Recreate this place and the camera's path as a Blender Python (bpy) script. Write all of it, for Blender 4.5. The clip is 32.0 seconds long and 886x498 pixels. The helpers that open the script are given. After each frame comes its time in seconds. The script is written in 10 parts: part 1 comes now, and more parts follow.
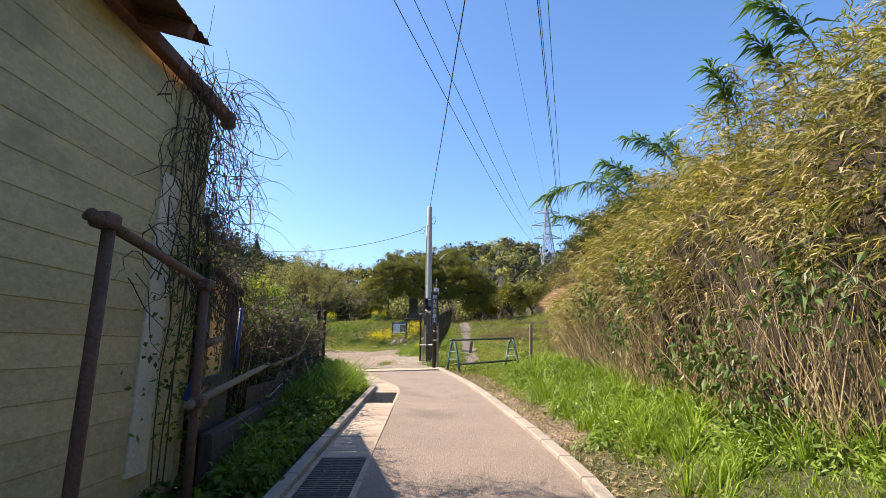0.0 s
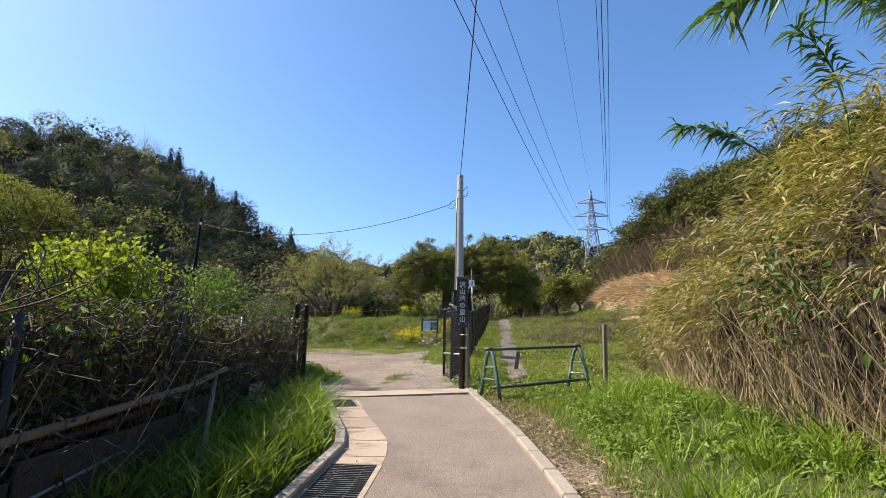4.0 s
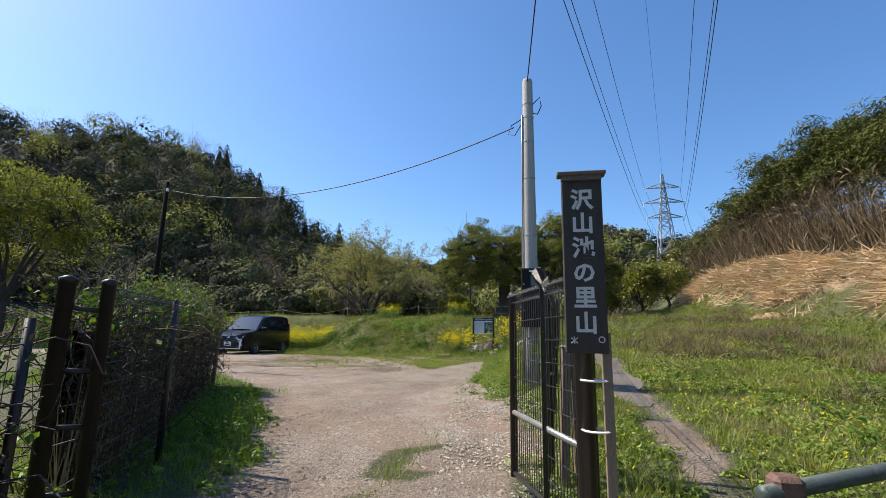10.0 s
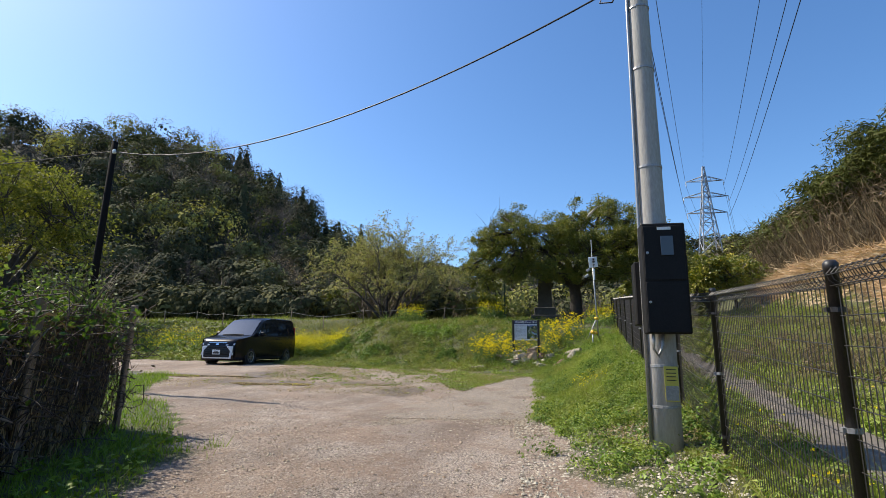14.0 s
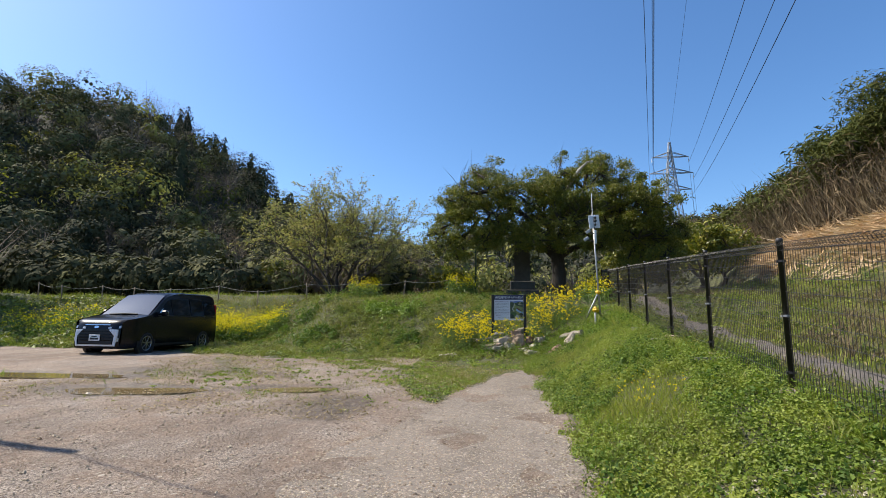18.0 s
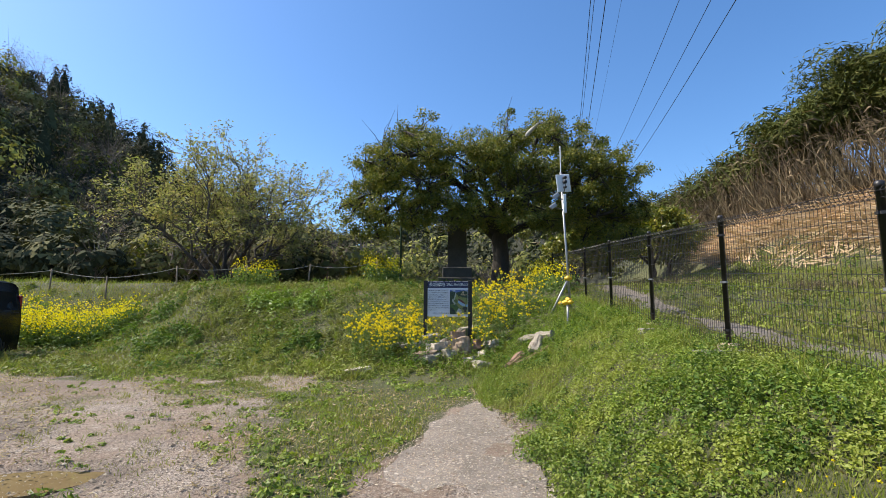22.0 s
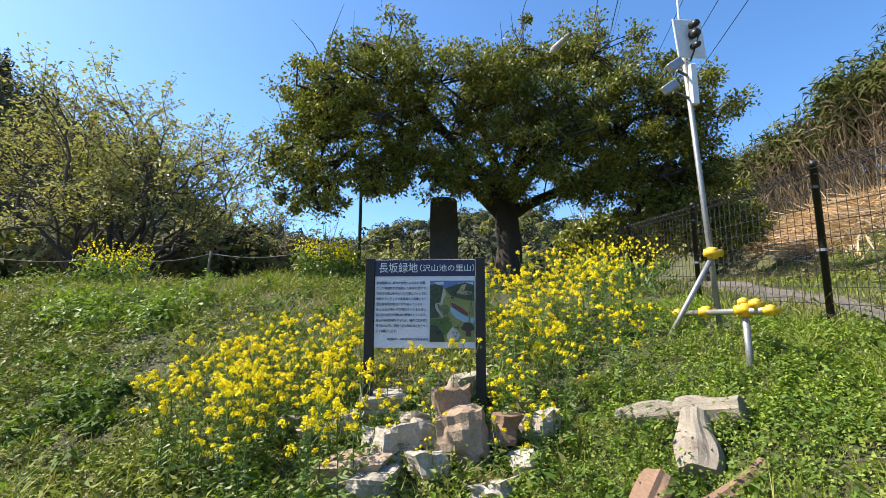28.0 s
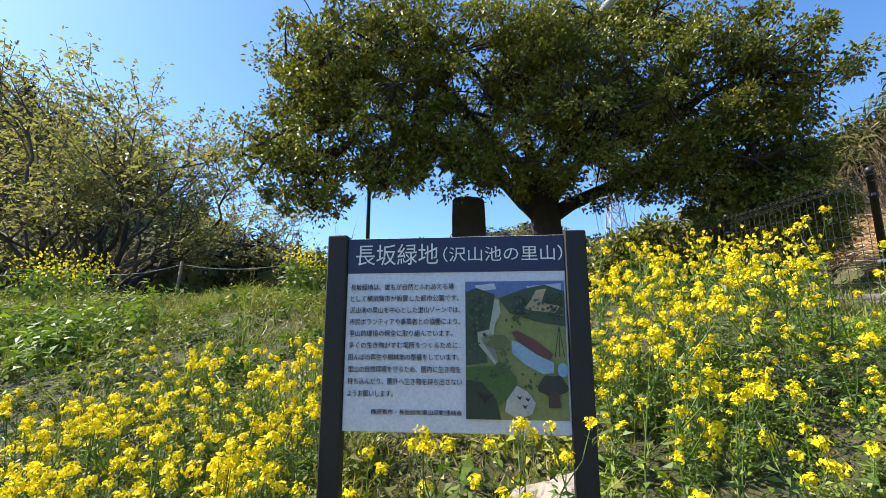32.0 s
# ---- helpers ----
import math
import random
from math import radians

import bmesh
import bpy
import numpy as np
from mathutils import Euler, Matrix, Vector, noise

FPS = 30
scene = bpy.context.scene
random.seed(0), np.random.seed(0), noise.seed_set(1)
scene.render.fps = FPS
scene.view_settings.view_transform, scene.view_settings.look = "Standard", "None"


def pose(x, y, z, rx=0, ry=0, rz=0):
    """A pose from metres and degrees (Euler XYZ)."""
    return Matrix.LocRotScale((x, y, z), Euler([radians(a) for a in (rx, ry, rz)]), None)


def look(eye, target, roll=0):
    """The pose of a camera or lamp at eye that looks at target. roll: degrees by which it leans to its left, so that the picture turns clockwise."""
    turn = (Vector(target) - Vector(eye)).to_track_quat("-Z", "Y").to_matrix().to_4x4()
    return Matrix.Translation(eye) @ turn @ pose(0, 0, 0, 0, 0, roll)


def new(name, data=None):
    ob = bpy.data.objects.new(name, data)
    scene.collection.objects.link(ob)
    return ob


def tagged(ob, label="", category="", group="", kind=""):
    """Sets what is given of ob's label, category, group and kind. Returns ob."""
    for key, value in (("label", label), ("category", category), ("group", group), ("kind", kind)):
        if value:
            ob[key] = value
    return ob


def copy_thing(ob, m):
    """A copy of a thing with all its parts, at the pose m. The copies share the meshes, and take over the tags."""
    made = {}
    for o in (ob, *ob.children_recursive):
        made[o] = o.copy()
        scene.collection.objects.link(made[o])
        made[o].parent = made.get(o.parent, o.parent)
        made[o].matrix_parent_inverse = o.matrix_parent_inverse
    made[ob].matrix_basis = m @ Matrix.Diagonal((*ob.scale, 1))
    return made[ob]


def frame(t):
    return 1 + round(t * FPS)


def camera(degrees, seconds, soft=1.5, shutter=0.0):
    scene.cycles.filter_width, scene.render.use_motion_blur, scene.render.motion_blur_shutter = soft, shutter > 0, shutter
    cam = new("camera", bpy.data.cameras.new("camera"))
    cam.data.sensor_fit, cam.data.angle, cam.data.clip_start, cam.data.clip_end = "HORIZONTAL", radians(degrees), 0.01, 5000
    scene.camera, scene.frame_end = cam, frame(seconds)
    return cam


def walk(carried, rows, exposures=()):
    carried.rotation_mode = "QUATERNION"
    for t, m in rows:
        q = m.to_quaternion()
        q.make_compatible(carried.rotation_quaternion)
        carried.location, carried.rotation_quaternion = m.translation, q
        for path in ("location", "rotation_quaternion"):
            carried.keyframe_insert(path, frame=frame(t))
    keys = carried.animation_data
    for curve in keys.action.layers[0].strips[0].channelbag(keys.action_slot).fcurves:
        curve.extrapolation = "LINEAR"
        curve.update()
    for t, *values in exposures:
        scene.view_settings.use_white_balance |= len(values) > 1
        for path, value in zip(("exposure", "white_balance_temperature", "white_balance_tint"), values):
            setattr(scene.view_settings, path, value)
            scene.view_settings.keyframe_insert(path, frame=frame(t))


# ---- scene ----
cam = camera(84.7, 32.0, 0.5)
METRES, EYE, TILT, LEAN, TURN = 33.0, 1.35, 0.0, 0.0, 0.0
ROWS = [
    (0.0, 0.0, 0.0, 0.0, -0.07, 11.44, -0.33),
    (0.5, 0.002, 0.0173, 0.001, 0.28, 11.44, -0.29),
    (1.0, 0.0025, 0.0342, 0.0027, 0.91, 11.61, -0.35),
    (1.5, 0.0036, 0.0512, 0.0041, 1.62, 11.76, -0.37),
    (2.0, 0.003, 0.0674, 0.0056, 1.85, 11.8, -0.45),
    (2.5, 0.0049, 0.0844, 0.0064, 2.29, 11.52, -0.55),
    (3.0, 0.004, 0.1012, 0.0078, 2.96, 11.24, -0.66),
    (3.5, 0.0042, 0.1183, 0.0083, 3.73, 11.02, -0.74),
    (5.5, 0.0011, 0.1846, 0.0126, 6.01, 10.82, -0.78),
    (6.0, -0.0004, 0.2029, 0.0138, 6.45, 10.86, -0.75),
    (6.5, -0.0007, 0.2209, 0.0146, 6.64, 10.74, -0.8),
    (7.0, -0.0027, 0.2389, 0.0149, 6.91, 10.79, -0.74),
    (7.5, -0.0043, 0.2568, 0.016, 7.27, 11.02, -0.8),
    (8.0, -0.0059, 0.2736, 0.0168, 7.84, 11.0, -0.74),
    (8.5, -0.0083, 0.2906, 0.0174, 8.36, 11.17, -0.77),
    (9.0, -0.0093, 0.3072, 0.0185, 8.96, 11.16, -0.81),
    (9.5, -0.0116, 0.3232, 0.0199, 9.89, 10.86, -0.86),
    (10.0, -0.0145, 0.3409, 0.0195, 10.9, 10.66, -0.91),
    (10.5, -0.0194, 0.3565, 0.0209, 11.6, 10.54, -0.92),
    (11.0, -0.0227, 0.3732, 0.0213, 12.31, 10.62, -0.9),
    (11.5, -0.0275, 0.3885, 0.0227, 12.91, 10.58, -0.9),
    (12.0, -0.0309, 0.4051, 0.0228, 13.15, 10.77, -0.94),
    (12.5, -0.0355, 0.4202, 0.0238, 13.16, 10.87, -0.95),
    (13.0, -0.0385, 0.4369, 0.0237, 13.32, 11.14, -0.97),
    (13.5, -0.0434, 0.4523, 0.0235, 13.82, 11.13, -0.92),
    (15.5, -0.0569, 0.514, 0.0257, 13.21, 10.59, -0.69),
    (16.0, -0.0602, 0.5302, 0.0258, 12.32, 10.35, -0.73),
    (16.5, -0.0632, 0.547, 0.0261, 11.95, 10.2, -0.67),
    (17.0, -0.0691, 0.5623, 0.0272, 11.48, 9.8, -0.72),
    (17.5, -0.0737, 0.579, 0.0272, 10.67, 9.08, -0.7),
    (18.0, -0.0795, 0.5954, 0.0269, 9.1, 8.58, -0.67),
    (18.5, -0.082, 0.6126, 0.0273, 8.03, 8.38, -0.63),
    (19.0, -0.0869, 0.6288, 0.0281, 7.03, 8.42, -0.59),
    (19.5, -0.0888, 0.6454, 0.029, 5.43, 8.5, -0.65),
    (20.0, -0.0904, 0.6606, 0.0291, 3.67, 8.52, -0.57),
    (20.5, -0.0902, 0.6771, 0.0299, 2.35, 8.38, -0.57),
    (21.0, -0.0925, 0.6933, 0.0302, 1.24, 8.27, -0.48),
    (21.5, -0.0923, 0.7101, 0.0301, 0.53, 8.22, -0.48),
    (22.0, -0.0936, 0.7264, 0.0304, 0.06, 7.74, -0.39),
    (22.5, -0.0933, 0.7433, 0.0301, -0.54, 7.67, -0.44),
    (23.0, -0.0924, 0.7598, 0.0306, -0.72, 7.66, -0.4),
    (23.5, -0.0926, 0.7769, 0.0315, -0.94, 7.84, -0.42),
    (24.0, -0.092, 0.7942, 0.0317, -1.04, 7.83, -0.38),
    (24.5, -0.0924, 0.8103, 0.0321, -1.1, 7.67, -0.34),
    (25.0, -0.0909, 0.827, 0.0319, -1.27, 8.04, -0.34),
    (25.5, -0.0903, 0.8431, 0.0336, -1.55, 8.41, -0.31),
    (27.5, -0.0919, 0.9014, 0.0357, -2.02, 8.51, -0.06),
    (28.0, -0.09, 0.915, 0.0355, -1.73, 8.77, -0.13),
    (28.5, -0.0892, 0.9265, 0.0353, -1.49, 9.37, -0.05),
    (29.0, -0.0879, 0.938, 0.037, -1.24, 9.77, -0.06),
    (29.5, -0.0846, 0.9499, 0.0368, -0.91, 10.09, -0.14),
    (30.0, -0.085, 0.9609, 0.0375, -0.34, 10.4, -0.03),
    (30.5, -0.0846, 0.973, 0.0373, 0.07, 11.05, -0.18),
    (31.0, -0.0859, 0.979, 0.0387, 0.35, 11.1, -0.12),
    (31.5, -0.0908, 0.9827, 0.0389, 0.53, 11.22, -0.05),
    (32.0, -0.0916, 0.9835, 0.0392, 0.63, 11.17, -0.06),
]
EXPOSURES = [(0.0, 1.2, 7100, 15), (2.0, 1.1, 7050, 14), (4.5, 0.84, 6750, 12), (7.0, 0.73, 6550, 10), (18.0, 0.65, 6550, 10), (21.0, 0.74, 6500, 10), (23.0, 0.88, 6500, 10), (27.0, 1.08, 6500, 10), (32.0, 1.13, 6500, 11)]
walk(cam, [(t, pose(0, 0, EYE, TILT, LEAN, TURN) @ pose(METRES * x, METRES * y, METRES * z, 90 + pitch, roll, yaw)) for t, x, y, z, yaw, pitch, roll in ROWS],
     exposures=EXPOSURES)

# ---- light: clear spring sky, sun from the left and a little ahead ----
SUN_AZ, SUN_EL = radians(83.0), radians(47.0)   # azimuth counted from +y towards -x
sun_way = Vector((-math.sin(SUN_AZ) * math.cos(SUN_EL), math.cos(SUN_AZ) * math.cos(SUN_EL), math.sin(SUN_EL)))
world = bpy.data.worlds.new("sky")
scene.world = world
world.use_nodes = True
wn, wl = world.node_tree.nodes, world.node_tree.links
wn.clear()
sky = wn.new("ShaderNodeTexSky")
sky.sky_type = "NISHITA"
sky.sun_disc = False
sky.sun_elevation = SUN_EL
sky.sun_rotation = 2 * math.pi - SUN_AZ
sky.altitude = 0
sky.air_density, sky.dust_density, sky.ozone_density = 1.0, 0.9, 6.0
wbg = wn.new("ShaderNodeBackground")
wbg.inputs["Strength"].default_value = 0.13
wout = wn.new("ShaderNodeOutputWorld")
wsat = wn.new("ShaderNodeHueSaturation")
wsat.inputs["Saturation"].default_value = 1.12
wl.new(sky.outputs[0], wsat.inputs["Color"])
wl.new(wsat.outputs[0], wbg.inputs["Color"])
wl.new(wbg.outputs[0], wout.inputs["Surface"])
sun = new("sun", bpy.data.lights.new("sun", "SUN"))
sun.data.energy, sun.data.angle, sun.data.color = 4.8, radians(0.55), (1.0, 0.92, 0.78)
sun.matrix_world = look(sun_way * 50, (0, 0, 0))

# ---- materials ----
def _mat(name):
    m = bpy.data.materials.new(name)
    m.use_nodes = True
    nt = m.node_tree
    nt.nodes.clear()
    out = nt.nodes.new("ShaderNodeOutputMaterial")
    p = nt.nodes.new("ShaderNodeBsdfPrincipled")
    nt.links.new(p.outputs[0], out.inputs["Surface"])
    return m, nt, p, out


def _ramp(nt, fac, cols):
    r = nt.nodes.new("ShaderNodeValToRGB")
    e = r.color_ramp.elements
    while len(e) < len(cols):
        e.new(0.5)
    for k, (pos, c) in enumerate(cols):
        e[k].position, e[k].color = pos, (*c, 1)
    nt.links.new(fac, r.inputs[0])
    return r.outputs[0]


def _noise(nt, scale, detail=6.0, rough=0.6, stretch=None, vec="Object"):
    co = nt.nodes.new("ShaderNodeTexCoord")
    src = co.outputs[vec]
    if stretch:
        mp = nt.nodes.new("ShaderNodeMapping")
        mp.inputs["Scale"].default_value = stretch
        nt.links.new(src, mp.inputs[0])
        src = mp.outputs[0]
    n = nt.nodes.new("ShaderNodeTexNoise")
    n.inputs["Scale"].default_value, n.inputs["Detail"].default_value, n.inputs["Roughness"].default_value = scale, detail, rough
    nt.links.new(src, n.inputs["Vector"])
    return n.outputs["Fac"]


def _mixc(nt, fac, a, b, mode="MIX"):
    x = nt.nodes.new("ShaderNodeMix")
    x.data_type, x.blend_type = "RGBA", mode
    if hasattr(fac, "links"):
        nt.links.new(fac, x.inputs[0])
    else:
        x.inputs[0].default_value = fac
    for s, v in ((6, a), (7, b)):
        if hasattr(v, "links"):
            nt.links.new(v, x.inputs[s])
        else:
            x.inputs[s].default_value = (*v, 1)
    return x.outputs[2]


def _bump(nt, p, fac, strength, dist=0.02):
    b = nt.nodes.new("ShaderNodeBump")
    b.inputs["Strength"].default_value, b.inputs["Distance"].default_value = strength, dist
    nt.links.new(fac, b.inputs["Height"])
    nt.links.new(b.outputs[0], p.inputs["Normal"])


def _pebbled(nt, col, scale, cols, amount, edge=0.5):
    """Small stones set in a surface: each cell one stone of its own colour, with the ground between them."""
    co = nt.nodes.new("ShaderNodeTexCoord")
    v = nt.nodes.new("ShaderNodeTexVoronoi")
    v.inputs["Scale"].default_value = scale
    nt.links.new(co.outputs["Object"], v.inputs["Vector"])
    sep = nt.nodes.new("ShaderNodeSeparateColor")
    nt.links.new(v.outputs["Color"], sep.inputs[0])
    stone = _ramp(nt, sep.outputs[0], [(k / max(1, len(cols) - 1), c) for k, c in enumerate(cols)])
    inner = _ramp(nt, v.outputs["Distance"], [(edge * 0.7, (1, 1, 1)), (edge, (0, 0, 0))])
    chosen = _ramp(nt, sep.outputs[1], [(max(0, 1 - amount - 0.02), (0, 0, 0)), (max(0.01, 1 - amount + 0.02), (1, 1, 1))])
    k = _mixc(nt, 1.0, inner, chosen, "MULTIPLY")
    return _mixc(nt, k, col, stone), k


def surface(name, dark, light, scale=3.0, fine=40.0, rough=0.8, bump=0.3, metal=0.0, stretch=None, stain=None, stain_scale=1.2, stain_at=0.58, spread=0.25, vary=0.0, coat=0.0, stones=None):
    """A procedural surface with a coarse and a fine variation, and stains and set stones where asked for."""
    m, nt, p, _ = _mat(name)
    big = _noise(nt, scale, 5, 0.6, stretch)
    small = _noise(nt, fine, 4, 0.7, stretch)
    a = _ramp(nt, big, [(0.5 - spread, dark), (0.5 + spread, light)])
    b = _ramp(nt, small, [(0.3, tuple(c * 0.72 for c in dark)), (0.7, tuple(min(1, c * 1.15) for c in light))])
    col = _mixc(nt, 0.45, a, b)
    if stain:
        st = _noise(nt, stain_scale, 8, 0.65, stretch)
        k = _ramp(nt, st, [(stain_at, (0, 0, 0)), (min(0.99, stain_at + 0.14), (1, 1, 1))])
        col = _mixc(nt, k, col, stain)
    for st_scale, st_cols, st_amount in stones or ():
        col, _ = _pebbled(nt, col, st_scale, st_cols, st_amount)
    if vary:
        oi = nt.nodes.new("ShaderNodeObjectInfo")
        v = _ramp(nt, oi.outputs["Random"], [(0, (1 - vary,) * 3), (1, (1 + vary,) * 3)])
        col = _mixc(nt, 1.0, col, v, "MULTIPLY")
    nt.links.new(col, p.inputs["Base Color"])
    p.inputs["Roughness"].default_value, p.inputs["Metallic"].default_value = rough, metal
    p.inputs["Coat Weight"].default_value = coat
    _bump(nt, p, small, bump)
    return m


def leafy(name, cols, rough=0.45, through_light=0.28, spec=0.4, patch=None, patch_scale=0.9, by_crown=False):
    """Leaves: colour by island, part of the light passing through."""
    m, nt, p, out = _mat(name)
    g = nt.nodes.new("ShaderNodeNewGeometry")
    col = _ramp(nt, g.outputs["Random Per Island"], [(k / max(1, len(cols) - 1), c) for k, c in enumerate(cols)])
    big = _noise(nt, 0.6, 3, 0.6)
    col = _mixc(nt, 1.0, col, _ramp(nt, big, [(0.3, (0.72, 0.76, 0.7)), (0.7, (1.2, 1.15, 1.05))]), "MULTIPLY")
    if by_crown:
        at_ = nt.nodes.new("ShaderNodeAttribute")
        at_.attribute_name = "tint"
        col = _mixc(nt, 1.0, col, _ramp(nt, at_.outputs["Fac"], [(0.0, (0.4, 0.45, 0.45)), (0.5, (0.9, 0.92, 0.92)), (1.0, (1.75, 1.6, 1.35))]), "MULTIPLY")
    if patch:
        k = _ramp(nt, _noise(nt, patch_scale, 6, 0.65), [(0.47, (0, 0, 0)), (0.62, (0.8, 0.8, 0.8))])
        col = _mixc(nt, k, col, patch)
    nt.links.new(col, p.inputs["Base Color"])
    p.inputs["Roughness"].default_value = rough
    p.inputs["Specular IOR Level"].default_value = spec
    t = nt.nodes.new("ShaderNodeBsdfTranslucent")
    nt.links.new(_mixc(nt, 1.0, col, (1.15, 1.25, 0.6), "MULTIPLY"), t.inputs["Color"])
    mx = nt.nodes.new("ShaderNodeMixShader")
    mx.inputs[0].default_value = through_light
    nt.links.new(p.outputs[0], mx.inputs[1])
    nt.links.new(t.outputs[0], mx.inputs[2])
    nt.links.new(mx.outputs[0], out.inputs["Surface"])
    return m


def plain(name, col, rough=0.5, metal=0.0, coat=0.0, bump=0.06):
    return surface(name, tuple(c * 0.88 for c in col), tuple(min(1, c * 1.08) for c in col), 4, 90, rough, bump, metal, coat=coat)


# ---- mesh building ----
def mesh_np(name, verts, tris=None, quads=None, smooth=False, mats=(), index=None):
    """A mesh from arrays of corners and faces."""
    me = bpy.data.meshes.new(name)
    verts = np.asarray(verts, np.float32).reshape(-1, 3)
    tris = np.zeros((0, 3), np.int32) if tris is None else np.asarray(tris, np.int32).reshape(-1, 3)
    quads = np.zeros((0, 4), np.int32) if quads is None else np.asarray(quads, np.int32).reshape(-1, 4)
    me.vertices.add(len(verts))
    me.vertices.foreach_set("co", verts.ravel())
    loops = np.concatenate([tris.ravel(), quads.ravel()])
    nf = len(tris) + len(quads)
    me.loops.add(len(loops))
    me.loops.foreach_set("vertex_index", loops)
    me.polygons.add(nf)
    starts = np.concatenate([np.arange(len(tris)) * 3, len(tris) * 3 + np.arange(len(quads)) * 4]).astype(np.int32)
    me.polygons.foreach_set("loop_start", starts)
    me.polygons.foreach_set("use_smooth", np.full(nf, smooth))
    for m in mats:
        me.materials.append(m)
    if index is not None:
        me.polygons.foreach_set("material_index", np.asarray(index, np.int32))
    me.update(calc_edges=True)
    me.validate()
    return me


class Shape:
    """Gathers simple solids into one mesh."""

    def __init__(self):
        self.v, self.t, self.q, self.n = [], [], [], 0

    def add(self, v, t=None, q=None):
        v = np.asarray(v, float).reshape(-1, 3)
        if t is not None and len(t):
            self.t.append(np.asarray(t) + self.n)
        if q is not None and len(q):
            self.q.append(np.asarray(q) + self.n)
        self.v.append(v)
        self.n += len(v)
        return self

    def box(self, c, size, m=None, bevel=0.0):
        """A box with its long edges taken off."""
        hx, hy, hz = (s / 2 for s in size)
        b = min(bevel, hx * 0.8, hy * 0.8, hz * 0.8)
        if b > 0:
            pts, idx = [], {}
            for sx in (-1, 1):
                for sy in (-1, 1):
                    for sz in (-1, 1):
                        for k in range(3):
                            p = [sx * hx, sy * hy, sz * hz]
                            for j in range(3):
                                if j != k:
                                    p[j] -= (sx, sy, sz)[j] * b
                            idx[(sx, sy, sz, k)] = len(pts)
                            pts.append(p)
            q, t = [], []
            for k in range(3):
                i, j = (k + 1) % 3, (k + 2) % 3
                for s in (-1, 1):
                    ring = []
                    for a, c2 in ((-1, -1), (1, -1), (1, 1), (-1, 1)):
                        key = [0, 0, 0]
                        key[k], key[i], key[j] = s, a, c2
                        ring.append(idx[(*key, k)])
                    q.append(ring if s > 0 else ring[::-1])
                for a in (-1, 1):
                    for c2 in (-1, 1):
                        key = [0, 0, 0]
                        key[i], key[j] = a, c2
                        e = []
                        for s in (-1, 1):
                            key[k] = s
                            e.append((idx[(*key, i)], idx[(*key, j)]))
                        ring = [e[0][0], e[1][0], e[1][1], e[0][1]]
                        q.append(ring if a * c2 < 0 else ring[::-1])
            for sx in (-1, 1):
                for sy in (-1, 1):
                    for sz in (-1, 1):
                        tri = [idx[(sx, sy, sz, k)] for k in range(3)]
                        t.append(tri if sx * sy * sz > 0 else tri[::-1])
        else:
            pts = [[x, y, z] for x in (-hx, hx) for y in (-hy, hy) for z in (-hz, hz)]
            q = [[0, 1, 3, 2], [4, 6, 7, 5], [0, 4, 5, 1], [2, 3, 7, 6], [0, 2, 6, 4], [1, 5, 7, 3]]
            t = None
        v = np.array(pts, float)
        if m is not None:
            v = v @ np.array(m.to_3x3()).T
        return self.add(v + np.array(c), t, q)

    def tube(self, pts, radii, n=8, cap=True):
        """A round tube along points, tapering."""
        pts = np.asarray(pts, float)
        k = len(pts)
        radii = np.full(k, radii) if np.isscalar(radii) else np.asarray(radii, float)
        tang = np.gradient(pts, axis=0)
        tang /= np.linalg.norm(tang, axis=1, keepdims=True) + 1e-9
        ref = np.array([0, 0, 1.0]) if abs(tang[0][2]) < 0.9 else np.array([1.0, 0, 0])
        u = np.cross(tang, ref)
        u /= np.linalg.norm(u, axis=1, keepdims=True) + 1e-9
        w = np.cross(tang, u)
        a = np.arange(n) * 2 * math.pi / n
        v = pts[:, None] + radii[:, None, None] * (np.cos(a)[None, :, None] * u[:, None] + np.sin(a)[None, :, None] * w[:, None])
        i, j = np.meshgrid(np.arange(k - 1), np.arange(n), indexing="ij")
        q = np.stack([i * n + j, (i + 1) * n + j, (i + 1) * n + (j + 1) % n, i * n + (j + 1) % n], -1).reshape(-1, 4)
        t = []
        v = v.reshape(-1, 3)
        if cap:
            v = np.vstack([v, pts[:1], pts[-1:]])
            for j in range(n):
                t += [[k * n, j, (j + 1) % n], [k * n + 1, (k - 1) * n + (j + 1) % n, (k - 1) * n + j]]
        return self.add(v, t, q)

    def slab(self, outline, z0, z1):
        """A flat piece with an outline of (x, y), between two heights; z1 may be a function of x, y."""
        k = len(outline)
        f = z1 if callable(z1) else (lambda x, y: z1)
        top = [(x, y, f(x, y)) for x, y in outline]
        bot = [(x, y, f(x, y) + z0 if callable(z1) else z0) for x, y in outline]
        q = [[i, (i + 1) % k, k + (i + 1) % k, k + i] for i in range(k)]
        t = [[k, k + i, k + i + 1] for i in range(1, k - 1)]
        return self.add(bot + top, t, q)

    def lathe(self, prof, n=16, at=(0, 0, 0)):
        """A turned body about z from (radius, z) pairs."""
        a = np.arange(n) * 2 * math.pi / n
        v = np.array([[r * math.cos(x), r * math.sin(x), z] for r, z in prof for x in a]) + np.array(at)
        q = [[i * n + j, i * n + (j + 1) % n, (i + 1) * n + (j + 1) % n, (i + 1) * n + j] for i in range(len(prof) - 1) for j in range(n)]
        return self.add(v, None, q)

    def mesh(self, name, mat, smooth=False):
        v = np.vstack(self.v)
        return mesh_np(name, v, np.vstack(self.t) if self.t else None, np.vstack(self.q) if self.q else None, smooth, (mat,))


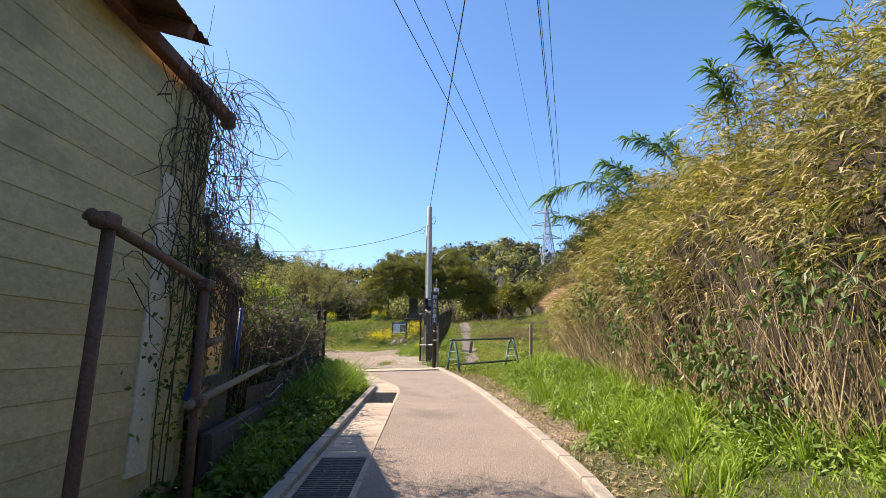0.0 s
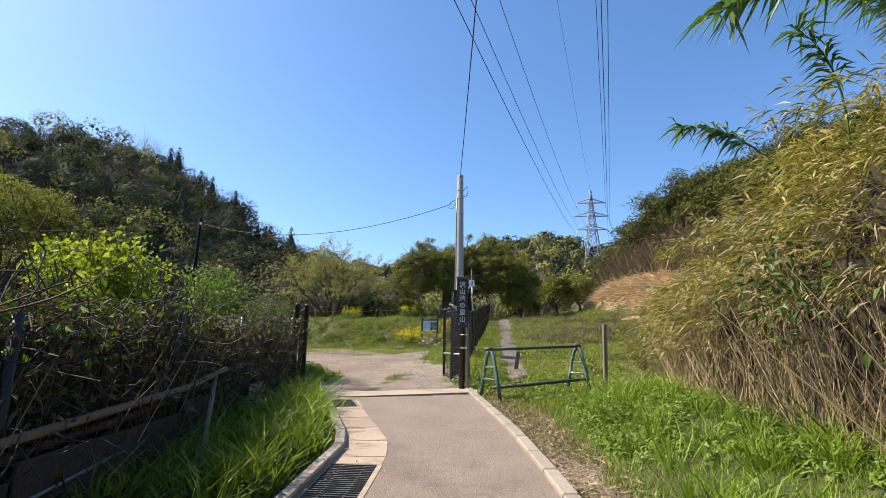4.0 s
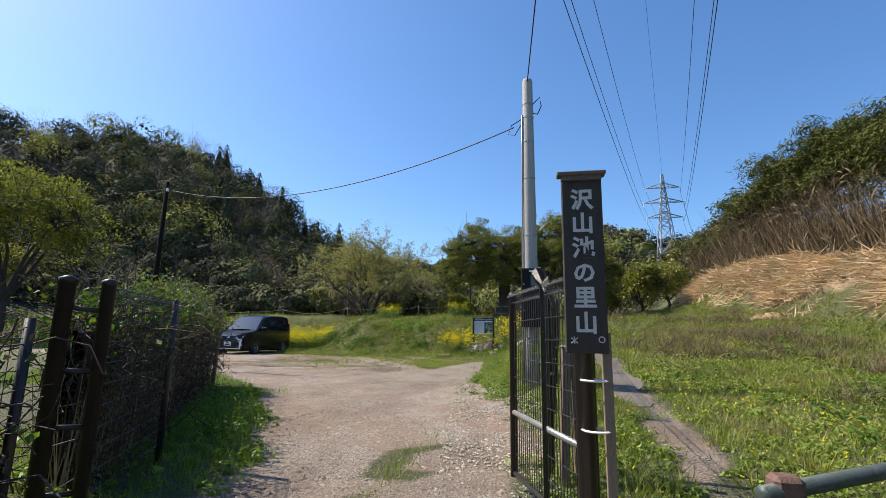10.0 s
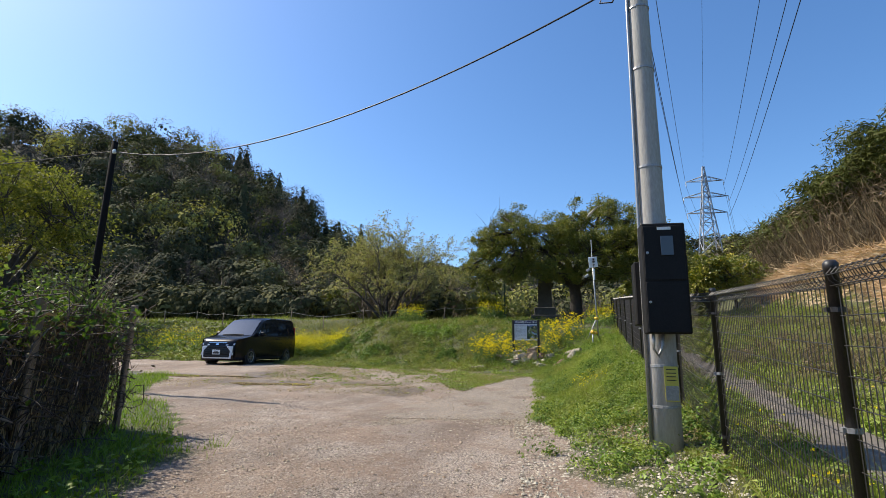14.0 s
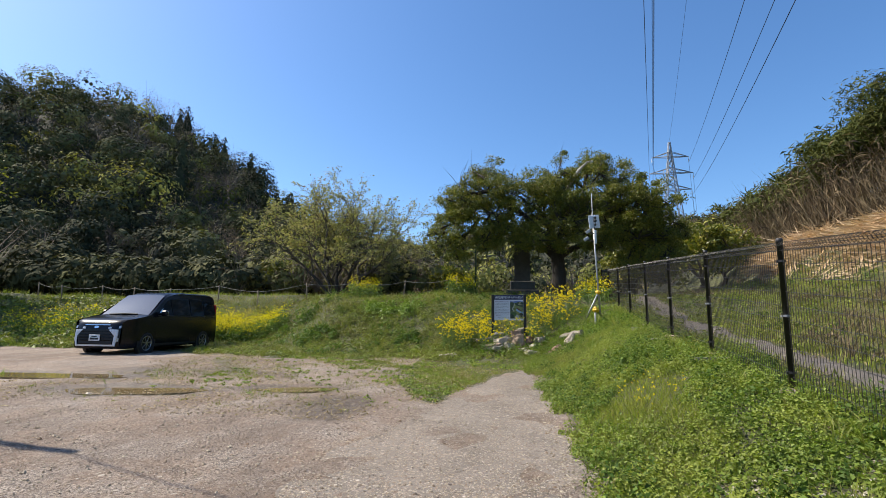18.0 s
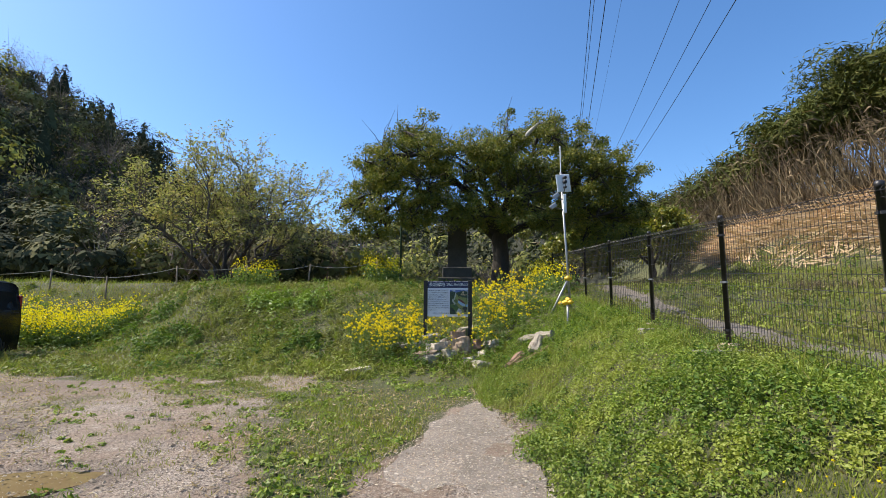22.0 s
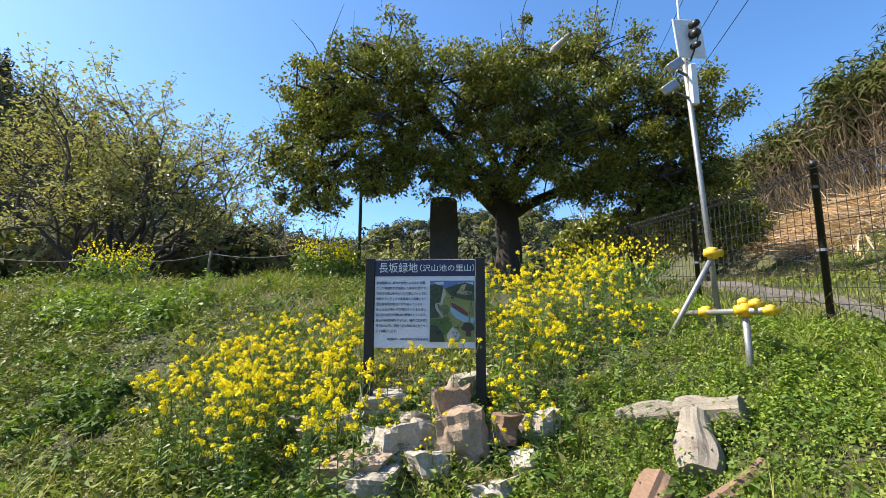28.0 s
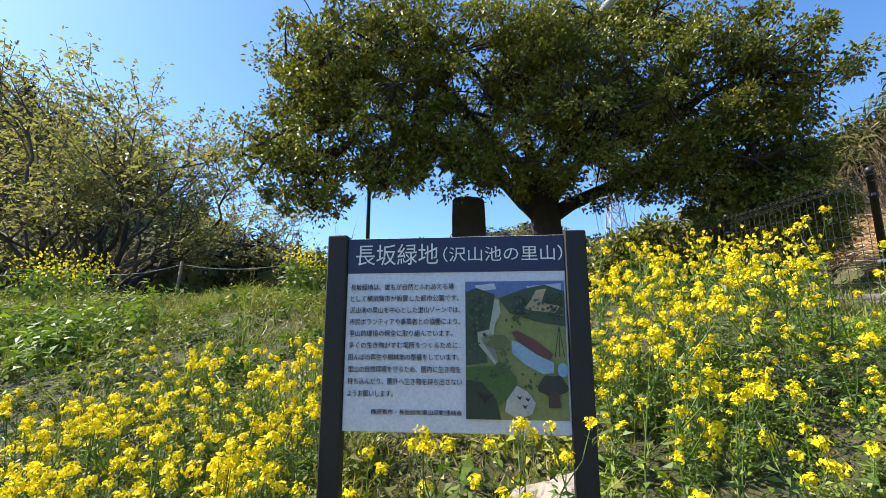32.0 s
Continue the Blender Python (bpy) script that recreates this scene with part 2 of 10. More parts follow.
def part(name, shape, material, parent=None, label="", smooth=False):
    """One mesh object, under its thing where one is given."""
    me = shape.mesh(name, material, smooth) if isinstance(shape, Shape) else shape
    ob = new(name, me)
    if parent is not None:
        ob.parent = parent
    if label:
        ob["label"] = label
    return ob


def thing(name, label, category, group="", at=(0, 0, 0), rz=0.0, kind=""):
    ob = new(name)
    ob.matrix_world = pose(*at, 0, 0, rz)
    return tagged(ob, label, category, group, kind)


def inside(parent, shape):
    """Shapes are written in world metres: carry them into the thing's own frame."""
    inv = np.array(parent.matrix_basis.inverted())
    for k, v in enumerate(shape.v):
        shape.v[k] = v @ inv[:3, :3].T + inv[:3, 3]
    return shape


# ---- leaves, blades and wood in bulk ----
RNG = np.random.default_rng(7)


def unit(v):
    return v / (np.linalg.norm(v, axis=-1, keepdims=True) + 1e-9)


def leaves(c, d, length, width, rng, fold=0.15, droop=0.0):
    """Pointed leaves: one bent four-cornered blade each, from its foot c along d."""
    n = len(c)
    d = unit(np.asarray(d, float))
    side = unit(np.cross(d, unit(rng.normal(size=(n, 3)))))
    up = np.cross(side, d)
    length, width = np.broadcast_to(length, (n,))[:, None], np.broadcast_to(width, (n,))[:, None]
    mid = c + d * length * 0.45 + up * length * fold * 0.5
    tip = c + d * length - np.array([0, 0, 1.0]) * length * droop
    v = np.stack([c, mid + side * width * 0.5, tip, mid - side * width * 0.5], 1).reshape(-1, 3)
    return v, np.arange(4 * n).reshape(n, 4)


def blades(c, d, length, width, rng, lean=0.4):
    """Grass: a tapering blade of two bends, from its foot c."""
    n = len(c)
    d = unit(np.asarray(d, float))
    flat = np.stack([-d[:, 1], d[:, 0], np.zeros(n)], 1)
    flat = unit(flat + rng.normal(size=(n, 3)) * 0.1)
    L, W = np.broadcast_to(length, (n,))[:, None], np.broadcast_to(width, (n,))[:, None]
    bend = unit(np.stack([rng.normal(size=n), rng.normal(size=n), np.full(n, -0.2)], 1))
    a = c + d * L * 0.55 + bend * L * lean * 0.15
    tip = c + d * L + bend * L * lean
    v = np.stack([c - flat * W * 0.5, c + flat * W * 0.5, a + flat * W * 0.4, a - flat * W * 0.4, tip], 1).reshape(-1, 3)
    k = np.arange(n)[:, None] * 5
    return v, k + np.array([[0, 1, 2, 3]]), k + np.array([[3, 2, 4]])


def spears(c, d, length, width, rng, lean=0.4):
    """Short grass: one narrow three-cornered blade each, from its foot c."""
    n = len(c)
    d = unit(np.asarray(d, float))
    side = unit(np.stack([-d[:, 1], d[:, 0], np.zeros(n)], 1) + rng.normal(size=(n, 3)) * 0.1)
    L, W = np.broadcast_to(length, (n,))[:, None], np.broadcast_to(width, (n,))[:, None]
    bend = unit(np.stack([rng.normal(size=n), rng.normal(size=n), np.full(n, -0.2)], 1))
    v = np.stack([c - side * W * 0.6, c + side * W * 0.6, c + d * L + bend * L * lean * 0.8], 1).reshape(-1, 3)
    return v, None, np.arange(3 * n).reshape(n, 3)


def shell_leaves(c, nrm, length, width, rng, tilt=0.4, bend=0.15):
    """Leaves lying like scales: each one's face turned roughly along nrm."""
    n = len(c)
    nrm = unit(nrm + rng.normal(size=(n, 3)) * tilt)
    a = unit(np.cross(nrm, rng.normal(size=(n, 3))))
    b = np.cross(nrm, a)
    L, W = np.broadcast_to(length, (n,))[:, None] * 0.5, np.broadcast_to(width, (n,))[:, None] * 0.5
    v = np.stack([c - a * L, c + b * W + nrm * W * bend - a * L * 0.1, c + a * L - nrm * L * bend * 2, c - b * W + nrm * W * bend - a * L * 0.1], 1).reshape(-1, 3)
    return v, np.arange(4 * n).reshape(n, 4)


def scales(c, nrm, length, width, rng, tilt=0.4):
    """The smallest leaves: three corners each, faces roughly along nrm."""
    n = len(c)
    nrm = unit(nrm + rng.normal(size=(n, 3)) * tilt)
    a = unit(np.cross(nrm, rng.normal(size=(n, 3))))
    b = np.cross(nrm, a)
    L, W = np.broadcast_to(length, (n,))[:, None] * 0.6, np.broadcast_to(width, (n,))[:, None] * 0.6
    v = np.stack([c - a * L + b * W * 0.4, c - a * L * 0.3 - b * W, c + a * L], 1).reshape(-1, 3)
    return v, None, np.arange(3 * n).reshape(n, 3)


class Bulk:
    """Gathers arrays of leaves and blades into one mesh."""

    def __init__(self):
        self.v, self.q, self.t, self.n = [], [], [], 0

    def put(self, v, q=None, t=None):
        if q is not None:
            self.q.append(q + self.n)
        if t is not None:
            self.t.append(t + self.n)
        self.v.append(v)
        self.n += len(v)
        return self

    def mesh(self, name, mat, smooth=False):
        return mesh_np(name, np.vstack(self.v), np.vstack(self.t) if self.t else None, np.vstack(self.q) if self.q else None, smooth, (mat,))

# ---- the lie of the land ----
def ss(a, b, x):
    t = np.clip((x - a) / (b - a), 0, 1)
    return t * t * (3 - 2 * t)


def lot_level(y):
    return np.interp(y, [-400, -20, 0, 5, 9, 14.4, 17, 20.7, 25, 28, 32, 60], [-3, -0.6, 0.01, 0.33, 0.53, 0.78, 0.86, 0.94, 1.02, 1.1, 1.2, 1.5])


def upper_level(y):
    return np.interp(y, [-400, -20, 0, 5, 9, 15, 18, 20.5, 25, 30, 34, 36.5, 40, 46, 60, 100, 300], [-3, -0.6, 0.05, 0.36, 0.56, 0.82, 1.05, 1.15, 1.55, 1.98, 2.4, 2.85, 3.3, 3.55, 3.9, 5, 8])


def lumps(x, y, s, k=0.0):
    return np.sin(x * s + 1.3 + k) * np.cos(y * s * 0.83 + 0.4 + k) + 0.5 * np.sin(x * s * 2.3 + y * s * 1.7 + k) + 0.25 * np.cos(x * s * 4.1 - y * s * 3.7 + 2 * k)


def azimuth(x, y):
    return np.degrees(np.arctan2(-(x + 1.0), y - 15.0)), np.hypot(x + 1.0, y - 15.0)


def straw_foot(y):
    return np.interp(y, [-50, 16, 28, 46, 70, 200], [14, 12.5, 10.3, 8.2, 9, 30])


def ground(x, y):
    """Height of the ground at x, y."""
    x, y = np.asarray(x, float), np.asarray(y, float)
    lo, up = lot_level(y), upper_level(y)
    edge = np.interp(y, [0, 14.5, 16, 19, 23, 30.6, 33, 36], [1.3, -0.1, -0.9, -1.5, -1.95, -2.3, -2.8, -4])
    right = ss(edge, edge + np.interp(y, [20, 30, 33], [1.7, 1.9, 3.2]), x)
    foot = np.interp(x, [-40, -13, -11.5, -10, -8, -5, -3, 0], [36.8, 36.8, 35, 33.6, 33.2, 32.2, 31.4, 31])
    back = ss(foot, foot + 6.2, y)
    k = np.maximum(right, back)
    z = lo + (up - lo) * k
    z = z + 0.03 * lumps(x, y, 1.1) * np.maximum(k, 0.3) * ss(1.4, 3, np.abs(x - 0.1) + np.abs(np.minimum(y - 14, 0)) * 0 + np.maximum(y - 14, 0) * 0.2)
    z = z + 0.12 * lumps(x, y, 0.45, 2.0) * back * ss(33, 37, y)
    z = z + 0.38 * ss(1.2, 2.9, x) * ss(14.6, 11.6, y) * ss(40, 8, x)
    fx = straw_foot(y)
    z = z + 0.10 * np.maximum(0, np.minimum(x, fx) - 2.5) * ss(16, 24, y)
    z = z + 2.4 * ss(fx, fx + 3.6, x) + 0.13 * np.clip(x - fx - 3.4, 0, 70) * ss(-10, 10, y + 0 * x)
    z = z - 0.1 * np.exp(-((x + 0.65) ** 2 + (y - 34.3) ** 2) / 0.6)
    az, r = azimuth(x, y)
    el = np.interp(az, [-180, -90, -20, 8, 14, 21, 25, 28.6, 30.5, 34, 37, 40, 44, 48, 53, 58, 75, 110, 180], [3, 3, 3, 3, 4, 6.8, 9.2, 11.2, 13.6, 14.6, 16.2, 18.2, 18.4, 18.2, 17.0, 17.2, 16, 13, 3])
    hill = np.maximum(0, np.tan(np.radians(el)) * 106 - 3.5)
    z = z + hill * ss(46, 106, r) * (1 - 0.5 * ss(115, 320, r)) * ss(6, 14, az) * (1 + 0.03 * lumps(x, y, 0.09))
    el2 = np.interp(az, [-180, -110, -60, -18, -13.4, -11, -8, -1, 6.4, 11, 17, 30, 70, 180], [2, 2, 5, 6.0, 7.0, 8.4, 9.6, 9.6, 8.2, 6.2, 6.0, 5, 3, 2])
    z = z + np.tan(np.radians(el2)) * 262 * 0.94 * ss(120, 262, r) * (1 - 0.6 * ss(275, 900, r)) * (1 + 0.02 * lumps(x, y, 0.05))
    return z


def height(x, y):
    return float(ground(x, y))


def gz(x, y):
    return ground(x, y)


# outlines of the lane, the bare track and the lot
def lane_left(y):
    return np.interp(y, [-12, 4, 7, 9.9, 12.9, 14], [-0.6, -0.64, -0.7, -0.79, -1.99, -2.45])


def lane_right(y):
    return np.interp(y, [-12, 4.3, 6, 8.9, 10.6, 14.2, 15], [1.15, 1.11, 0.98, 0.67, 0.45, -0.22, -0.4])


def dirt_left(y):
    return np.interp(y, [12, 13.2, 15.9, 17.7, 20.6, 22.3, 24.2, 28.3, 31, 34], [-2.9, -2.95, -3.4, -4.2, -5.8, -7.6, -10.4, -13, -26, -40])


def dirt_right(y):
    return np.interp(y, [12, 14.2, 16, 18.9, 21, 22.8, 25, 30, 30.9], [-0.3, -0.35, -0.5, -0.75, -1.25, -1.95, -2.12, -2.38, -2.7])


def lot_far(x):
    return np.interp(x, [-40, -21, -15, -10.8, -8, -6.6, -5.5, -4.9, -4.4, -3.9, -3.6, -2.9], [34.0, 34.4, 34.3, 33.0, 32.4, 31.9, 31.2, 29.6, 27.6, 26.9, 28.4, 30.6])


def bare(x, y):
    """1 on bare earth and gravel, 0 in the grass, with a ragged edge."""
    n = 0.28 * lumps(x, y, 2.1, 1.0) + 0.12 * lumps(x, y, 6.3, 3.0)
    a = np.minimum(np.minimum(x - dirt_left(y), dirt_right(y) - x), np.minimum(y - 13.4, lot_far(x) - y)) + n
    k = ss(-0.25, 0.35, a)
    # weedy, trodden ground near the bank
    k = k * (1 - 0.5 * ss(26.5, 29.5, y) * ss(-13, -10, x) * ss(-0.3, 0.5, lumps(x, y, 1.5, 7.0) + 0.6 * lumps(x, y, 4.1, 2.0) + 0.1))
    # the grass tongue in the middle of the track
    tongue = np.hypot((x + 1.75 - 0.03 * (y - 16)) / 0.24, (y - 15.6) / 1.3) + n
    thin = ss(-0.2, 1.4, np.minimum(np.minimum(x + 12.5, -4.5 - x), 33.8 - y)) * ss(-0.1, 0.3, y - lot_far(x)) * ss(-0.1, 0.9, lumps(x, y, 1.25, 5.0) + 0.5 * lumps(x, y, 3.7, 2.0) + 1.15 - 0.22 * (y - lot_far(x)))
    # worn line behind the fence
    worn = 0.72 * ss(0.42, 0.1, np.abs(x - 1.12 - 0.037 * (y - 20)) + 0.35 * n) * ss(14.0, 16.0, y) * ss(42, 40, y)
    # dry trampled strip beside the kerb
    off_ = x - lane_right(y) - 0.1
    strip = ss(-0.05, 0.1, off_) * ss(0.75, 0.35, off_ + 0.5 * n) * ss(12.6, 11.0, y) * (y > -3) * (0.62 + 0.25 * lumps(x, y, 1.3, 4.0))
    return np.maximum(np.maximum(np.maximum(k, 0.85 * thin) * ss(0.7, 1.15, tongue), worn), strip)


def seg_lines(lo, hi, step, far, grow):
    a = list(np.arange(lo, hi + 1e-6, step))
    s, d = hi, step
    while s < far:
        d *= grow
        s += d
        a.append(s)
    s, d = lo, step
    while s > -far:
        d *= grow
        s -= d
        a.insert(0, s)
    return np.array(a)


M_ground, nt, p, _ = _mat("meadow_soil")


def _attr(nt, name):
    a = nt.nodes.new("ShaderNodeAttribute")
    a.attribute_name = name
    return a.outputs["Fac"]


n_big, n_mid, n_fine = _noise(nt, 0.35, 6, 0.6), _noise(nt, 2.6, 9, 0.78), _noise(nt, 34, 6, 0.85)
# soil below the grass; shade between the plants is put into its dark tones
c_grass = _ramp(nt, n_mid, [(0.36, (0.03, 0.036, 0.013)), (0.48, (0.062, 0.072, 0.022)), (0.58, (0.085, 0.075, 0.036)), (0.7, (0.17, 0.135, 0.08))])
c_grass = _mixc(nt, 0.5, c_grass, _ramp(nt, n_fine, [(0.4, (0.02, 0.022, 0.01)), (0.52, (0.09, 0.1, 0.03)), (0.62, (0.21, 0.18, 0.09))]))
c_dirt = _ramp(nt, n_mid, [(0.32, (0.115, 0.08, 0.058)), (0.5, (0.27, 0.195, 0.14)), (0.68, (0.44, 0.335, 0.25))])
c_dirt2 = _ramp(nt, n_fine, [(0.4, (0.055, 0.038, 0.028)), (0.5, (0.27, 0.2, 0.148)), (0.6, (0.57, 0.48, 0.4))])
c_dirt = _mixc(nt, 0.5, c_dirt, c_dirt2)
c_dirt = _mixc(nt, _ramp(nt, n_big, [(0.42, (0, 0, 0)), (0.6, (0.6, 0.6, 0.6))]), c_dirt, (0.25, 0.165, 0.11))
n_grav = _noise(nt, 0.9, 7, 0.7)
c_grav = _ramp(nt, _noise(nt, 60, 3, 0.8), [(0.4, (0.07, 0.06, 0.052)), (0.5, (0.3, 0.25, 0.205)), (0.6, (0.58, 0.49, 0.41))])
c_dirt = _mixc(nt, _ramp(nt, n_grav, [(0.46, (0, 0, 0)), (0.58, (0.8, 0.8, 0.8))]), c_dirt, c_grav)
STONES = [(0.08, 0.062, 0.05), (0.28, 0.215, 0.165), (0.43, 0.355, 0.285), (0.19, 0.135, 0.1), (0.54, 0.47, 0.39)]
c_dirt, k_st1 = _pebbled(nt, c_dirt, 34, STONES, 0.42)
c_dirt, k_st2 = _pebbled(nt, c_dirt, 15, STONES, 0.14, 0.42)
# darker, finer soil in broad patches and wheel lines
c_dirt = _mixc(nt, _ramp(nt, _noise(nt, 0.55, 8, 0.7, (1.0, 0.45, 1.0)), [(0.44, (0, 0, 0)), (0.62, (0.75, 0.75, 0.75))]), c_dirt, (0.15, 0.108, 0.08))
c_straw = _ramp(nt, _noise(nt, 5, 8, 0.8), [(0.35, (0.13, 0.08, 0.045)), (0.52, (0.42, 0.29, 0.18)), (0.7, (0.6, 0.45, 0.31))])
# woodland floor, painted near-black for the shade under the crowns
c_wood_shade = _ramp(nt, n_mid, [(0.3, (0.014, 0.016, 0.009)), (0.7, (0.035, 0.038, 0.018))])
edge_noise = nt.nodes.new("ShaderNodeMath")
edge_noise.operation = "MULTIPLY_ADD"
nt.links.new(n_fine, edge_noise.inputs[0])
edge_noise.inputs[1].default_value = 0.9
edge_noise.inputs[2].default_value = -0.45
add = nt.nodes.new("ShaderNodeMath")
add.operation = "ADD"
nt.links.new(_attr(nt, "bare"), add.inputs[0])
nt.links.new(edge_noise.outputs[0], add.inputs[1])
k_dirt = _ramp(nt, add.outputs[0], [(0.4, (0, 0, 0)), (0.6, (1, 1, 1))])
col = _mixc(nt, k_dirt, c_grass, c_dirt)
col = _mixc(nt, _attr(nt, "straw"), col, c_straw)
col = _mixc(nt, _attr(nt, "woods"), col, c_wood_shade)
# damp hollows in the lot, darker and shinier
wet = _ramp(nt, _attr(nt, "damp"), [(0.3, (1, 1, 1)), (0.8, (0.5, 0.47, 0.42))])
col = _mixc(nt, 1.0, col, wet, "MULTIPLY")
nt.links.new(col, p.inputs["Base Color"])
rg = _ramp(nt, _attr(nt, "damp"), [(0.3, (0.92,) * 3), (0.9, (0.5,) * 3)])
nt.links.new(rg, p.inputs["Roughness"])
rise = _mixc(nt, 0.5, _mixc(nt, 0.5, n_fine, k_st1), _noise(nt, 7, 8, 0.75))
_bump(nt, p, rise, 1.0, 0.07)

gx = seg_lines(-24, 15, 0.34, 2600, 1.16)
gy = seg_lines(-4, 47, 0.34, 2600, 1.16)
X, Y = np.meshgrid(gx, gy)
Z = ground(X, Y)
PUDDLES = [(-9.05, 27.1, 0.95, 0.36, 8), (-6.45, 27.75, 0.62, 0.26, 14), (-12.3, 28.3, 1.7, 0.34, 4)]
damp = np.zeros_like(X)
for px_, py_, pa, pb, pr in PUDDLES:
    cr, sr = math.cos(radians(pr)), math.sin(radians(pr))
    u, v = (X - px_) * cr + (Y - py_) * sr, -(X - px_) * sr + (Y - py_) * cr
    d = np.hypot(u / pa, v / pb)
    Z = Z - 0.06 * ss(1.5, 1.0, d)
    damp = np.maximum(damp, ss(2.6, 1.0, d))
damp = np.maximum(damp, 0.75 * ss(1.0, 0.4, np.hypot((X + 9.5) / 3.6, (Y - 29.4) / 0.9) + 0.2 * lumps(X, Y, 1.7)))
damp = np.maximum(damp, 0.8 * ss(1.0, 0.4, np.hypot((X + 5.2) / 0.8, (Y - 26.4) / 1.6) + 0.2 * lumps(X, Y, 1.7)))
B = bare(X, Y)
Z = Z + 0.012 * lumps(X, Y, 3.1, 1.0) * B
Z = Z + ss(24, 27, Y) * ss(52, 47, Y) * ss(straw_foot(Y) + 1.2, straw_foot(Y) + 1.8, X) * ss(straw_foot(Y) + 5.5, straw_foot(Y) + 4.2, X) * (0.14 * lumps(X, Y, 1.7, 2.0) + 0.07 * lumps(X, Y, 4.3, 1.0))
under = ((X > -1.5) & (X < 1.4) & (Y > -9) & (Y < 13.3))
Z = Z - 0.06 * under
SM = ss(straw_foot(Y) + 1.4, straw_foot(Y) + 2.0, X + 0.6 * lumps(X, Y, 0.9)) * ss(straw_foot(Y) + 5.5, straw_foot(Y) + 4.2, X) * ss(24, 27, Y) * ss(52, 47, Y)
az_, r_ = azimuth(X, Y)
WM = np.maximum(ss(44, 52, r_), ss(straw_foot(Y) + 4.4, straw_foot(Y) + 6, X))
ny, nx = X.shape
i, j = np.meshgrid(np.arange(ny - 1), np.arange(nx - 1), indexing="ij")
quads = np.stack([i * nx + j, i * nx + j + 1, (i + 1) * nx + j + 1, (i + 1) * nx + j], -1).reshape(-1, 4)
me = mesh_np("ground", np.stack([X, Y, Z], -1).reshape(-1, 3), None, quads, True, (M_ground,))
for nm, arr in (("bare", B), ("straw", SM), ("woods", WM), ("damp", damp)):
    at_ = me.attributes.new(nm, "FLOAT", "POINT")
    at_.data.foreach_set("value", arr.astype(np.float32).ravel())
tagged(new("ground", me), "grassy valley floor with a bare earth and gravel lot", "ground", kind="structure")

M_water, nt, p, _ = _mat("muddy_water")
nt.links.new(_ramp(nt, _noise(nt, 1.5), [(0.3, (0.17, 0.12, 0.06)), (0.7, (0.24, 0.18, 0.09))]), p.inputs["Base Color"])
p.inputs["Roughness"].default_value = 0.06
for px_, py_, pa, pb, pr in PUDDLES:
    s = Shape()
    ang = np.linspace(0, 2 * math.pi, 40, endpoint=False)
    cr, sr = math.cos(radians(pr)), math.sin(radians(pr))
    ring = [(px_ + pa * 1.22 * math.cos(a) * cr * (1 + 0.12 * math.sin(3 * a)) - pb * 1.3 * math.sin(a) * sr, py_ + pa * 1.2 * math.cos(a) * sr + pb * 1.3 * math.sin(a) * cr * (1 + 0.2 * math.sin(2 * a))) for a in ang]
    zl = height(px_, py_) - 0.02
    s.slab(ring, zl - 0.05, zl)
    tagged(part("puddle", s, M_water), "shallow muddy rain puddle on the gravel lot", "puddle", "puddles in the lot", "structure")

# ---- lane: asphalt, kerb, gutter with gratings ----
LANE_STONES = [(0.1, 0.08, 0.064), (0.24, 0.19, 0.15), (0.34, 0.285, 0.23), (0.15, 0.12, 0.095)]
M_asphalt = surface("worn_asphalt", (0.17, 0.13, 0.1), (0.31, 0.24, 0.19), 1.3, 90, 0.9, 0.7, stain=(0.15, 0.12, 0.1), stain_scale=0.7, stain_at=0.55, stones=((80, LANE_STONES, 0.4), (36, LANE_STONES, 0.06)))
M_patch = surface("darker_asphalt", (0.1, 0.085, 0.07), (0.2, 0.17, 0.14), 1.8, 120, 0.9, 0.5)
M_conc = surface("pale_concrete", (0.29, 0.22, 0.16), (0.45, 0.355, 0.27), 1.6, 70, 0.9, 0.35, stain=(0.2, 0.165, 0.13), stain_scale=1.5, stain_at=0.53, vary=0.1, stones=((60, LANE_STONES, 0.16),))
M_conc2 = surface("weathered_concrete_path", (0.15, 0.125, 0.1), (0.31, 0.265, 0.22), 1.2, 55, 0.92, 0.8, stain=(0.15, 0.125, 0.1), stain_scale=1.1, stain_at=0.5, stones=((48, STONES, 0.6), (22, STONES, 0.2)))
M_kerb = surface("kerb_concrete", (0.25, 0.205, 0.165), (0.38, 0.325, 0.265), 2.0, 60, 0.9, 0.4, stain=(0.2, 0.17, 0.13), stain_scale=2.0, vary=0.1)
M_grate = surface("galvanised_grate", (0.1, 0.09, 0.08), (0.2, 0.18, 0.16), 6, 80, 0.6, 0.2, 0.6)


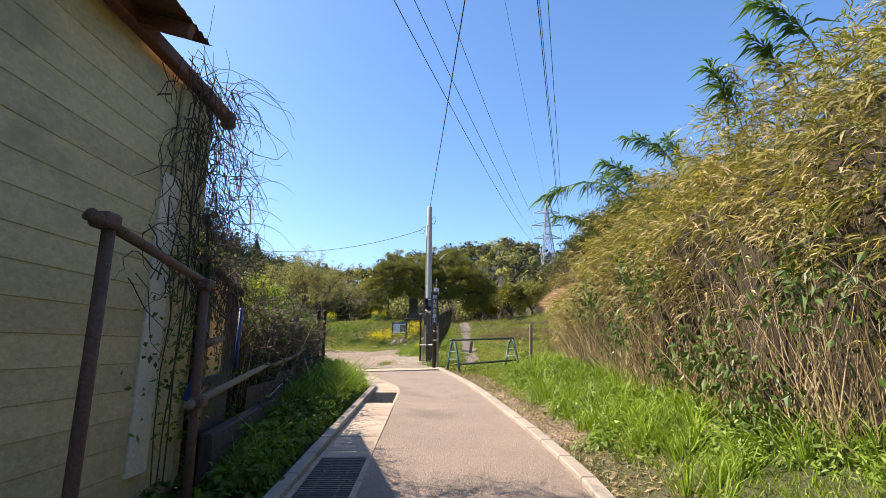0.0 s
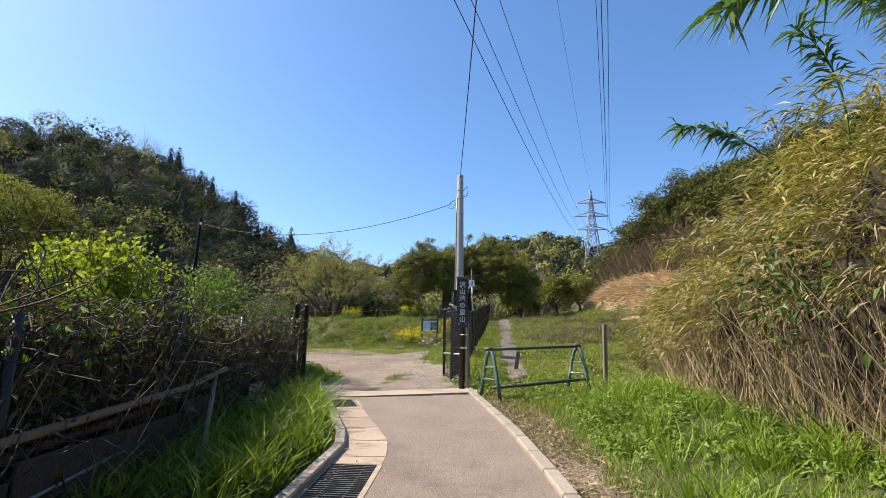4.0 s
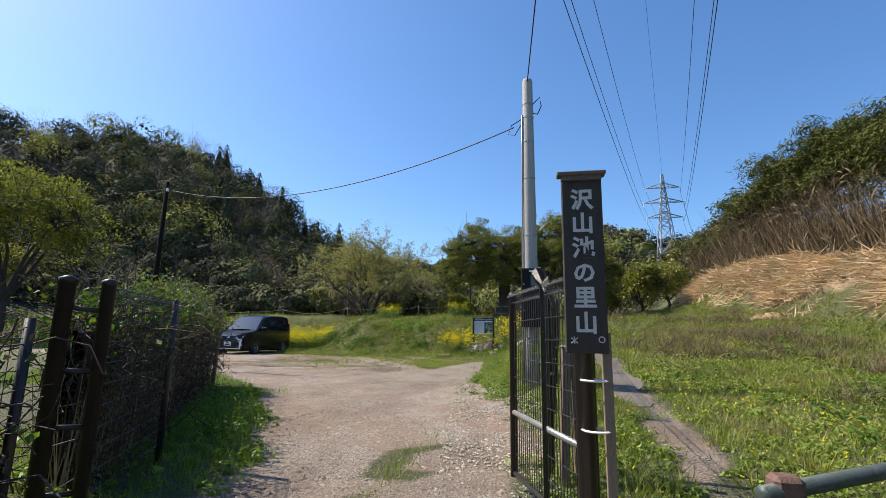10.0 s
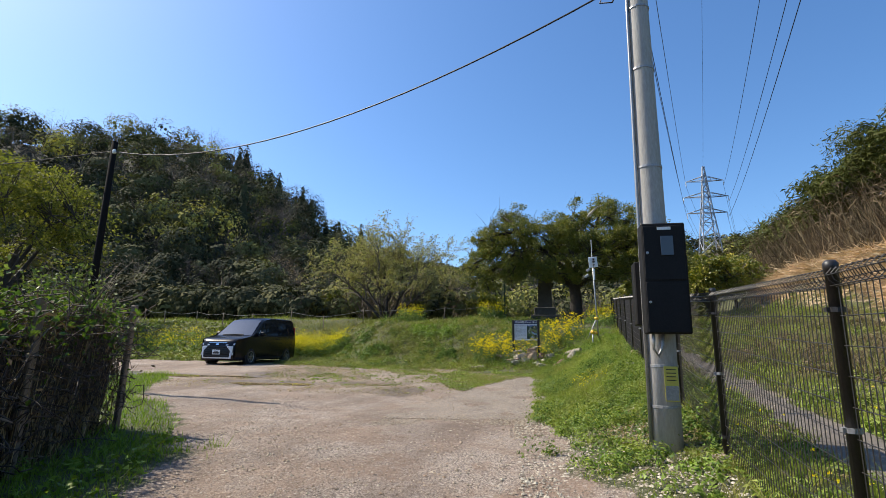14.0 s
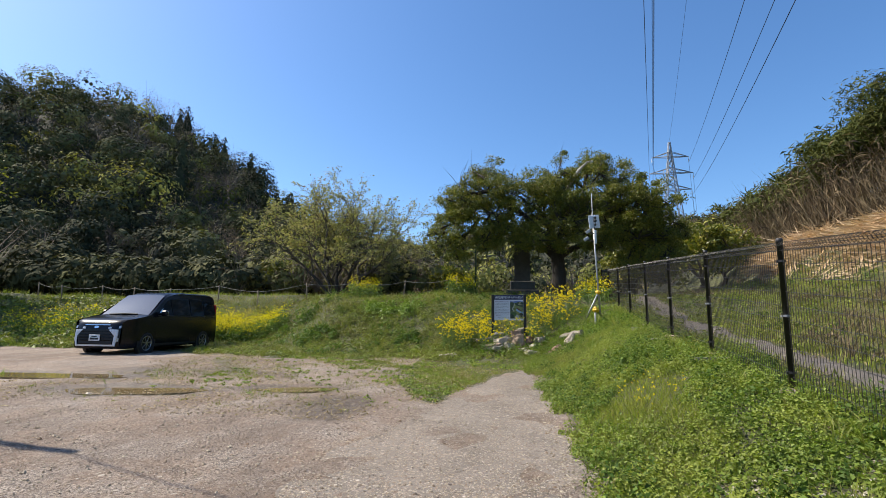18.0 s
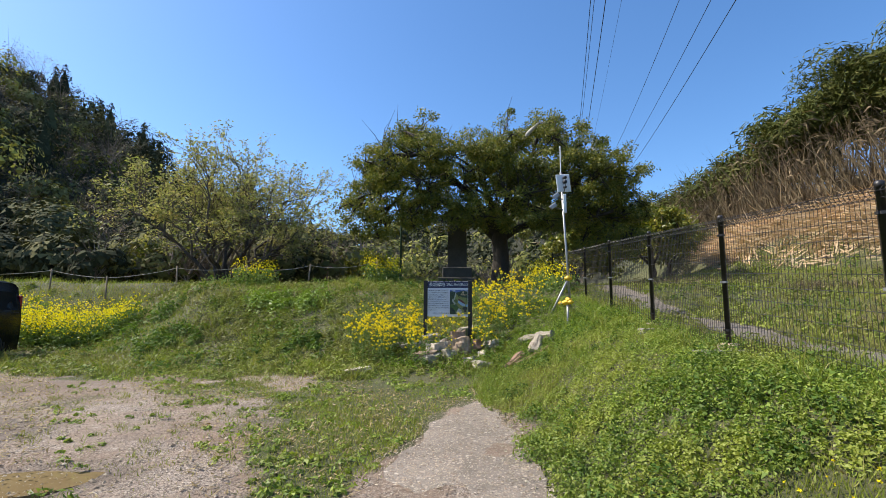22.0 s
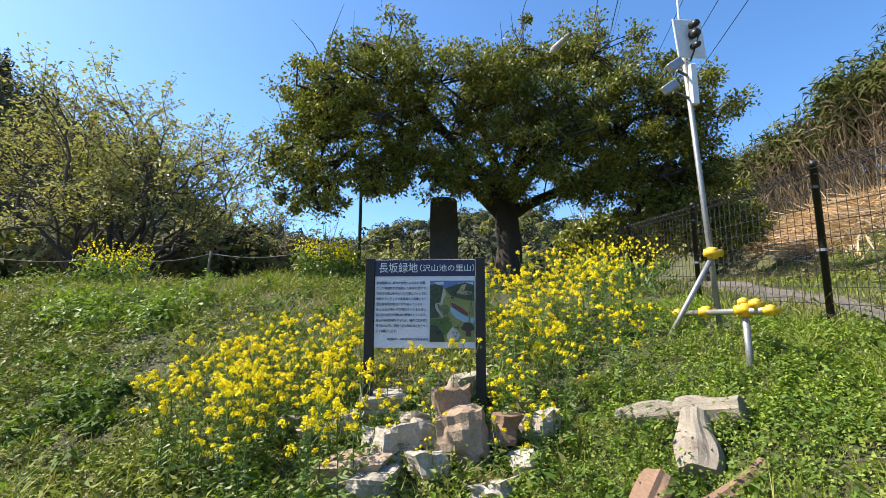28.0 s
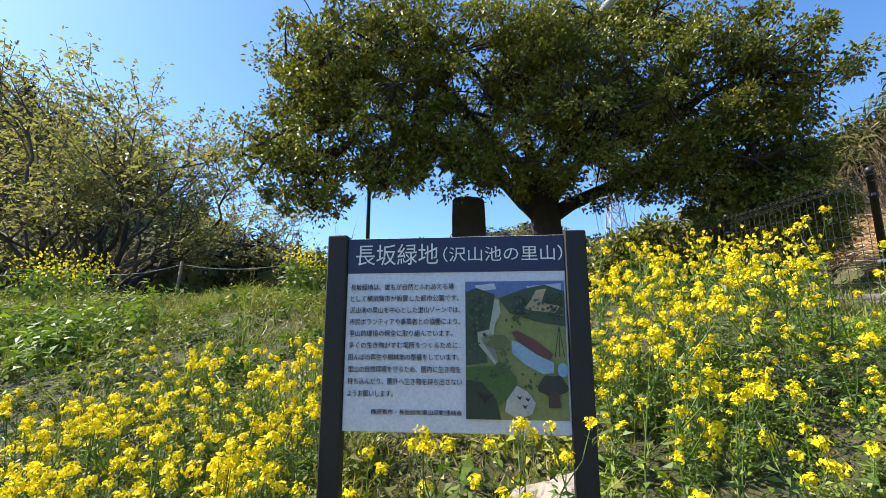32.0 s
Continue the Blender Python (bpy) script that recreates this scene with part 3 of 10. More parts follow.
def strip_mesh(name, fl, fr, y0, y1, step, nx_, lift, mat, label, category, skew=0.0):
    ys = np.arange(y0, y1 + 1e-6, step)
    u = np.linspace(0, 1, nx_)
    yy = ys[:, None] + skew * (u[None, :] - 0.5)
    xx = fl(ys)[:, None] * (1 - u) + fr(ys)[:, None] * u
    zz = ground(xx, yy) + lift
    top = np.stack([xx, yy, zz], -1).reshape(-1, 3)
    n_, m_ = len(ys), nx_
    i, j = np.meshgrid(np.arange(n_ - 1), np.arange(m_ - 1), indexing="ij")
    q = np.stack([i * m_ + j, i * m_ + j + 1, (i + 1) * m_ + j + 1, (i + 1) * m_ + j], -1).reshape(-1, 4)
    rim = np.concatenate([np.arange(m_), np.arange(1, n_) * m_ + m_ - 1, (n_ - 1) * m_ + np.arange(m_ - 2, -1, -1), np.arange(n_ - 2, 0, -1) * m_])
    low = top[rim] - np.array([0, 0, 0.14])
    k = len(rim)
    q2 = np.stack([rim, len(top) + np.arange(k), len(top) + (np.arange(k) + 1) % k, np.roll(rim, -1)], -1)
    me = mesh_np(name, np.vstack([top, low]), None, np.vstack([q, q2]), False, (mat,))
    return tagged(new(name, me), label, category, kind="structure")


strip_mesh("road", lane_left, lane_right, -11.5, 13.1, 0.3, 9, 0.012, M_asphalt, "narrow worn asphalt lane with pale gravelly wear", "road", 0.55)

def along(f, y0, y1, step):
    ys = np.arange(y0, y1, step)
    return [(float(f(a)), a, float(f(min(a + step, y1))), min(a + step, y1)) for a in ys]


def bar_piece(x0, y0, x1, y1, width, top, depth, gap=0.012, bevel=0.012):
    """A long block from one point of the plan to another, lying on the ground."""
    a, b = Vector((x0, y0, height(x0, y0) + top)), Vector((x1, y1, height(x1, y1) + top))
    d = b - a
    m = d.to_track_quat("Y", "Z").to_matrix().to_4x4()
    c = (a + b) / 2 - Vector((0, 0, depth / 2))
    return Shape().box(c, (width, d.length - gap, depth), m, bevel)


kerb = tagged(new("kerb"), "row of low concrete kerb stones along the lane", "kerb", kind="structure")
for x0, y0, x1, y1 in along(lambda y: lane_right(y) + 0.075, -11.4, 14.0, 0.6):
    part("kerb_stone", bar_piece(x0, y0, x1, y1, 0.13, 0.055, 0.2), M_kerb, kerb)
gutter = tagged(new("gutter"), "concrete covered gutter beside the lane", "gutter", kind="structure")
for x0, y0, x1, y1 in along(lambda y: np.interp(y, [-12, 4, 9.8, 12.6, 14], [-1.2, -1.2, -1.31, -2.42, -2.95]), -11.4, 12.6, 0.6):
    part("kerb_stone", bar_piece(x0, y0, x1, y1, 0.11, 0.075, 0.22), M_kerb, gutter)
GRATES = [(3.75, 4.85), (7.95, 9.1), (11.95, 12.6)]


def gut_mid(y):
    return np.interp(y, [-12, 4, 9.7, 12.75, 14], [-0.89, -0.89, -1.03, -2.2, -2.7])


covers = [y for y in np.arange(-11.4, 12.7, 0.61)]
for y in covers:
    y1 = y + 0.61
    if any(y1 > a + 0.05 and y < b - 0.05 for a, b in GRATES):
        lo_, hi_ = y, y1
        for a, b in GRATES:
            if y < a < y1:
                hi_ = a
            if y < b < y1:
                lo_ = b
        if hi_ - lo_ > 0.59 or hi_ - lo_ < 0.08:
            continue
        y, y1 = lo_, hi_
    part("cover_slab", bar_piece(float(gut_mid(y)), y, float(gut_mid(y1)), y1, 0.5, 0.016, 0.12, 0.01, 0.008), M_conc, gutter)
for a, b in GRATES:
    g_ = tagged(new("gutter_grate"), "rusty steel bar grating set in the concrete gutter", "grating", "gutter gratings", "structure")
    s = Shape()
    for side in (-0.235, 0.235):
        xa, xb = float(gut_mid(a)) + side, float(gut_mid(b)) + side
        s = bar_piece(xa, a, xb, b, 0.05, 0.018, 0.1, 0.0, 0.004)
        part("frame_bar", s, M_conc, g_)
    k = int((b - a) / 0.045)
    for n_ in range(k):
        y = a + (n_ + 0.5) * (b - a) / k
        x = float(gut_mid(y))
        zz = height(x, y) + 0.012
        part("bar", Shape().box((x, y, zz - 0.015), (0.42, 0.012, 0.035)), M_grate, g_)
    for side in (-0.1, 0.1):
        xa, xb = float(gut_mid(a)) + side, float(gut_mid(b)) + side
        part("tie_rod", bar_piece(xa, a, xb, b, 0.012, 0.008, 0.02, 0.0, 0.0), M_grate, g_)

M_patch2 = surface("grey_lane_asphalt", (0.12, 0.1, 0.085), (0.23, 0.195, 0.165), 1.6, 100, 0.9, 0.6, stain=(0.09, 0.08, 0.07), stain_scale=0.9, stain_at=0.55, stones=((75, LANE_STONES, 0.45),))
strip_mesh("road_2", lambda y: lane_left(y) + 0.04, lambda y: lane_right(y) - 0.03, 9.2, 12.55, 0.3, 8, 0.006, M_patch2, "newer grey asphalt before the gateway", "road", 0.9)
# concrete sill across the gateway, and the concrete path to the notice board
sill = Shape().slab([(-2.95, 12.72), (-2.0, 12.86), (-0.28, 13.5), (0.1, 13.62), (0.15, 14.1), (-0.3, 14.08), (-1.58, 13.56), (-2.98, 13.25)], -0.15, lambda x, y: height(x, y) + 0.03)
tagged(part("gateway_sill", sill, M_conc), "cracked concrete sill across the gateway", "paving", kind="structure")


def path_left(y):
    return np.interp(y, [20, 22.5, 24.3, 25.2, 26.7, 28.6, 29.8, 30.8], [-3.6, -4.2, -4.5, -4.2, -3.85, -3.47, -3.2, -2.9]) + 0.05 * np.sin(y * 5.0) + 0.03 * np.sin(y * 11.7)


def path_right(y):
    return np.interp(y, [20, 22.5, 25, 28, 30, 30.8], [-2.1, -2.1, -2.15, -2.3, -2.42, -2.62]) + 0.04 * np.sin(y * 6.3 + 1) + 0.02 * np.sin(y * 13.0)


strip_mesh("pavement", path_left, path_right, 23.2, 30.75, 0.12, 12, 0.006, M_conc2, "weathered gravelly concrete footpath", "footpath", 0.5)
# paved lane behind the fence
strip_mesh("pavement_2", lambda y: 0.7 + 0.035 * (y - 20) + 0.05 * np.sin(y * 2), lambda y: np.interp(y, [19, 22], [1.1, 1.4]) + 0.04 * (y - 20) + 0.09 * np.sin(y * 3), 19, 41, 0.25, 6, 0.012, M_patch, "narrow weathered path behind the fence", "footpath")

# ---- built things ----
M_black = surface("black_coated_steel", (0.012, 0.011, 0.011), (0.03, 0.027, 0.026), 5, 80, 0.42, 0.1)
M_rust = surface("rusty_steel_pipe", (0.07, 0.035, 0.025), (0.19, 0.11, 0.08), 5, 50, 0.75, 0.4, 0.2)
M_galv = surface("galvanised_steel", (0.24, 0.24, 0.24), (0.38, 0.38, 0.38), 5, 60, 0.45, 0.1, 0.6)
M_pole = surface("grey_concrete_pole", (0.3, 0.285, 0.26), (0.42, 0.4, 0.37), 1.5, 60, 0.85, 0.25, stain=(0.3, 0.28, 0.25), stretch=(1, 1, 0.2))
M_siding = surface("mossy_cream_siding", (0.37, 0.31, 0.15), (0.54, 0.455, 0.26), 1.2, 30, 0.7, 0.15, stain=(0.3, 0.26, 0.15), stain_scale=1.1, stain_at=0.56, stretch=(1, 0.7, 1.1), vary=0.1)
M_trim = surface("white_painted_trim", (0.5, 0.46, 0.36), (0.66, 0.61, 0.5), 2, 40, 0.6, 0.1, stain=(0.35, 0.3, 0.2), stain_scale=3)
M_rustroof = surface("rusted_corrugated_iron", (0.09, 0.035, 0.02), (0.22, 0.09, 0.05), 3, 40, 0.85, 0.4, 0.1)
M_ochre = surface("flaking_ochre_panel", (0.58, 0.33, 0.11), (0.78, 0.5, 0.2), 2.2, 30, 0.85, 0.3, stain=(0.12, 0.06, 0.03), stain_scale=2.6, stain_at=0.5)
M_darkwood = surface("dark_stained_wood", (0.02, 0.016, 0.013), (0.06, 0.048, 0.038), 3, 40, 0.8, 0.3, stretch=(6, 6, 0.6))
M_oldwood = surface("old_grey_timber", (0.14, 0.1, 0.065), (0.3, 0.235, 0.165), 3, 50, 0.9, 0.4, stretch=(6, 6, 0.5))
M_white = plain("white_paint", (0.75, 0.75, 0.74), 0.6)
M_blue = plain("blue_plastic", (0.015, 0.05, 0.2), 0.5)
M_wire = plain("black_cable", (0.015, 0.015, 0.018), 0.6)
M_yellowp = plain("yellow_plastic", (0.75, 0.45, 0.02), 0.45)

M_log0 = surface("pale_split_timber", (0.3, 0.27, 0.22), (0.5, 0.46, 0.39), 3, 50, 0.9, 0.4)
M_bark2 = surface("dark_rotten_log", (0.03, 0.022, 0.017), (0.09, 0.065, 0.048), 4, 40, 0.95, 0.6)
# building on the left: siding boards lap over each other
WX, WY1 = -2.06, 4.0
shed = tagged(new("wall_west"), "shed wall of mossy cream lap siding in shade", "wall", kind="structure")
core = Shape().box((WX - 0.13, -3.4, 1.55), (0.2, 14.8, 3.75))
part("wall_core", core, M_siding, shed)
zb = 0.55
while zb < 3.28:
    for (y0, y1) in ((-10.8, -7.2), (-7.19, -3.6), (-3.59, 0.0), (0.01, 3.36)):
        m = Matrix.Rotation(radians(-2.2), 4, "Y")
        part("siding_board", Shape().box((WX, (y0 + y1) / 2, zb + 0.085), (0.02, y1 - y0 - 0.004, 0.178), m, 0.003), M_siding, shed)
    zb += 0.172
part("corner_trim", Shape().box((WX + 0.005, 3.47, 1.55), (0.05, 0.22, 2.1), None, 0.006), M_trim, shed, "white painted trim board")
part("end_panel", Shape().box((WX - 0.005, 3.76, 2.05), (0.03, 0.46, 2.75), None, 0.004), M_siding, shed)
part("base_panel", Shape().box((WX - 0.02, -3.6, 0.3), (0.05, 14.0, 0.52), None, 0.004), M_siding, shed)
part("wall_end", Shape().box((WX - 1.5, 4.0, 1.7), (3.0, 0.06, 3.4)), M_siding, shed)
part("corner_post", Shape().box((WX + 0.03, 4.12, 1.1), (0.12, 0.12, 1.9), None, 0.01), M_black, shed, "dark steel corner post")
roof = tagged(new("roof"), "rusted corrugated iron roof over the shed wall", "roof", kind="structure")
for n_ in range(16):
    y0 = 3.05 - 0.92 * n_
    ny_ = 26
    ys = np.linspace(y0, y0 - 0.93, ny_)
    wv = 0.012 * np.cos((ys - y0) / 0.93 * 12 * 2 * math.pi) + 0.003 * (n_ % 2)
    v = []
    for xx, zz in ((-4.6, 4.3), (-1.62, 3.4)):
        v += [(xx, yy, zz + w) for yy, w in zip(ys, wv)]
    v += [(a, b, c - 0.006) for a, b, c in v]
    k = ny_
    q = [[i, i + 1, k + i + 1, k + i] for i in range(k - 1)] + [[2 * k + i, 3 * k + i, 3 * k + i + 1, 2 * k + i + 1] for i in range(k - 1)] + [[k + i, k + i + 1, 3 * k + i + 1, 3 * k + i] for i in range(k - 1)]
    q += [[0, k, 3 * k, 2 * k], [k - 1, 3 * k - 1, 4 * k - 1, 2 * k - 1]]
    part("roof_sheet", Shape().add(v, None, q), M_rustroof, roof)
for yy in (2.8, 1.2, -0.8, -2.8):
    part("rafter", Shape().box((-2.4, yy, 3.55), (1.6, 0.06, 0.09), Matrix.Rotation(radians(15.5), 4, "Y"), 0.005), M_rustroof, roof)
part("eave_beam", Shape().box((-2.02, 2.9, 3.44), (0.09, 2.5, 0.11), None, 0.01), M_rustroof, roof)
part("beam_end", Shape().box((-2.0, 4.18, 3.4), (0.12, 0.1, 0.16), None, 0.02), M_rust, roof)


def pipe(parent, name, a, b, r=0.03, mat=None, label=""):
    return part(name, Shape().tube([a, (Vector(a) + Vector(b)) / 2, b], r, 10), mat or M_rust, parent, label, True)


rack = thing("pipe_frame", "rusty scaffold pipe frame beside the shed wall", "frame")
pipe(rack, "post", (-1.52, 2.15, 0.1), (-1.52, 2.15, 1.93))
pipe(rack, "post", (-1.62, 3.35, 0.15), (-1.62, 3.3, 1.75))
pipe(rack, "rail", (-1.5, 2.0, 1.9), (-1.66, 3.4, 1.78), 0.027)
pipe(rack, "rail", (-1.6, 3.2, 0.98), (-2.38, 6.9, 1.12), 0.03, M_oldwood, "weathered pale pole rail")
pipe(rack, "rail", (-1.68, 3.5, 1.36), (-2.05, 4.6, 1.42), 0.03)
for c_ in ((-1.52, 2.12, 1.9), (-1.62, 3.3, 1.76), (-1.6, 3.32, 0.99)):
    part("clamp", Shape().box(c_, (0.1, 0.1, 0.07), None, 0.012).tube([(c_[0] - 0.02, c_[1] - 0.09, c_[2]), (c_[0] - 0.02, c_[1] + 0.02, c_[2])], 0.022, 8), M_rust, rack)
# ochre panel wall and hoarding behind the rail
panel = tagged(new("wall_2"), "flaking ochre panel wall under dead vines", "wall", kind="structure")
part("panel", Shape().box((-2.21, 4.62, 1.2), (0.06, 1.21, 1.7), Matrix.Rotation(radians(12.6), 4, "Z"), 0.01), M_ochre, panel)
# darker far stretch of the wall, built as four narrow boards
for k in range(4):
    y_ = 5.34 + 0.165 * k
    part("board", Shape().box((-2.08 - 0.223 * (y_ - 4.02), y_, 1.17), (0.04, 0.155, 1.62 - 0.03 * (k % 3)), Matrix.Rotation(radians(12.6), 4, "Z"), 0.008), M_darkwood, panel, "dark upright board")
part("top_beam", Shape().tube([(-2.06, 4.05, 2.07), (-2.3, 5.1, 2.04), (-2.48, 5.95, 2.0)], 0.05, 8), M_bark2, panel, "dark log beam", True)
part("low_wall", Shape().box((-2.1, 5.6, 0.42), (0.1, 3.2, 0.5), Matrix.Rotation(radians(9), 4, "Z"), 0.015), M_darkwood, panel, "low stained timber edge")
# made-up board, added only to darken the wall's foot below the rail
part("lower_board", Shape().box((-2.1, 4.6, 0.78), (0.03, 1.28, 0.62), Matrix.Rotation(radians(12.6), 4, "Z"), 0.006), M_darkwood, panel, "added dark board over the panel foot")
blue = thing("blue_pipe", "blue plastic pipe hung on the old fence", "pipe")
part("pipe_run", Shape().tube([(-1.78, 3.5, 0.98), (-1.75, 3.54, 1.1), (-1.75, 3.6, 1.46), (-1.75, 3.62, 1.52)], 0.024, 8), M_blue, blue, "", True)
part("pipe_length", Shape().tube([(-2.2, 6.4, 0.72), (-2.36, 7.3, 0.78), (-2.46, 8.0, 0.84)], 0.012, 8), M_galv, blue, "", True)

# old mesh fence behind the left verge, with the gate leaf
def mesh_panel(parent, a, b, z0a, z1a, z0b, z1b, dx, dz, r, mat, roll=True):
    """Welded mesh between two posts: upright and level wires, and a rolled top edge."""
    a, b = np.array(a, float), np.array(b, float)
    L = np.linalg.norm(b - a)
    d = (b - a) / L
    nrm = np.array([-d[1], d[0]])
    s = Shape()
    n_ = max(2, int(L / dx))
    for k in range(n_ + 1):
        u = k / n_
        p2 = a + (b - a) * u
        lo_, hi_ = z0a + (z0b - z0a) * u, z1a + (z1b - z1a) * u
        pts = [(p2[0], p2[1], lo_), (p2[0], p2[1], hi_ - (0.09 if roll else 0))]
        if roll:
            for off, dzz in ((0.035, 0.06), (0.045, 0.03), (0.02, 0.0), (-0.03, 0.01), (-0.05, 0.05), (-0.02, 0.085)):
                pts.append((p2[0] + nrm[0] * off, p2[1] + nrm[1] * off, hi_ - dzz))
        part("wire", Shape().tube(pts, r, 4, False), mat, parent)
    k = max(2, int((z1a - z0a) / dz))
    for n2 in range(k + 1):
        u = n2 / k
        part("cross_wire", Shape().tube([(a[0], a[1], z0a + (z1a - 0.09 - z0a) * u), (b[0], b[1], z0b + (z1b - 0.09 - z0b) * u)], r, 4, False), mat, parent)
    if roll:
        for off, dzz in ((0.045, 0.035), (-0.05, 0.045), (0.0, 0.0), (0.02, 0.085)):
            part("cross_wire", Shape().tube([(a[0] + nrm[0] * off, a[1] + nrm[1] * off, z1a - dzz), (b[0] + nrm[0] * off, b[1] + nrm[1] * off, z1b - dzz)], r, 4, False), mat, parent)


def fence_post(parent, x, y, z0, z1, r=0.03, mat=None):
    ob = part("post", Shape().lathe([(0.0, z0 - 0.25), (r, z0 - 0.25), (r, z1 - 0.01), (r * 1.12, z1 - 0.01), (r * 1.12, z1 + 0.03), (r * 0.7, z1 + 0.045), (0, z1 + 0.045)], 12, (x, y, 0)), mat or M_black, parent, "", True)
    for k in range(3):
        zz = z0 + 0.2 + k * (z1 - z0 - 0.4) / 2
        part("clip", Shape().lathe([(r * 1.0, zz - 0.012), (r * 1.3, zz - 0.012), (r * 1.3, zz + 0.012), (r, zz + 0.012)], 10, (x, y, 0)).box((x - r * 1.3, y, zz), (0.02, 0.03, 0.022)), M_galv if k == 1 else M_black, ob)
    return ob


def fx_line(y):
    return -0.2 + 0.045 * (y - 20)


fence = thing("mesh_fence", "black welded mesh fence with rolled top edge", "fence")
POSTS = [14.15, 15.95, 18.2, 20.6, 22.75, 25.12, 27.48, 29.73, 32.0, 34.25, 36.4, 38.7, 41.0]
TOPS = np.interp(POSTS, [14, 18.2, 20.7, 22.74, 25.1, 27.48, 29.73, 32, 34.25, 36.4, 41], [2.42, 2.53, 2.67, 2.85, 3.1, 3.32, 3.52, 3.72, 3.92, 4.08, 4.5])
for k, y in enumerate(POSTS):
    if k:
        fence_post(fence, fx_line(y), y, TOPS[k] - 1.52, TOPS[k], 0.03)
    if k:
        y0 = POSTS[k - 1]
        mesh_panel(fence, (fx_line(y0), y0), (fx_line(y), y), TOPS[k - 1] - 1.5, TOPS[k - 1], TOPS[k] - 1.5, TOPS[k], 0.05 if y < 33 else 0.1, 0.15, 0.0027 if y < 33 else 0.0034, M_black)
base_ = tagged(new("fence_footing"), "concrete footing blocks under the fence posts", "footing", kind="structure")
for k, y in list(enumerate(POSTS))[3:]:
    part("block", Shape().box((fx_line(y), y, TOPS[k] - 1.62), (0.2, 0.2, 0.3), Matrix.Rotation(0.1 * k, 4, "Z"), 0.02), M_conc, base_)

# gate: post with hanging leaf on the right, twin posts on the left
gate = thing("gate", "black mesh gate leaf swung open on its post", "gate", "gate leaves")
gz0 = 0.86
part("gate_post", Shape().lathe([(0, 0.55), (0.05, 0.55), (0.05, 2.42), (0.055, 2.42), (0.055, 2.45), (0, 2.47)], 14, (-0.24, 14.05, 0)), M_black, gate, "", True)
la, lb = (-0.21, 14.12), (-0.69, 15.5)
for (x, y), r in ((la, 0.038), (lb, 0.03)):
    part("leaf_post", Shape().lathe([(0, 0.92), (r, 0.92), (r, 2.37), (r * 1.15, 2.37), (r * 1.15, 2.4), (0, 2.42)], 12, (x, y, 0)), M_black, gate, "", True)
mesh_panel(gate, la, lb, 0.95, 2.4, 0.95, 2.4, 0.05, 0.15, 0.0032, M_black)
part("mid_rail", Shape().tube([(*la, 1.42), (*lb, 1.42)], 0.022, 8), M_galv, gate, "", True)
part("bottom_rail", Shape().tube([(*la, 0.95), (*lb, 0.95)], 0.018, 8), M_black, gate, "", True)
for zz in (1.15, 2.2):
    part("hinge", Shape().box(((la[0] - 0.24) / 2, (la[1] + 14.05) / 2, zz), (0.14, 0.05, 0.06), Matrix.Rotation(radians(50), 4, "Z"), 0.008), M_black, gate)
gate2 = thing("gate", "black mesh gate leaf folded back into the vines", "gate", "gate leaves")
for x, y, r in ((-3.38, 14.1, 0.045), (-3.5, 13.9, 0.05)):
    part("leaf_post", Shape().lathe([(0, 0.5), (r, 0.5), (r, 2.33), (r * 1.12, 2.33), (r * 1.12, 2.36), (0, 2.38)], 12, (x, y, 0)), M_black, gate2, "", True)
mesh_panel(gate2, (-3.4, 14.15), (-4.0, 15.5), 0.95, 2.32, 1.0, 2.34, 0.05, 0.15, 0.0025, M_black)
part("leaf_post", Shape().lathe([(0, 0.6), (0.03, 0.6), (0.03, 2.33), (0, 2.36)], 12, (-4.0, 15.5, 0)), M_black, gate2, "", True)
for zz in (1.0, 1.4, 1.75, 2.15):
    part("rung", Shape().tube([(-3.38, 14.1, zz), (-3.5, 13.9, zz + 0.02)], 0.018, 6), M_black, gate2, "", True)
oldf = thing("mesh_fence", "old mesh fence buried in dead vines", "fence")
OLD = [(-2.45, 7.0), (-2.72, 8.9), (-3.1, 10.9), (-3.5, 13.7)]
for k, (x, y) in enumerate(OLD):
    z = height(x, y)
    part("post", Shape().tube([(x, y, z - 0.1), (x, y, z + 1.35)], 0.03, 10), M_black, oldf, "", True)
    if k:
        xa, ya = OLD[k - 1]
        za = height(xa, ya)
        mesh_panel(oldf, (xa, ya), (x, y), za + 0.1, za + 1.32, z + 0.1, z + 1.32, 0.1, 0.2, 0.003, M_black, False)
        part("rail", Shape().tube([(xa, ya, za + 0.55), (x, y, z + 0.55)], 0.028, 8), M_rust, oldf, "", True)

# lower sheet, prop and rail of the old fence
for (xa, ya), (xb, yb) in zip([(-2.3, 5.6), *OLD[:2]], OLD[:3]):
    za, zb2 = height(xa, ya), height(xb, yb)
    d2 = Vector((xb - xa, yb - ya, 0))
    part("lower_sheet", Shape().box(((xa + xb) / 2 + 0.12, (ya + yb) / 2, (za + zb2) / 2 + 0.26), (0.02, d2.length - 0.03, 0.5), Matrix.Rotation(math.atan2(-d2.x, d2.y), 4, "Z"), 0.004), M_bark2, oldf, "dark brown stained sheet")
part("prop", Shape().tube([(-2.75, 9.7, 1.3), (-2.2, 8.6, 0.62)], 0.026, 8), M_oldwood, oldf, "leaning wooden prop", True)
part("pole_rail", Shape().tube([(-2.3, 6.8, 1.1), (-2.62, 9.0, 1.2), (-2.75, 9.9, 1.32)], 0.03, 8), M_oldwood, oldf, "weathered pole rail", True)
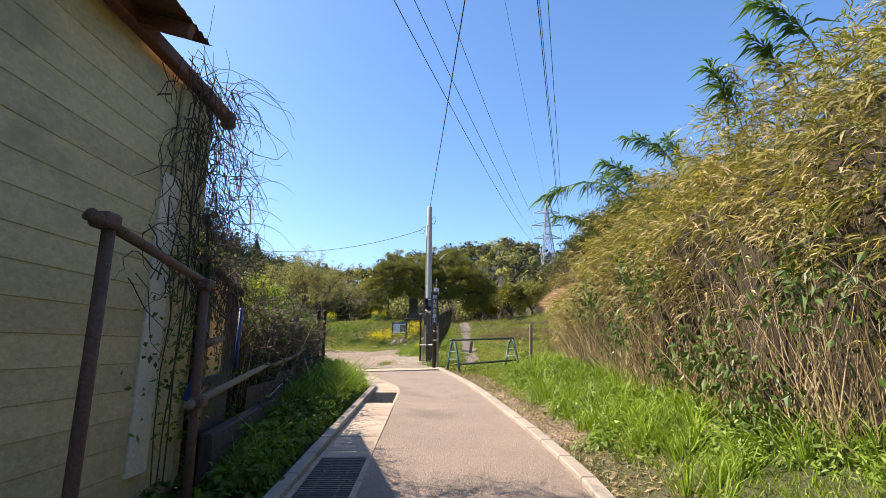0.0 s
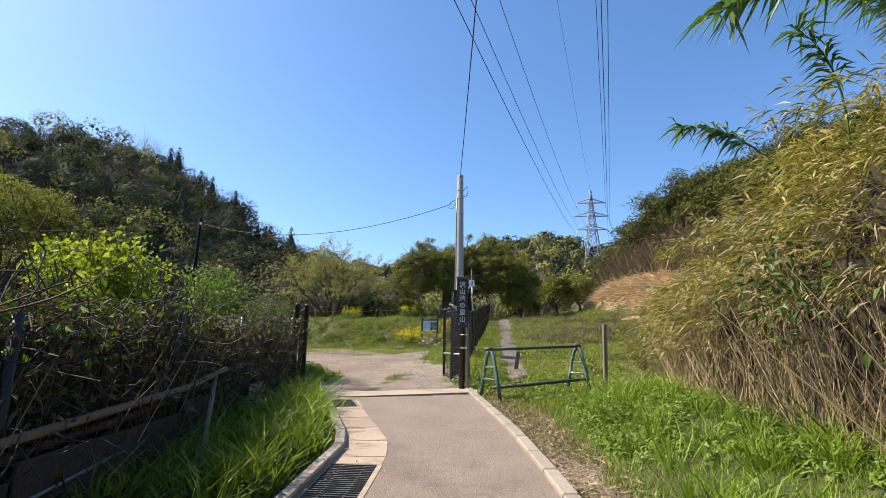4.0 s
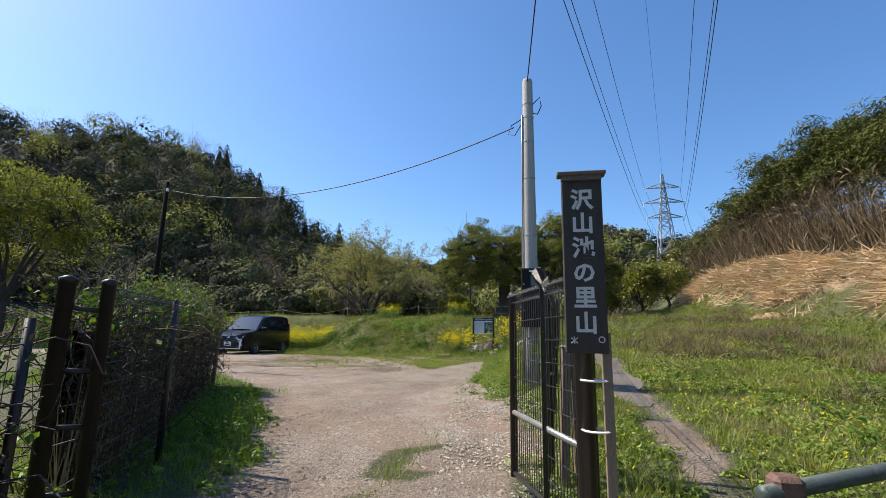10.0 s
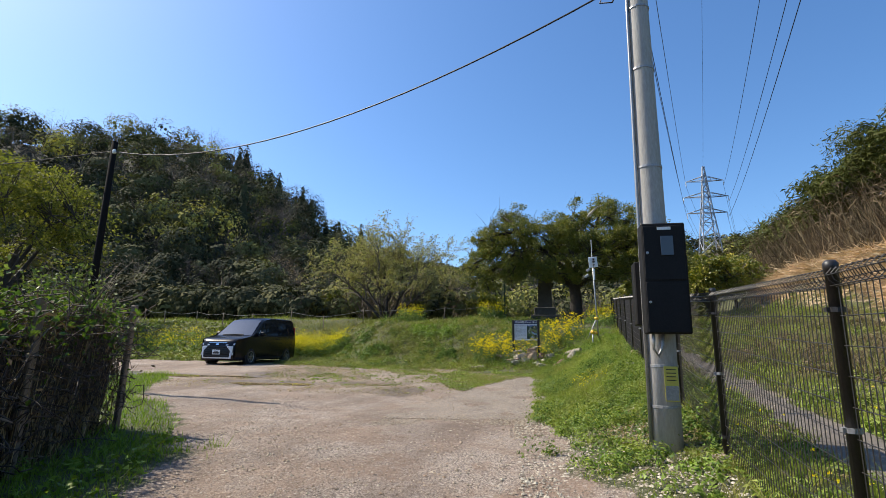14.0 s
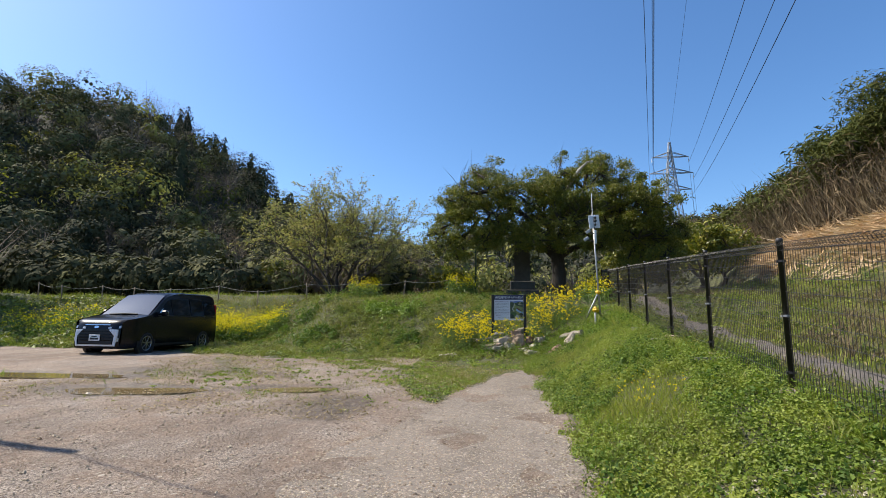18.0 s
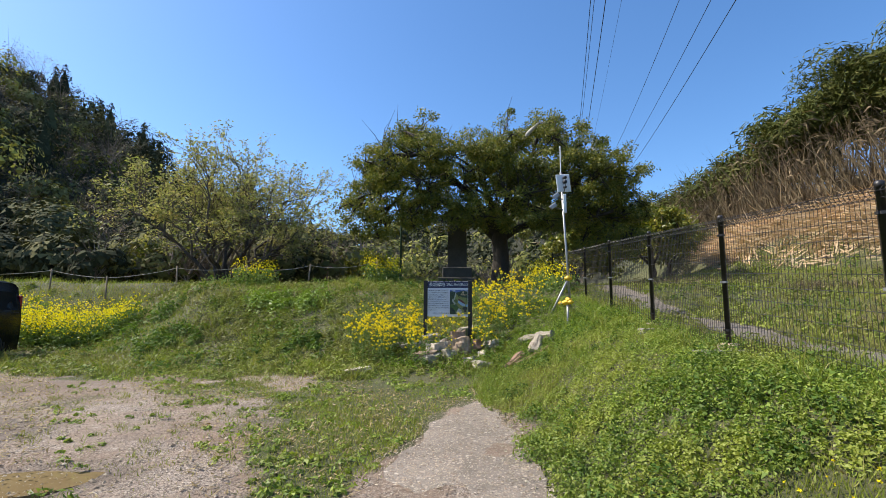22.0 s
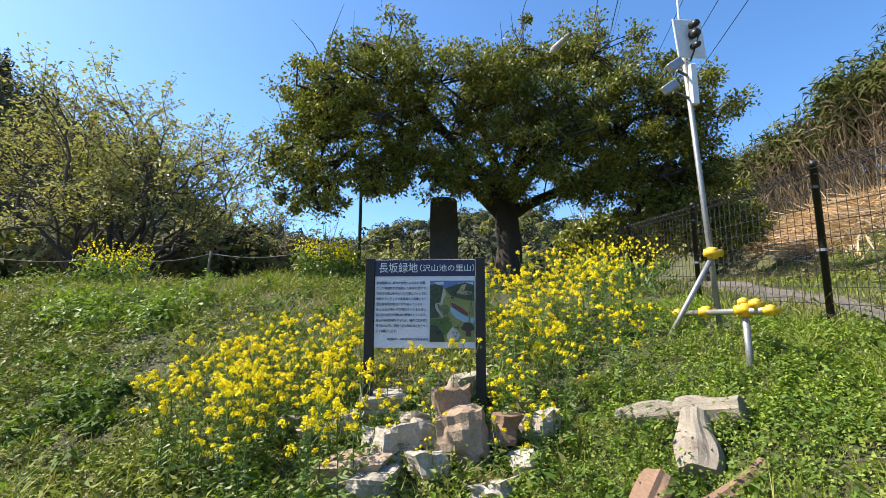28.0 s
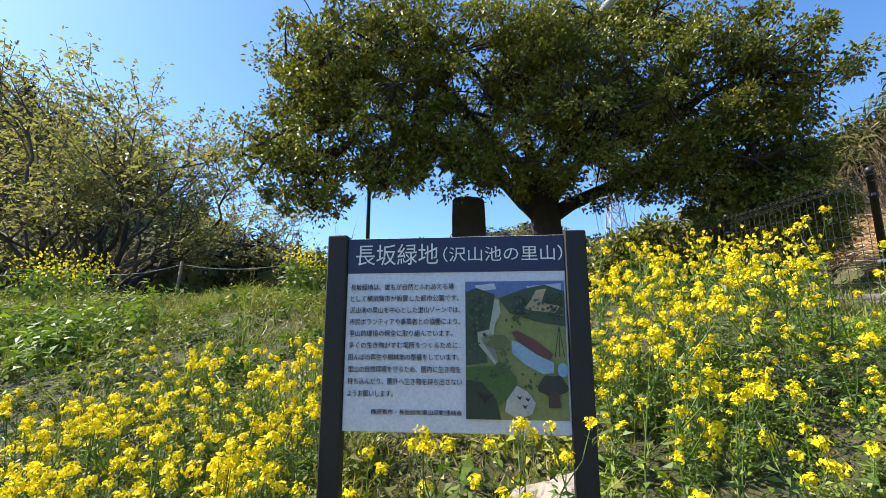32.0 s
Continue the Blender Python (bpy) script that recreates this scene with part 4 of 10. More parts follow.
for xb, yb in ((-2.04, 5.22),):
    part("blue_post", Shape().tube([(xb - 0.12, yb, 1.12), (xb - 0.11, yb, 1.75)], 0.02, 10), M_blue, oldf, "blue painted post", True)

# name board on the gate post
M_capwood = surface("grey_brown_cap_wood", (0.07, 0.055, 0.045), (0.16, 0.13, 0.105), 3, 40, 0.85, 0.3)
nb = thing("name_board", "dark wooden park name board with white brushed characters", "sign")
bx, by = -0.23, 13.93
M_letter = plain("white_brush_paint", (0.55, 0.54, 0.5), 0.8)
part("stake", Shape().box((bx + 0.1, by + 0.03, 1.35), (0.05, 0.03, 1.4), None, 0.004), M_oldwood, nb)
part("board", Shape().box((bx, by, 2.417), (0.215, 0.035, 0.955), None, 0.006), M_darkwood, nb)
part("cap", Shape().box((bx, by - 0.005, 2.912), (0.26, 0.09, 0.022), Matrix.Rotation(radians(4), 4, "X"), 0.004), M_capwood, nb)
part("cap_strip", Shape().box((bx, by - 0.012, 2.887), (0.215, 0.05, 0.03), None, 0.003), M_capwood, nb)
for zz in (1.8, 1.55):
    part("tie", Shape().lathe([(0.07, zz - 0.006), (0.08, zz), (0.07, zz + 0.006)], 12, (bx + 0.04, by + 0.06, 0)), M_white, nb, "twisted wire tie")


def text(parent, name, body, x, y, z, size, mat, rz=0.0, depth=0.002, align="CENTER", squeeze=1.0, bold=0.0):
    """Lettering as thin raised mesh, standing upright and facing -y before its turn."""
    cu = bpy.data.curves.new(name, "FONT")
    cu.body, cu.size, cu.extrude, cu.offset = body, size, depth, bold
    cu.align_x, cu.align_y = align, "CENTER"
    cu.resolution_u = 2
    tmp = bpy.data.objects.new(name, cu)
    scene.collection.objects.link(tmp)
    dg = bpy.context.evaluated_depsgraph_get()
    me = bpy.data.meshes.new_from_object(tmp.evaluated_get(dg))
    scene.collection.objects.unlink(tmp)
    bpy.data.objects.remove(tmp)
    bpy.data.curves.remove(cu)
    me.materials.clear()
    me.materials.append(mat)
    me.transform(Matrix.Diagonal((squeeze, 1, 1, 1)))
    ob = new(name, me)
    ob.parent = parent
    ob.matrix_local = parent.matrix_basis.inverted() @ pose(x, y, z, 90, 0, rz)
    return ob


for k, ch in enumerate("沢山池の里山"):
    text(nb, "lettering", ch, bx, by - 0.019, 2.757 - 0.134 * k, 0.12, M_letter, 0, 0.002, "CENTER", 1.0, 0.0035)
part("flower_mark", Shape().tube([(bx - 0.08, by - 0.019, 2.02), (bx - 0.045, by - 0.019, 1.99)], 0.003, 4).tube([(bx - 0.08, by - 0.019, 1.99), (bx - 0.045, by - 0.019, 2.02)], 0.003, 4).tube([(bx - 0.0625, by - 0.019, 2.025), (bx - 0.0625, by - 0.019, 1.985)], 0.003, 4), M_letter, nb)
part("acorn_mark", Shape().lathe([(0.012, -0.001), (0.018, 0.0), (0.012, 0.001)], 10, (0, 0, 0)), M_letter, nb).matrix_local = pose(bx + 0.075, by - 0.019, 2.01, 90)

# barricade
bar = thing("barricade", "green painted pipe barricade on A-shaped end frames", "barricade")
M_green = surface("chipped_green_paint", (0.04, 0.1, 0.085), (0.1, 0.19, 0.165), 5, 60, 0.5, 0.2, stain=(0.42, 0.48, 0.46), stain_scale=5, stain_at=0.54)
M_pipeg = surface("grimy_green_pipe", (0.03, 0.045, 0.042), (0.09, 0.11, 0.1), 4, 50, 0.5, 0.2, 0.2, stain=(0.3, 0.28, 0.25), stain_scale=5, stain_at=0.62)
B0, B1 = Vector((0.22, 13.05, 0)), Vector((2.0, 14.17, 0))
zA, zB = height(B0.x, B0.y), height(B1.x, B1.y)
bd = (B1 - B0).normalized()
bn = Vector((-bd.y, bd.x, 0))
for P, zz in ((B0 + bd * 0.08, zA), (B1 - bd * 0.03, zB)):
    fr = None
    for sgn in (-1, 1):
        pts = [P + bn * sgn * 0.3 + Vector((0, 0, zz)), P + bn * sgn * 0.2 + Vector((0, 0, zz + 0.38)), P + bn * sgn * 0.11 + Vector((0, 0, zz + 0.68)), P + bn * sgn * 0.05 + Vector((0, 0, zz + 0.77)), P + Vector((0, 0, zz + 0.8))]
        part("frame_leg", Shape().tube([tuple(q) for q in pts], 0.032, 8), M_green, bar, "", True)
    for hh, ww in ((0.32, 0.21), (0.52, 0.16)):
        part("rung", Shape().tube([tuple(P - bn * ww + Vector((0, 0, zz + hh))), tuple(P + bn * ww + Vector((0, 0, zz + hh)))], 0.018, 8), M_green, bar, "", True)
    part("coupler", Shape().box(tuple(P + Vector((0, 0, zz + 0.83))), (0.09, 0.09, 0.08), None, 0.015), M_rust, bar)
part("top_pipe", Shape().tube([tuple(B0 - bd * 0.03 + Vector((0, 0, zA + 0.82))), tuple(B1 + bd * 0.05 + Vector((0, 0, zB + 0.82)))], 0.027, 10), M_pipeg, bar, "", True)
part("low_pipe", Shape().tube([tuple(B0 - bd * 0.0 - bn * 0.2 + Vector((0, 0, zA + 0.2))), tuple(B1 - bn * 0.2 + Vector((0, 0, zB + 0.22)))], 0.027, 10), M_pipeg, bar, "", True)
Pt = B0.lerp(B1, 0.31)
part("tag_card", Shape().box((Pt.x, Pt.y - 0.03, zA + 0.64), (0.07, 0.006, 0.3), Matrix.Rotation(0.15, 4, "Y")), M_oldwood, bar, "weathered hanging tag")
part("tag_string", Shape().tube([(Pt.x, Pt.y - 0.03, zA + 0.78), (Pt.x, Pt.y, zA + 0.87)], 0.006, 5), M_white, bar)
stake = thing("wooden_post", "weathered square wooden post in the grass", "post")
part("post", Shape().box((2.64, 14.76, 1.42), (0.08, 0.08, 1.3), Matrix.Rotation(0.03, 4, "Y"), 0.012), M_oldwood, stake)

# utility pole with boxes
pole = thing("utility_pole", "grey concrete utility pole with black meter boxes", "utility pole")
PX, PY = -0.6, 21.0
part("shaft", Shape().lathe([(0, 0.7), (0.15, 0.7), (0.145, 2.5), (0.125, 5.0), (0.105, 7.48), (0.095, 7.52), (0, 7.53)], 24, (PX, PY, 0)), M_pole, pole, "", True)
part("conduit", Shape().tube([(PX - 0.16, PY - 0.06, 1.2), (PX - 0.155, PY - 0.06, 3), (PX - 0.13, PY - 0.05, 6.0), (PX - 0.12, PY - 0.05, 6.7)], 0.018, 8), M_galv, pole, "thin grey conduit", True)
for zz in (1.55, 1.95, 4.1, 5.3, 6.1, 6.65, 6.95):
    r = np.interp(zz, [0.7, 2.5, 5, 7.5], [0.15, 0.145, 0.125, 0.105])
    part("band", Shape().lathe([(r, zz - 0.015), (r + 0.008, zz - 0.012), (r + 0.008, zz + 0.012), (r, zz + 0.015)], 20, (PX, PY, 0)), M_galv, pole)
M_box = surface("black_metal_cabinet", (0.008, 0.008, 0.008), (0.017, 0.016, 0.016), 3, 60, 0.6, 0.05)
M_box.node_tree.nodes["Principled BSDF"].inputs["Specular IOR Level"].default_value = 0.15
box1 = part("cabinet", Shape().box((PX + 0.03, PY - 0.24, 2.83), (0.42, 0.2, 1.12), Matrix.Rotation(radians(2), 4, "Z"), 0.012), M_box, pole, "black metal meter cabinet")
part("cabinet_door", Shape().box((PX + 0.03, PY - 0.347, 2.53), (0.38, 0.012, 0.5), None, 0.004), M_box, box1)
part("cabinet_door", Shape().box((PX + 0.03, PY - 0.347, 3.08), (0.38, 0.012, 0.56), None, 0.004), M_box, box1)
M_glass_d, nt, p, _ = _mat("meter_window")
p.inputs["Base Color"].default_value = (0.05, 0.06, 0.075, 1)
p.inputs["Roughness"].default_value = 0.05
part("meter_window", Shape().box((PX + 0.06, PY - 0.36, 3.15), (0.12, 0.01, 0.2), None, 0.003), M_glass_d, box1)
part("label_strip", Shape().box((PX + 0.04, PY - 0.356, 3.33), (0.13, 0.004, 0.03)), M_white, box1)
for zz in (2.58, 3.08):
    part("lock", Shape().lathe([(0, 0), (0.014, 0), (0.014, 0.012), (0, 0.014)], 10), M_galv, box1).matrix_local = pose(PX - 0.13, PY - 0.352, zz, 90)
box2 = part("side_cabinet", Shape().box((PX - 0.02, PY + 0.26, 2.72), (0.36, 0.22, 0.7), None, 0.012), M_box, pole, "second black cabinet")
part("flex_conduit", Shape().tube([(PX - 0.1, PY - 0.24, 2.3), (PX - 0.11, PY - 0.22, 2.12), (PX - 0.06, PY - 0.19, 2.05), (PX - 0.02, PY - 0.19, 2.14), (PX, PY - 0.2, 2.3)], 0.017, 8), M_galv, pole, "", True)
M_plate = plain("yellow_warning_plate", (0.55, 0.48, 0.08), 0.5)
pl = part("notice_plate", Shape().box((PX + 0.05, PY - 0.152, 1.78), (0.13, 0.006, 0.34)), M_plate, pole, "yellow and grey notice plate")
part("plate_lower", Shape().box((PX + 0.05, PY - 0.157, 1.69), (0.12, 0.004, 0.14)), M_galv, pl)
for k in range(4):
    part("text_bar", Shape().box((PX + 0.05, PY - 0.157, 1.92 - 0.035 * k), (0.09, 0.003, 0.009)), M_black, pl)
part("insulator_loop", Shape().tube([(PX + 0.1, PY, 6.95), (PX + 0.25, PY, 7.1), (PX + 0.28, PY, 6.9), (PX + 0.2, PY, 6.72), (PX + 0.1, PY, 6.75)], 0.012, 6), M_wire, pole, "", True)
part("cable_loop", Shape().tube([(PX - 0.1, PY, 6.65), (PX - 0.35, PY + 0.1, 6.55), (PX - 0.42, PY + 0.1, 6.35), (PX - 0.28, PY + 0.05, 6.3), (PX - 0.12, PY, 6.55)], 0.01, 6), M_wire, pole, "", True)

M_tar = plain("tarred_wood", (0.014, 0.012, 0.011), 0.98)
M_tar.node_tree.nodes["Principled BSDF"].inputs["Specular IOR Level"].default_value = 0.08
dpole = thing("dark_pole", "slim dark wooden service pole", "pole")
part("shaft", Shape().lathe([(0, 0.7), (0.085, 0.7), (0.075, 4), (0.065, 6.95), (0, 6.97)], 14, (-12.3, 24.5, 0)), M_tar, dpole, "", True)
part("insulator", Shape().lathe([(0, 0), (0.04, 0), (0.05, 0.05), (0.03, 0.1), (0, 0.11)], 10, (-12.22, 24.45, 6.62)), M_white, dpole)


def cable(a, b, sag, r, label="thin black overhead service cable", n_=24, name="cable"):
    a, b = np.array(a, float), np.array(b, float)
    u = np.linspace(0, 1, n_)[:, None]
    pts = a + (b - a) * u
    pts[:, 2] -= sag * 4 * (u * (1 - u))[:, 0]
    return tagged(part(name, Shape().tube(pts, r, 5, False), M_wire, None, "", True), label, "cable", "overhead cables")


cable((PX - 0.3, PY + 0.1, 6.5), (-12.3, 24.5, 6.7), 0.8, 0.012)
cable((-12.3, 24.5, 6.7), (-42, 20, 6.0), 0.6, 0.012)
cable((PX, PY - 0.05, 7.45), (2.6, -24, 8.4), 0.5, 0.012)

# high-voltage lines and pylon
TX, TY = 24.0, 108.7
M_pyl = surface("grey_galvanised_lattice", (0.3, 0.31, 0.33), (0.42, 0.43, 0.45), 3, 30, 0.6, 0.05, 0.3)
pylon = thing("pylon", "grey steel lattice power pylon on the hill", "pylon")
zg = height(TX, TY) - 2


def pyl_half(z):
    return np.interp(z, [zg, 22, 27, 34.8], [2.3, 1.25, 0.75, 0.12])


ZL = np.concatenate([np.linspace(zg, 24, 7), np.linspace(25.4, 33.4, 6)])
for sx in (-1, 1):
    for sy in (-1, 1):
        part("leg", Shape().tube([(TX + sx * pyl_half(z), TY + sy * pyl_half(z), z) for z in (*ZL, 34.8)], 0.1, 5), M_pyl, pylon)
for side in range(4):
    s = Shape()
    c, sn = (1, 0, -1, 0)[side], (0, 1, 0, -1)[side]

    def crn(z, e):
        h = pyl_half(z)
        return (TX + c * h - sn * e * h, TY + sn * h + c * e * h, z)
    for z0, z1 in zip(ZL[:-1], ZL[1:]):
        s.tube([crn(z0, -1), crn(z1, 1)], 0.05, 4).tube([crn(z0, 1), crn(z1, -1)], 0.05, 4).tube([crn(z1, -1), crn(z1, 1)], 0.05, 4)
    part("bracing", s, M_pyl, pylon)
ARMS = [(32.0, 3.1), (29.0, 3.7), (26.0, 3.3)]
for z, w in ARMS:
    for sx in (-1, 1):
        s = Shape()
        tip = (TX + sx * w, TY, z)
        for sy in (-1, 1):
            s.tube([(TX, TY + sy * 0.5, z + 0.0), tip], 0.07, 4).tube([(TX, TY + sy * 0.3, z + 1.0), tip], 0.06, 4)
        for k in (0.33, 0.66):
            s.tube([(TX + sx * w * k, TY, z), (TX + sx * w * k, TY, z + 1.0 * (1 - k))], 0.04, 4)
        arm = part("cross_arm", s, M_pyl, pylon)
        part("insulator", Shape().lathe([(0.03, -1.0), (0.1, -0.95), (0.05, -0.85), (0.1, -0.7), (0.05, -0.6), (0.1, -0.45), (0.05, -0.35), (0.03, 0)], 8, tip), M_white, arm)
        tx2, ty2 = TX + sx * w, TY
        cable((tx2, ty2, z - 1.0), (tx2 - 0.256 * 250 - sx * 0.5, ty2 - 250, z + 0.5), 10.2, 0.022, "thin high-voltage line to the pylon", 60)
        cable((tx2, ty2, z - 1.0), (tx2 + 70, ty2 + 200, z + 14), 8, 0.022, "thin high-voltage line to the pylon", 20)
cable((TX, TY, 34.8), (TX - 64, TY - 250, 36), 8.5, 0.014, "thin earth wire to the pylon top", 60)

# weathered posts behind the gate leaf, and a sheet caught in the old fence
for x, y, h, ry in ((-0.27, 15.68, 1.12, 0.04), (-0.17, 15.76, 1.16, -0.03)):
    z = height(x, y)
    ob = thing("timber_post", "short weathered grey timber post in the grass", "post", "short posts behind the gate", (x, y, z))
    part("post_body", Shape().box((0, 0, h / 2 - 0.1), (0.085, 0.08, h + 0.2), Matrix.Rotation(ry, 4, "Y"), 0.018), M_oldwood, ob)
    part("split_end", Shape().box((0.01, -0.01, h + 0.005), (0.07, 0.065, 0.03), Matrix.Rotation(ry * 3, 4, "Y"), 0.012), M_log0, ob)
sheet = Shape()
ys_ = np.linspace(0, 0.9, 37)
V = [(0.012 * math.sin(u / 0.9 * 2 * math.pi * 9) + d_, u, z_) for u in ys_ for d_, z_ in ((0.0, 0.0), (0.03, 0.36), (0.024, 0.36), (-0.006, 0.0))]
i_ = np.arange(36)[:, None] * 4
sheet.add(V, None, np.vstack([i_ + np.array([[0, 1, 5, 4]]), i_ + np.array([[2, 3, 7, 6]])]))
sh_ob = thing("corrugated_sheet", "grey stained corrugated plastic sheet leaning in the old fence, toned for shade", "sheet", "", (-2.83, 10.65, 0.72), 12)
# stained plastic; the base grey is lowered to carry the shade it stands in
M_pvc = surface("shade_toned_plastic_sheet", (0.2, 0.22, 0.18), (0.34, 0.36, 0.31), 3.0, 40, 0.5, 0.1, stain=(0.07, 0.08, 0.04), stain_scale=4.0, stain_at=0.48)
part("sheet_body", sheet, M_pvc, sh_ob)

# ---- plants ----
M_vine = surface("dark_dead_vine", (0.03, 0.022, 0.017), (0.1, 0.075, 0.06), 6, 40, 0.9, 0.3)
M_bark = surface("dark_bark", (0.025, 0.02, 0.016), (0.075, 0.06, 0.048), 4, 30, 0.95, 0.7, stretch=(3, 3, 0.7))
M_twig = surface("dry_twig", (0.09, 0.065, 0.05), (0.22, 0.175, 0.14), 4, 40, 0.9, 0.3)
M_ever = leafy("evergreen_leaves", [(0.07, 0.095, 0.016), (0.125, 0.15, 0.025), (0.19, 0.2, 0.035), (0.34, 0.29, 0.06), (0.09, 0.12, 0.02), (0.25, 0.235, 0.045)], 0.4, 0.25, 0.35)
M_cherry = leafy("young_cherry_leaves", [(0.215, 0.225, 0.085), (0.29, 0.285, 0.115), (0.27, 0.205, 0.125), (0.39, 0.365, 0.19), (0.14, 0.15, 0.055)], 0.5, 0.45)
M_greybark = surface("grey_brown_bark", (0.05, 0.04, 0.032), (0.14, 0.115, 0.095), 4, 30, 0.95, 0.6, stretch=(3, 3, 0.7))
M_young = leafy("fresh_yellow_green_leaves", [(0.16, 0.2, 0.03), (0.25, 0.3, 0.045), (0.36, 0.39, 0.07)], 0.5, 0.48, 0.2)
M_bamboo = leafy("yellowing_bamboo_leaves", [(0.18, 0.18, 0.032), (0.28, 0.235, 0.046), (0.4, 0.31, 0.095), (0.1, 0.13, 0.027), (0.55, 0.45, 0.25), (0.23, 0.215, 0.036), (0.15, 0.17, 0.032), (0.35, 0.28, 0.07)], 0.5, 0.25, 0.25)
M_bamboog = leafy("green_bamboo_leaves", [(0.05, 0.11, 0.025), (0.08, 0.15, 0.03), (0.12, 0.19, 0.04)], 0.42, 0.35)
M_dry = leafy("dry_stalks_and_leaves", [(0.26, 0.19, 0.1), (0.4, 0.31, 0.18), (0.18, 0.125, 0.07), (0.5, 0.41, 0.27)], 0.7, 0.2, 0.2)
M_ivy = leafy("green_creeper_leaves", [(0.06, 0.11, 0.022), (0.09, 0.16, 0.028), (0.15, 0.22, 0.04), (0.04, 0.07, 0.016)], 0.6, 0.3, 0.2)
M_grass = leafy("fresh_grass", [(0.14, 0.2, 0.022), (0.2, 0.26, 0.032), (0.27, 0.32, 0.045), (0.12, 0.16, 0.024), (0.38, 0.34, 0.13)], 0.5, 0.32, 0.3, (0.25, 0.22, 0.075))
M_weed = leafy("low_green_weeds", [(0.1, 0.17, 0.028), (0.16, 0.25, 0.04), (0.24, 0.34, 0.06), (0.14, 0.19, 0.05)], 0.5, 0.3, 0.3, (0.16, 0.22, 0.03), 1.6)
M_lush = leafy("lush_verge_grass", [(0.12, 0.2, 0.02), (0.18, 0.28, 0.03), (0.25, 0.35, 0.045), (0.14, 0.2, 0.03)], 0.5, 0.32, 0.25)
M_dull = leafy("dull_dry_grass", [(0.21, 0.18, 0.075), (0.31, 0.25, 0.125), (0.14, 0.15, 0.04), (0.4, 0.32, 0.19)], 0.7, 0.3)
M_petal = leafy("yellow_petals", [(0.78, 0.62, 0.008), (0.86, 0.7, 0.012), (0.9, 0.76, 0.03)], 0.6, 0.3, 0.2)
M_wood_far = [leafy("far_evergreen", [(0.07, 0.075, 0.046), (0.08, 0.085, 0.05), (0.092, 0.095, 0.057)], 0.85, 0.05, 0.08, by_crown=True),
              leafy("far_bare_wood", [(0.2, 0.165, 0.13), (0.27, 0.22, 0.17), (0.16, 0.135, 0.1)], 0.9, 0.05, 0.05, by_crown=True),
              leafy("far_young_green", [(0.19, 0.2, 0.065), (0.22, 0.22, 0.075), (0.26, 0.25, 0.09)], 0.85, 0.15, 0.08, by_crown=True),
              leafy("far_conifer", [(0.04, 0.048, 0.03), (0.048, 0.056, 0.034), (0.06, 0.068, 0.04)], 0.85, 0.03, 0.08, by_crown=True),
              leafy("far_olive_evergreen", [(0.12, 0.125, 0.06), (0.135, 0.138, 0.066), (0.155, 0.152, 0.075)], 0.85, 0.06, 0.08, by_crown=True),
              leafy("far_russet_wood", [(0.15, 0.11, 0.09), (0.2, 0.15, 0.12), (0.12, 0.09, 0.075)], 0.9, 0.05, 0.05, by_crown=True)]


def ball_points(n, rng):
    return unit(rng.normal(size=(n, 3)))


def limbs(base, top, r0, rng, levels=3, spread=0.8, kids=(5, 4, 4), lift=0.35, wobble=0.08):
    """A branching frame: returns a list of (points, radii) and the outer twig points."""
    out, tips = [], []

    def grow(a, b, r, lev):
        a, b = np.array(a, float), np.array(b, float)
        L = np.linalg.norm(b - a)
        u = np.linspace(0, 1, 6)
        pts = a + (b - a) * u[:, None] + rng.normal(size=(6, 3)) * L * wobble * (u * (1.2 - u))[:, None]
        pts[0] = a
        out.append((pts, r * (1 - 0.62 * u), lev))
        if lev >= levels:
            tips.append(pts[3:])
            return
        for k in range(kids[min(lev, len(kids) - 1)]):
            f = rng.uniform(0.35, 1.0) if k else 1.0
            p0 = pts[0] + (pts[-1] - pts[0]) * 0
            i = min(4, int(f * 5))
            p0 = pts[i] + (pts[i + 1] - pts[i]) * (f * 5 - i)
            d = unit(b - a)
            side = unit(rng.normal(size=3))
            side -= d * (side @ d)
            nd = unit(d * rng.uniform(0.4, 0.9) + unit(side) * spread + np.array([0, 0, lift]))
            grow(p0, p0 + nd * L * rng.uniform(0.5, 0.8), r * 0.48, lev + 1)

    grow(base, top, r0, 0)
    return out, tips


def wood_mesh(frame_, keep, name, mat, nmin=4):
    s = Shape()
    for pts, rad, lev in frame_:
        if keep(lev):
            s.tube(pts, rad, max(nmin, 9 - 2 * lev), False)
    return s.mesh(name, mat, True)


def crown_clumps(centres, radii, per, leaf, rng, squash=0.75, droop=0.05, shell=0.55):
    """Leaves over the outer parts of many clumps."""
    n = len(centres)
    k = np.repeat(np.arange(n), per)
    d = ball_points(len(k), rng)
    rr = radii[k] * rng.uniform(shell, 1.05, len(k))
    c = centres[k] + d * rr[:, None] * np.array([1, 1, squash])
    way = d + rng.normal(size=d.shape) * 0.8 + np.array([0, 0, 0.1])
    return leaves(c, way, rng.uniform(0.7, 1.3, len(k)) * leaf, rng.uniform(0.45, 0.75, len(k)) * leaf, rng, 0.2, droop)


# ---- woods on the hills ----
def spaced(xs, ys, sizes, gap):
    """Thin out places so that crowns stand beside each other."""
    keep = []
    for k in range(len(xs)):
        if keep:
            j = np.array(keep)
            if (np.hypot(xs[j] - xs[k], ys[j] - ys[k]) < gap * (sizes[j] + sizes[k])).any():
                continue
        keep.append(k)
    return np.array(keep)


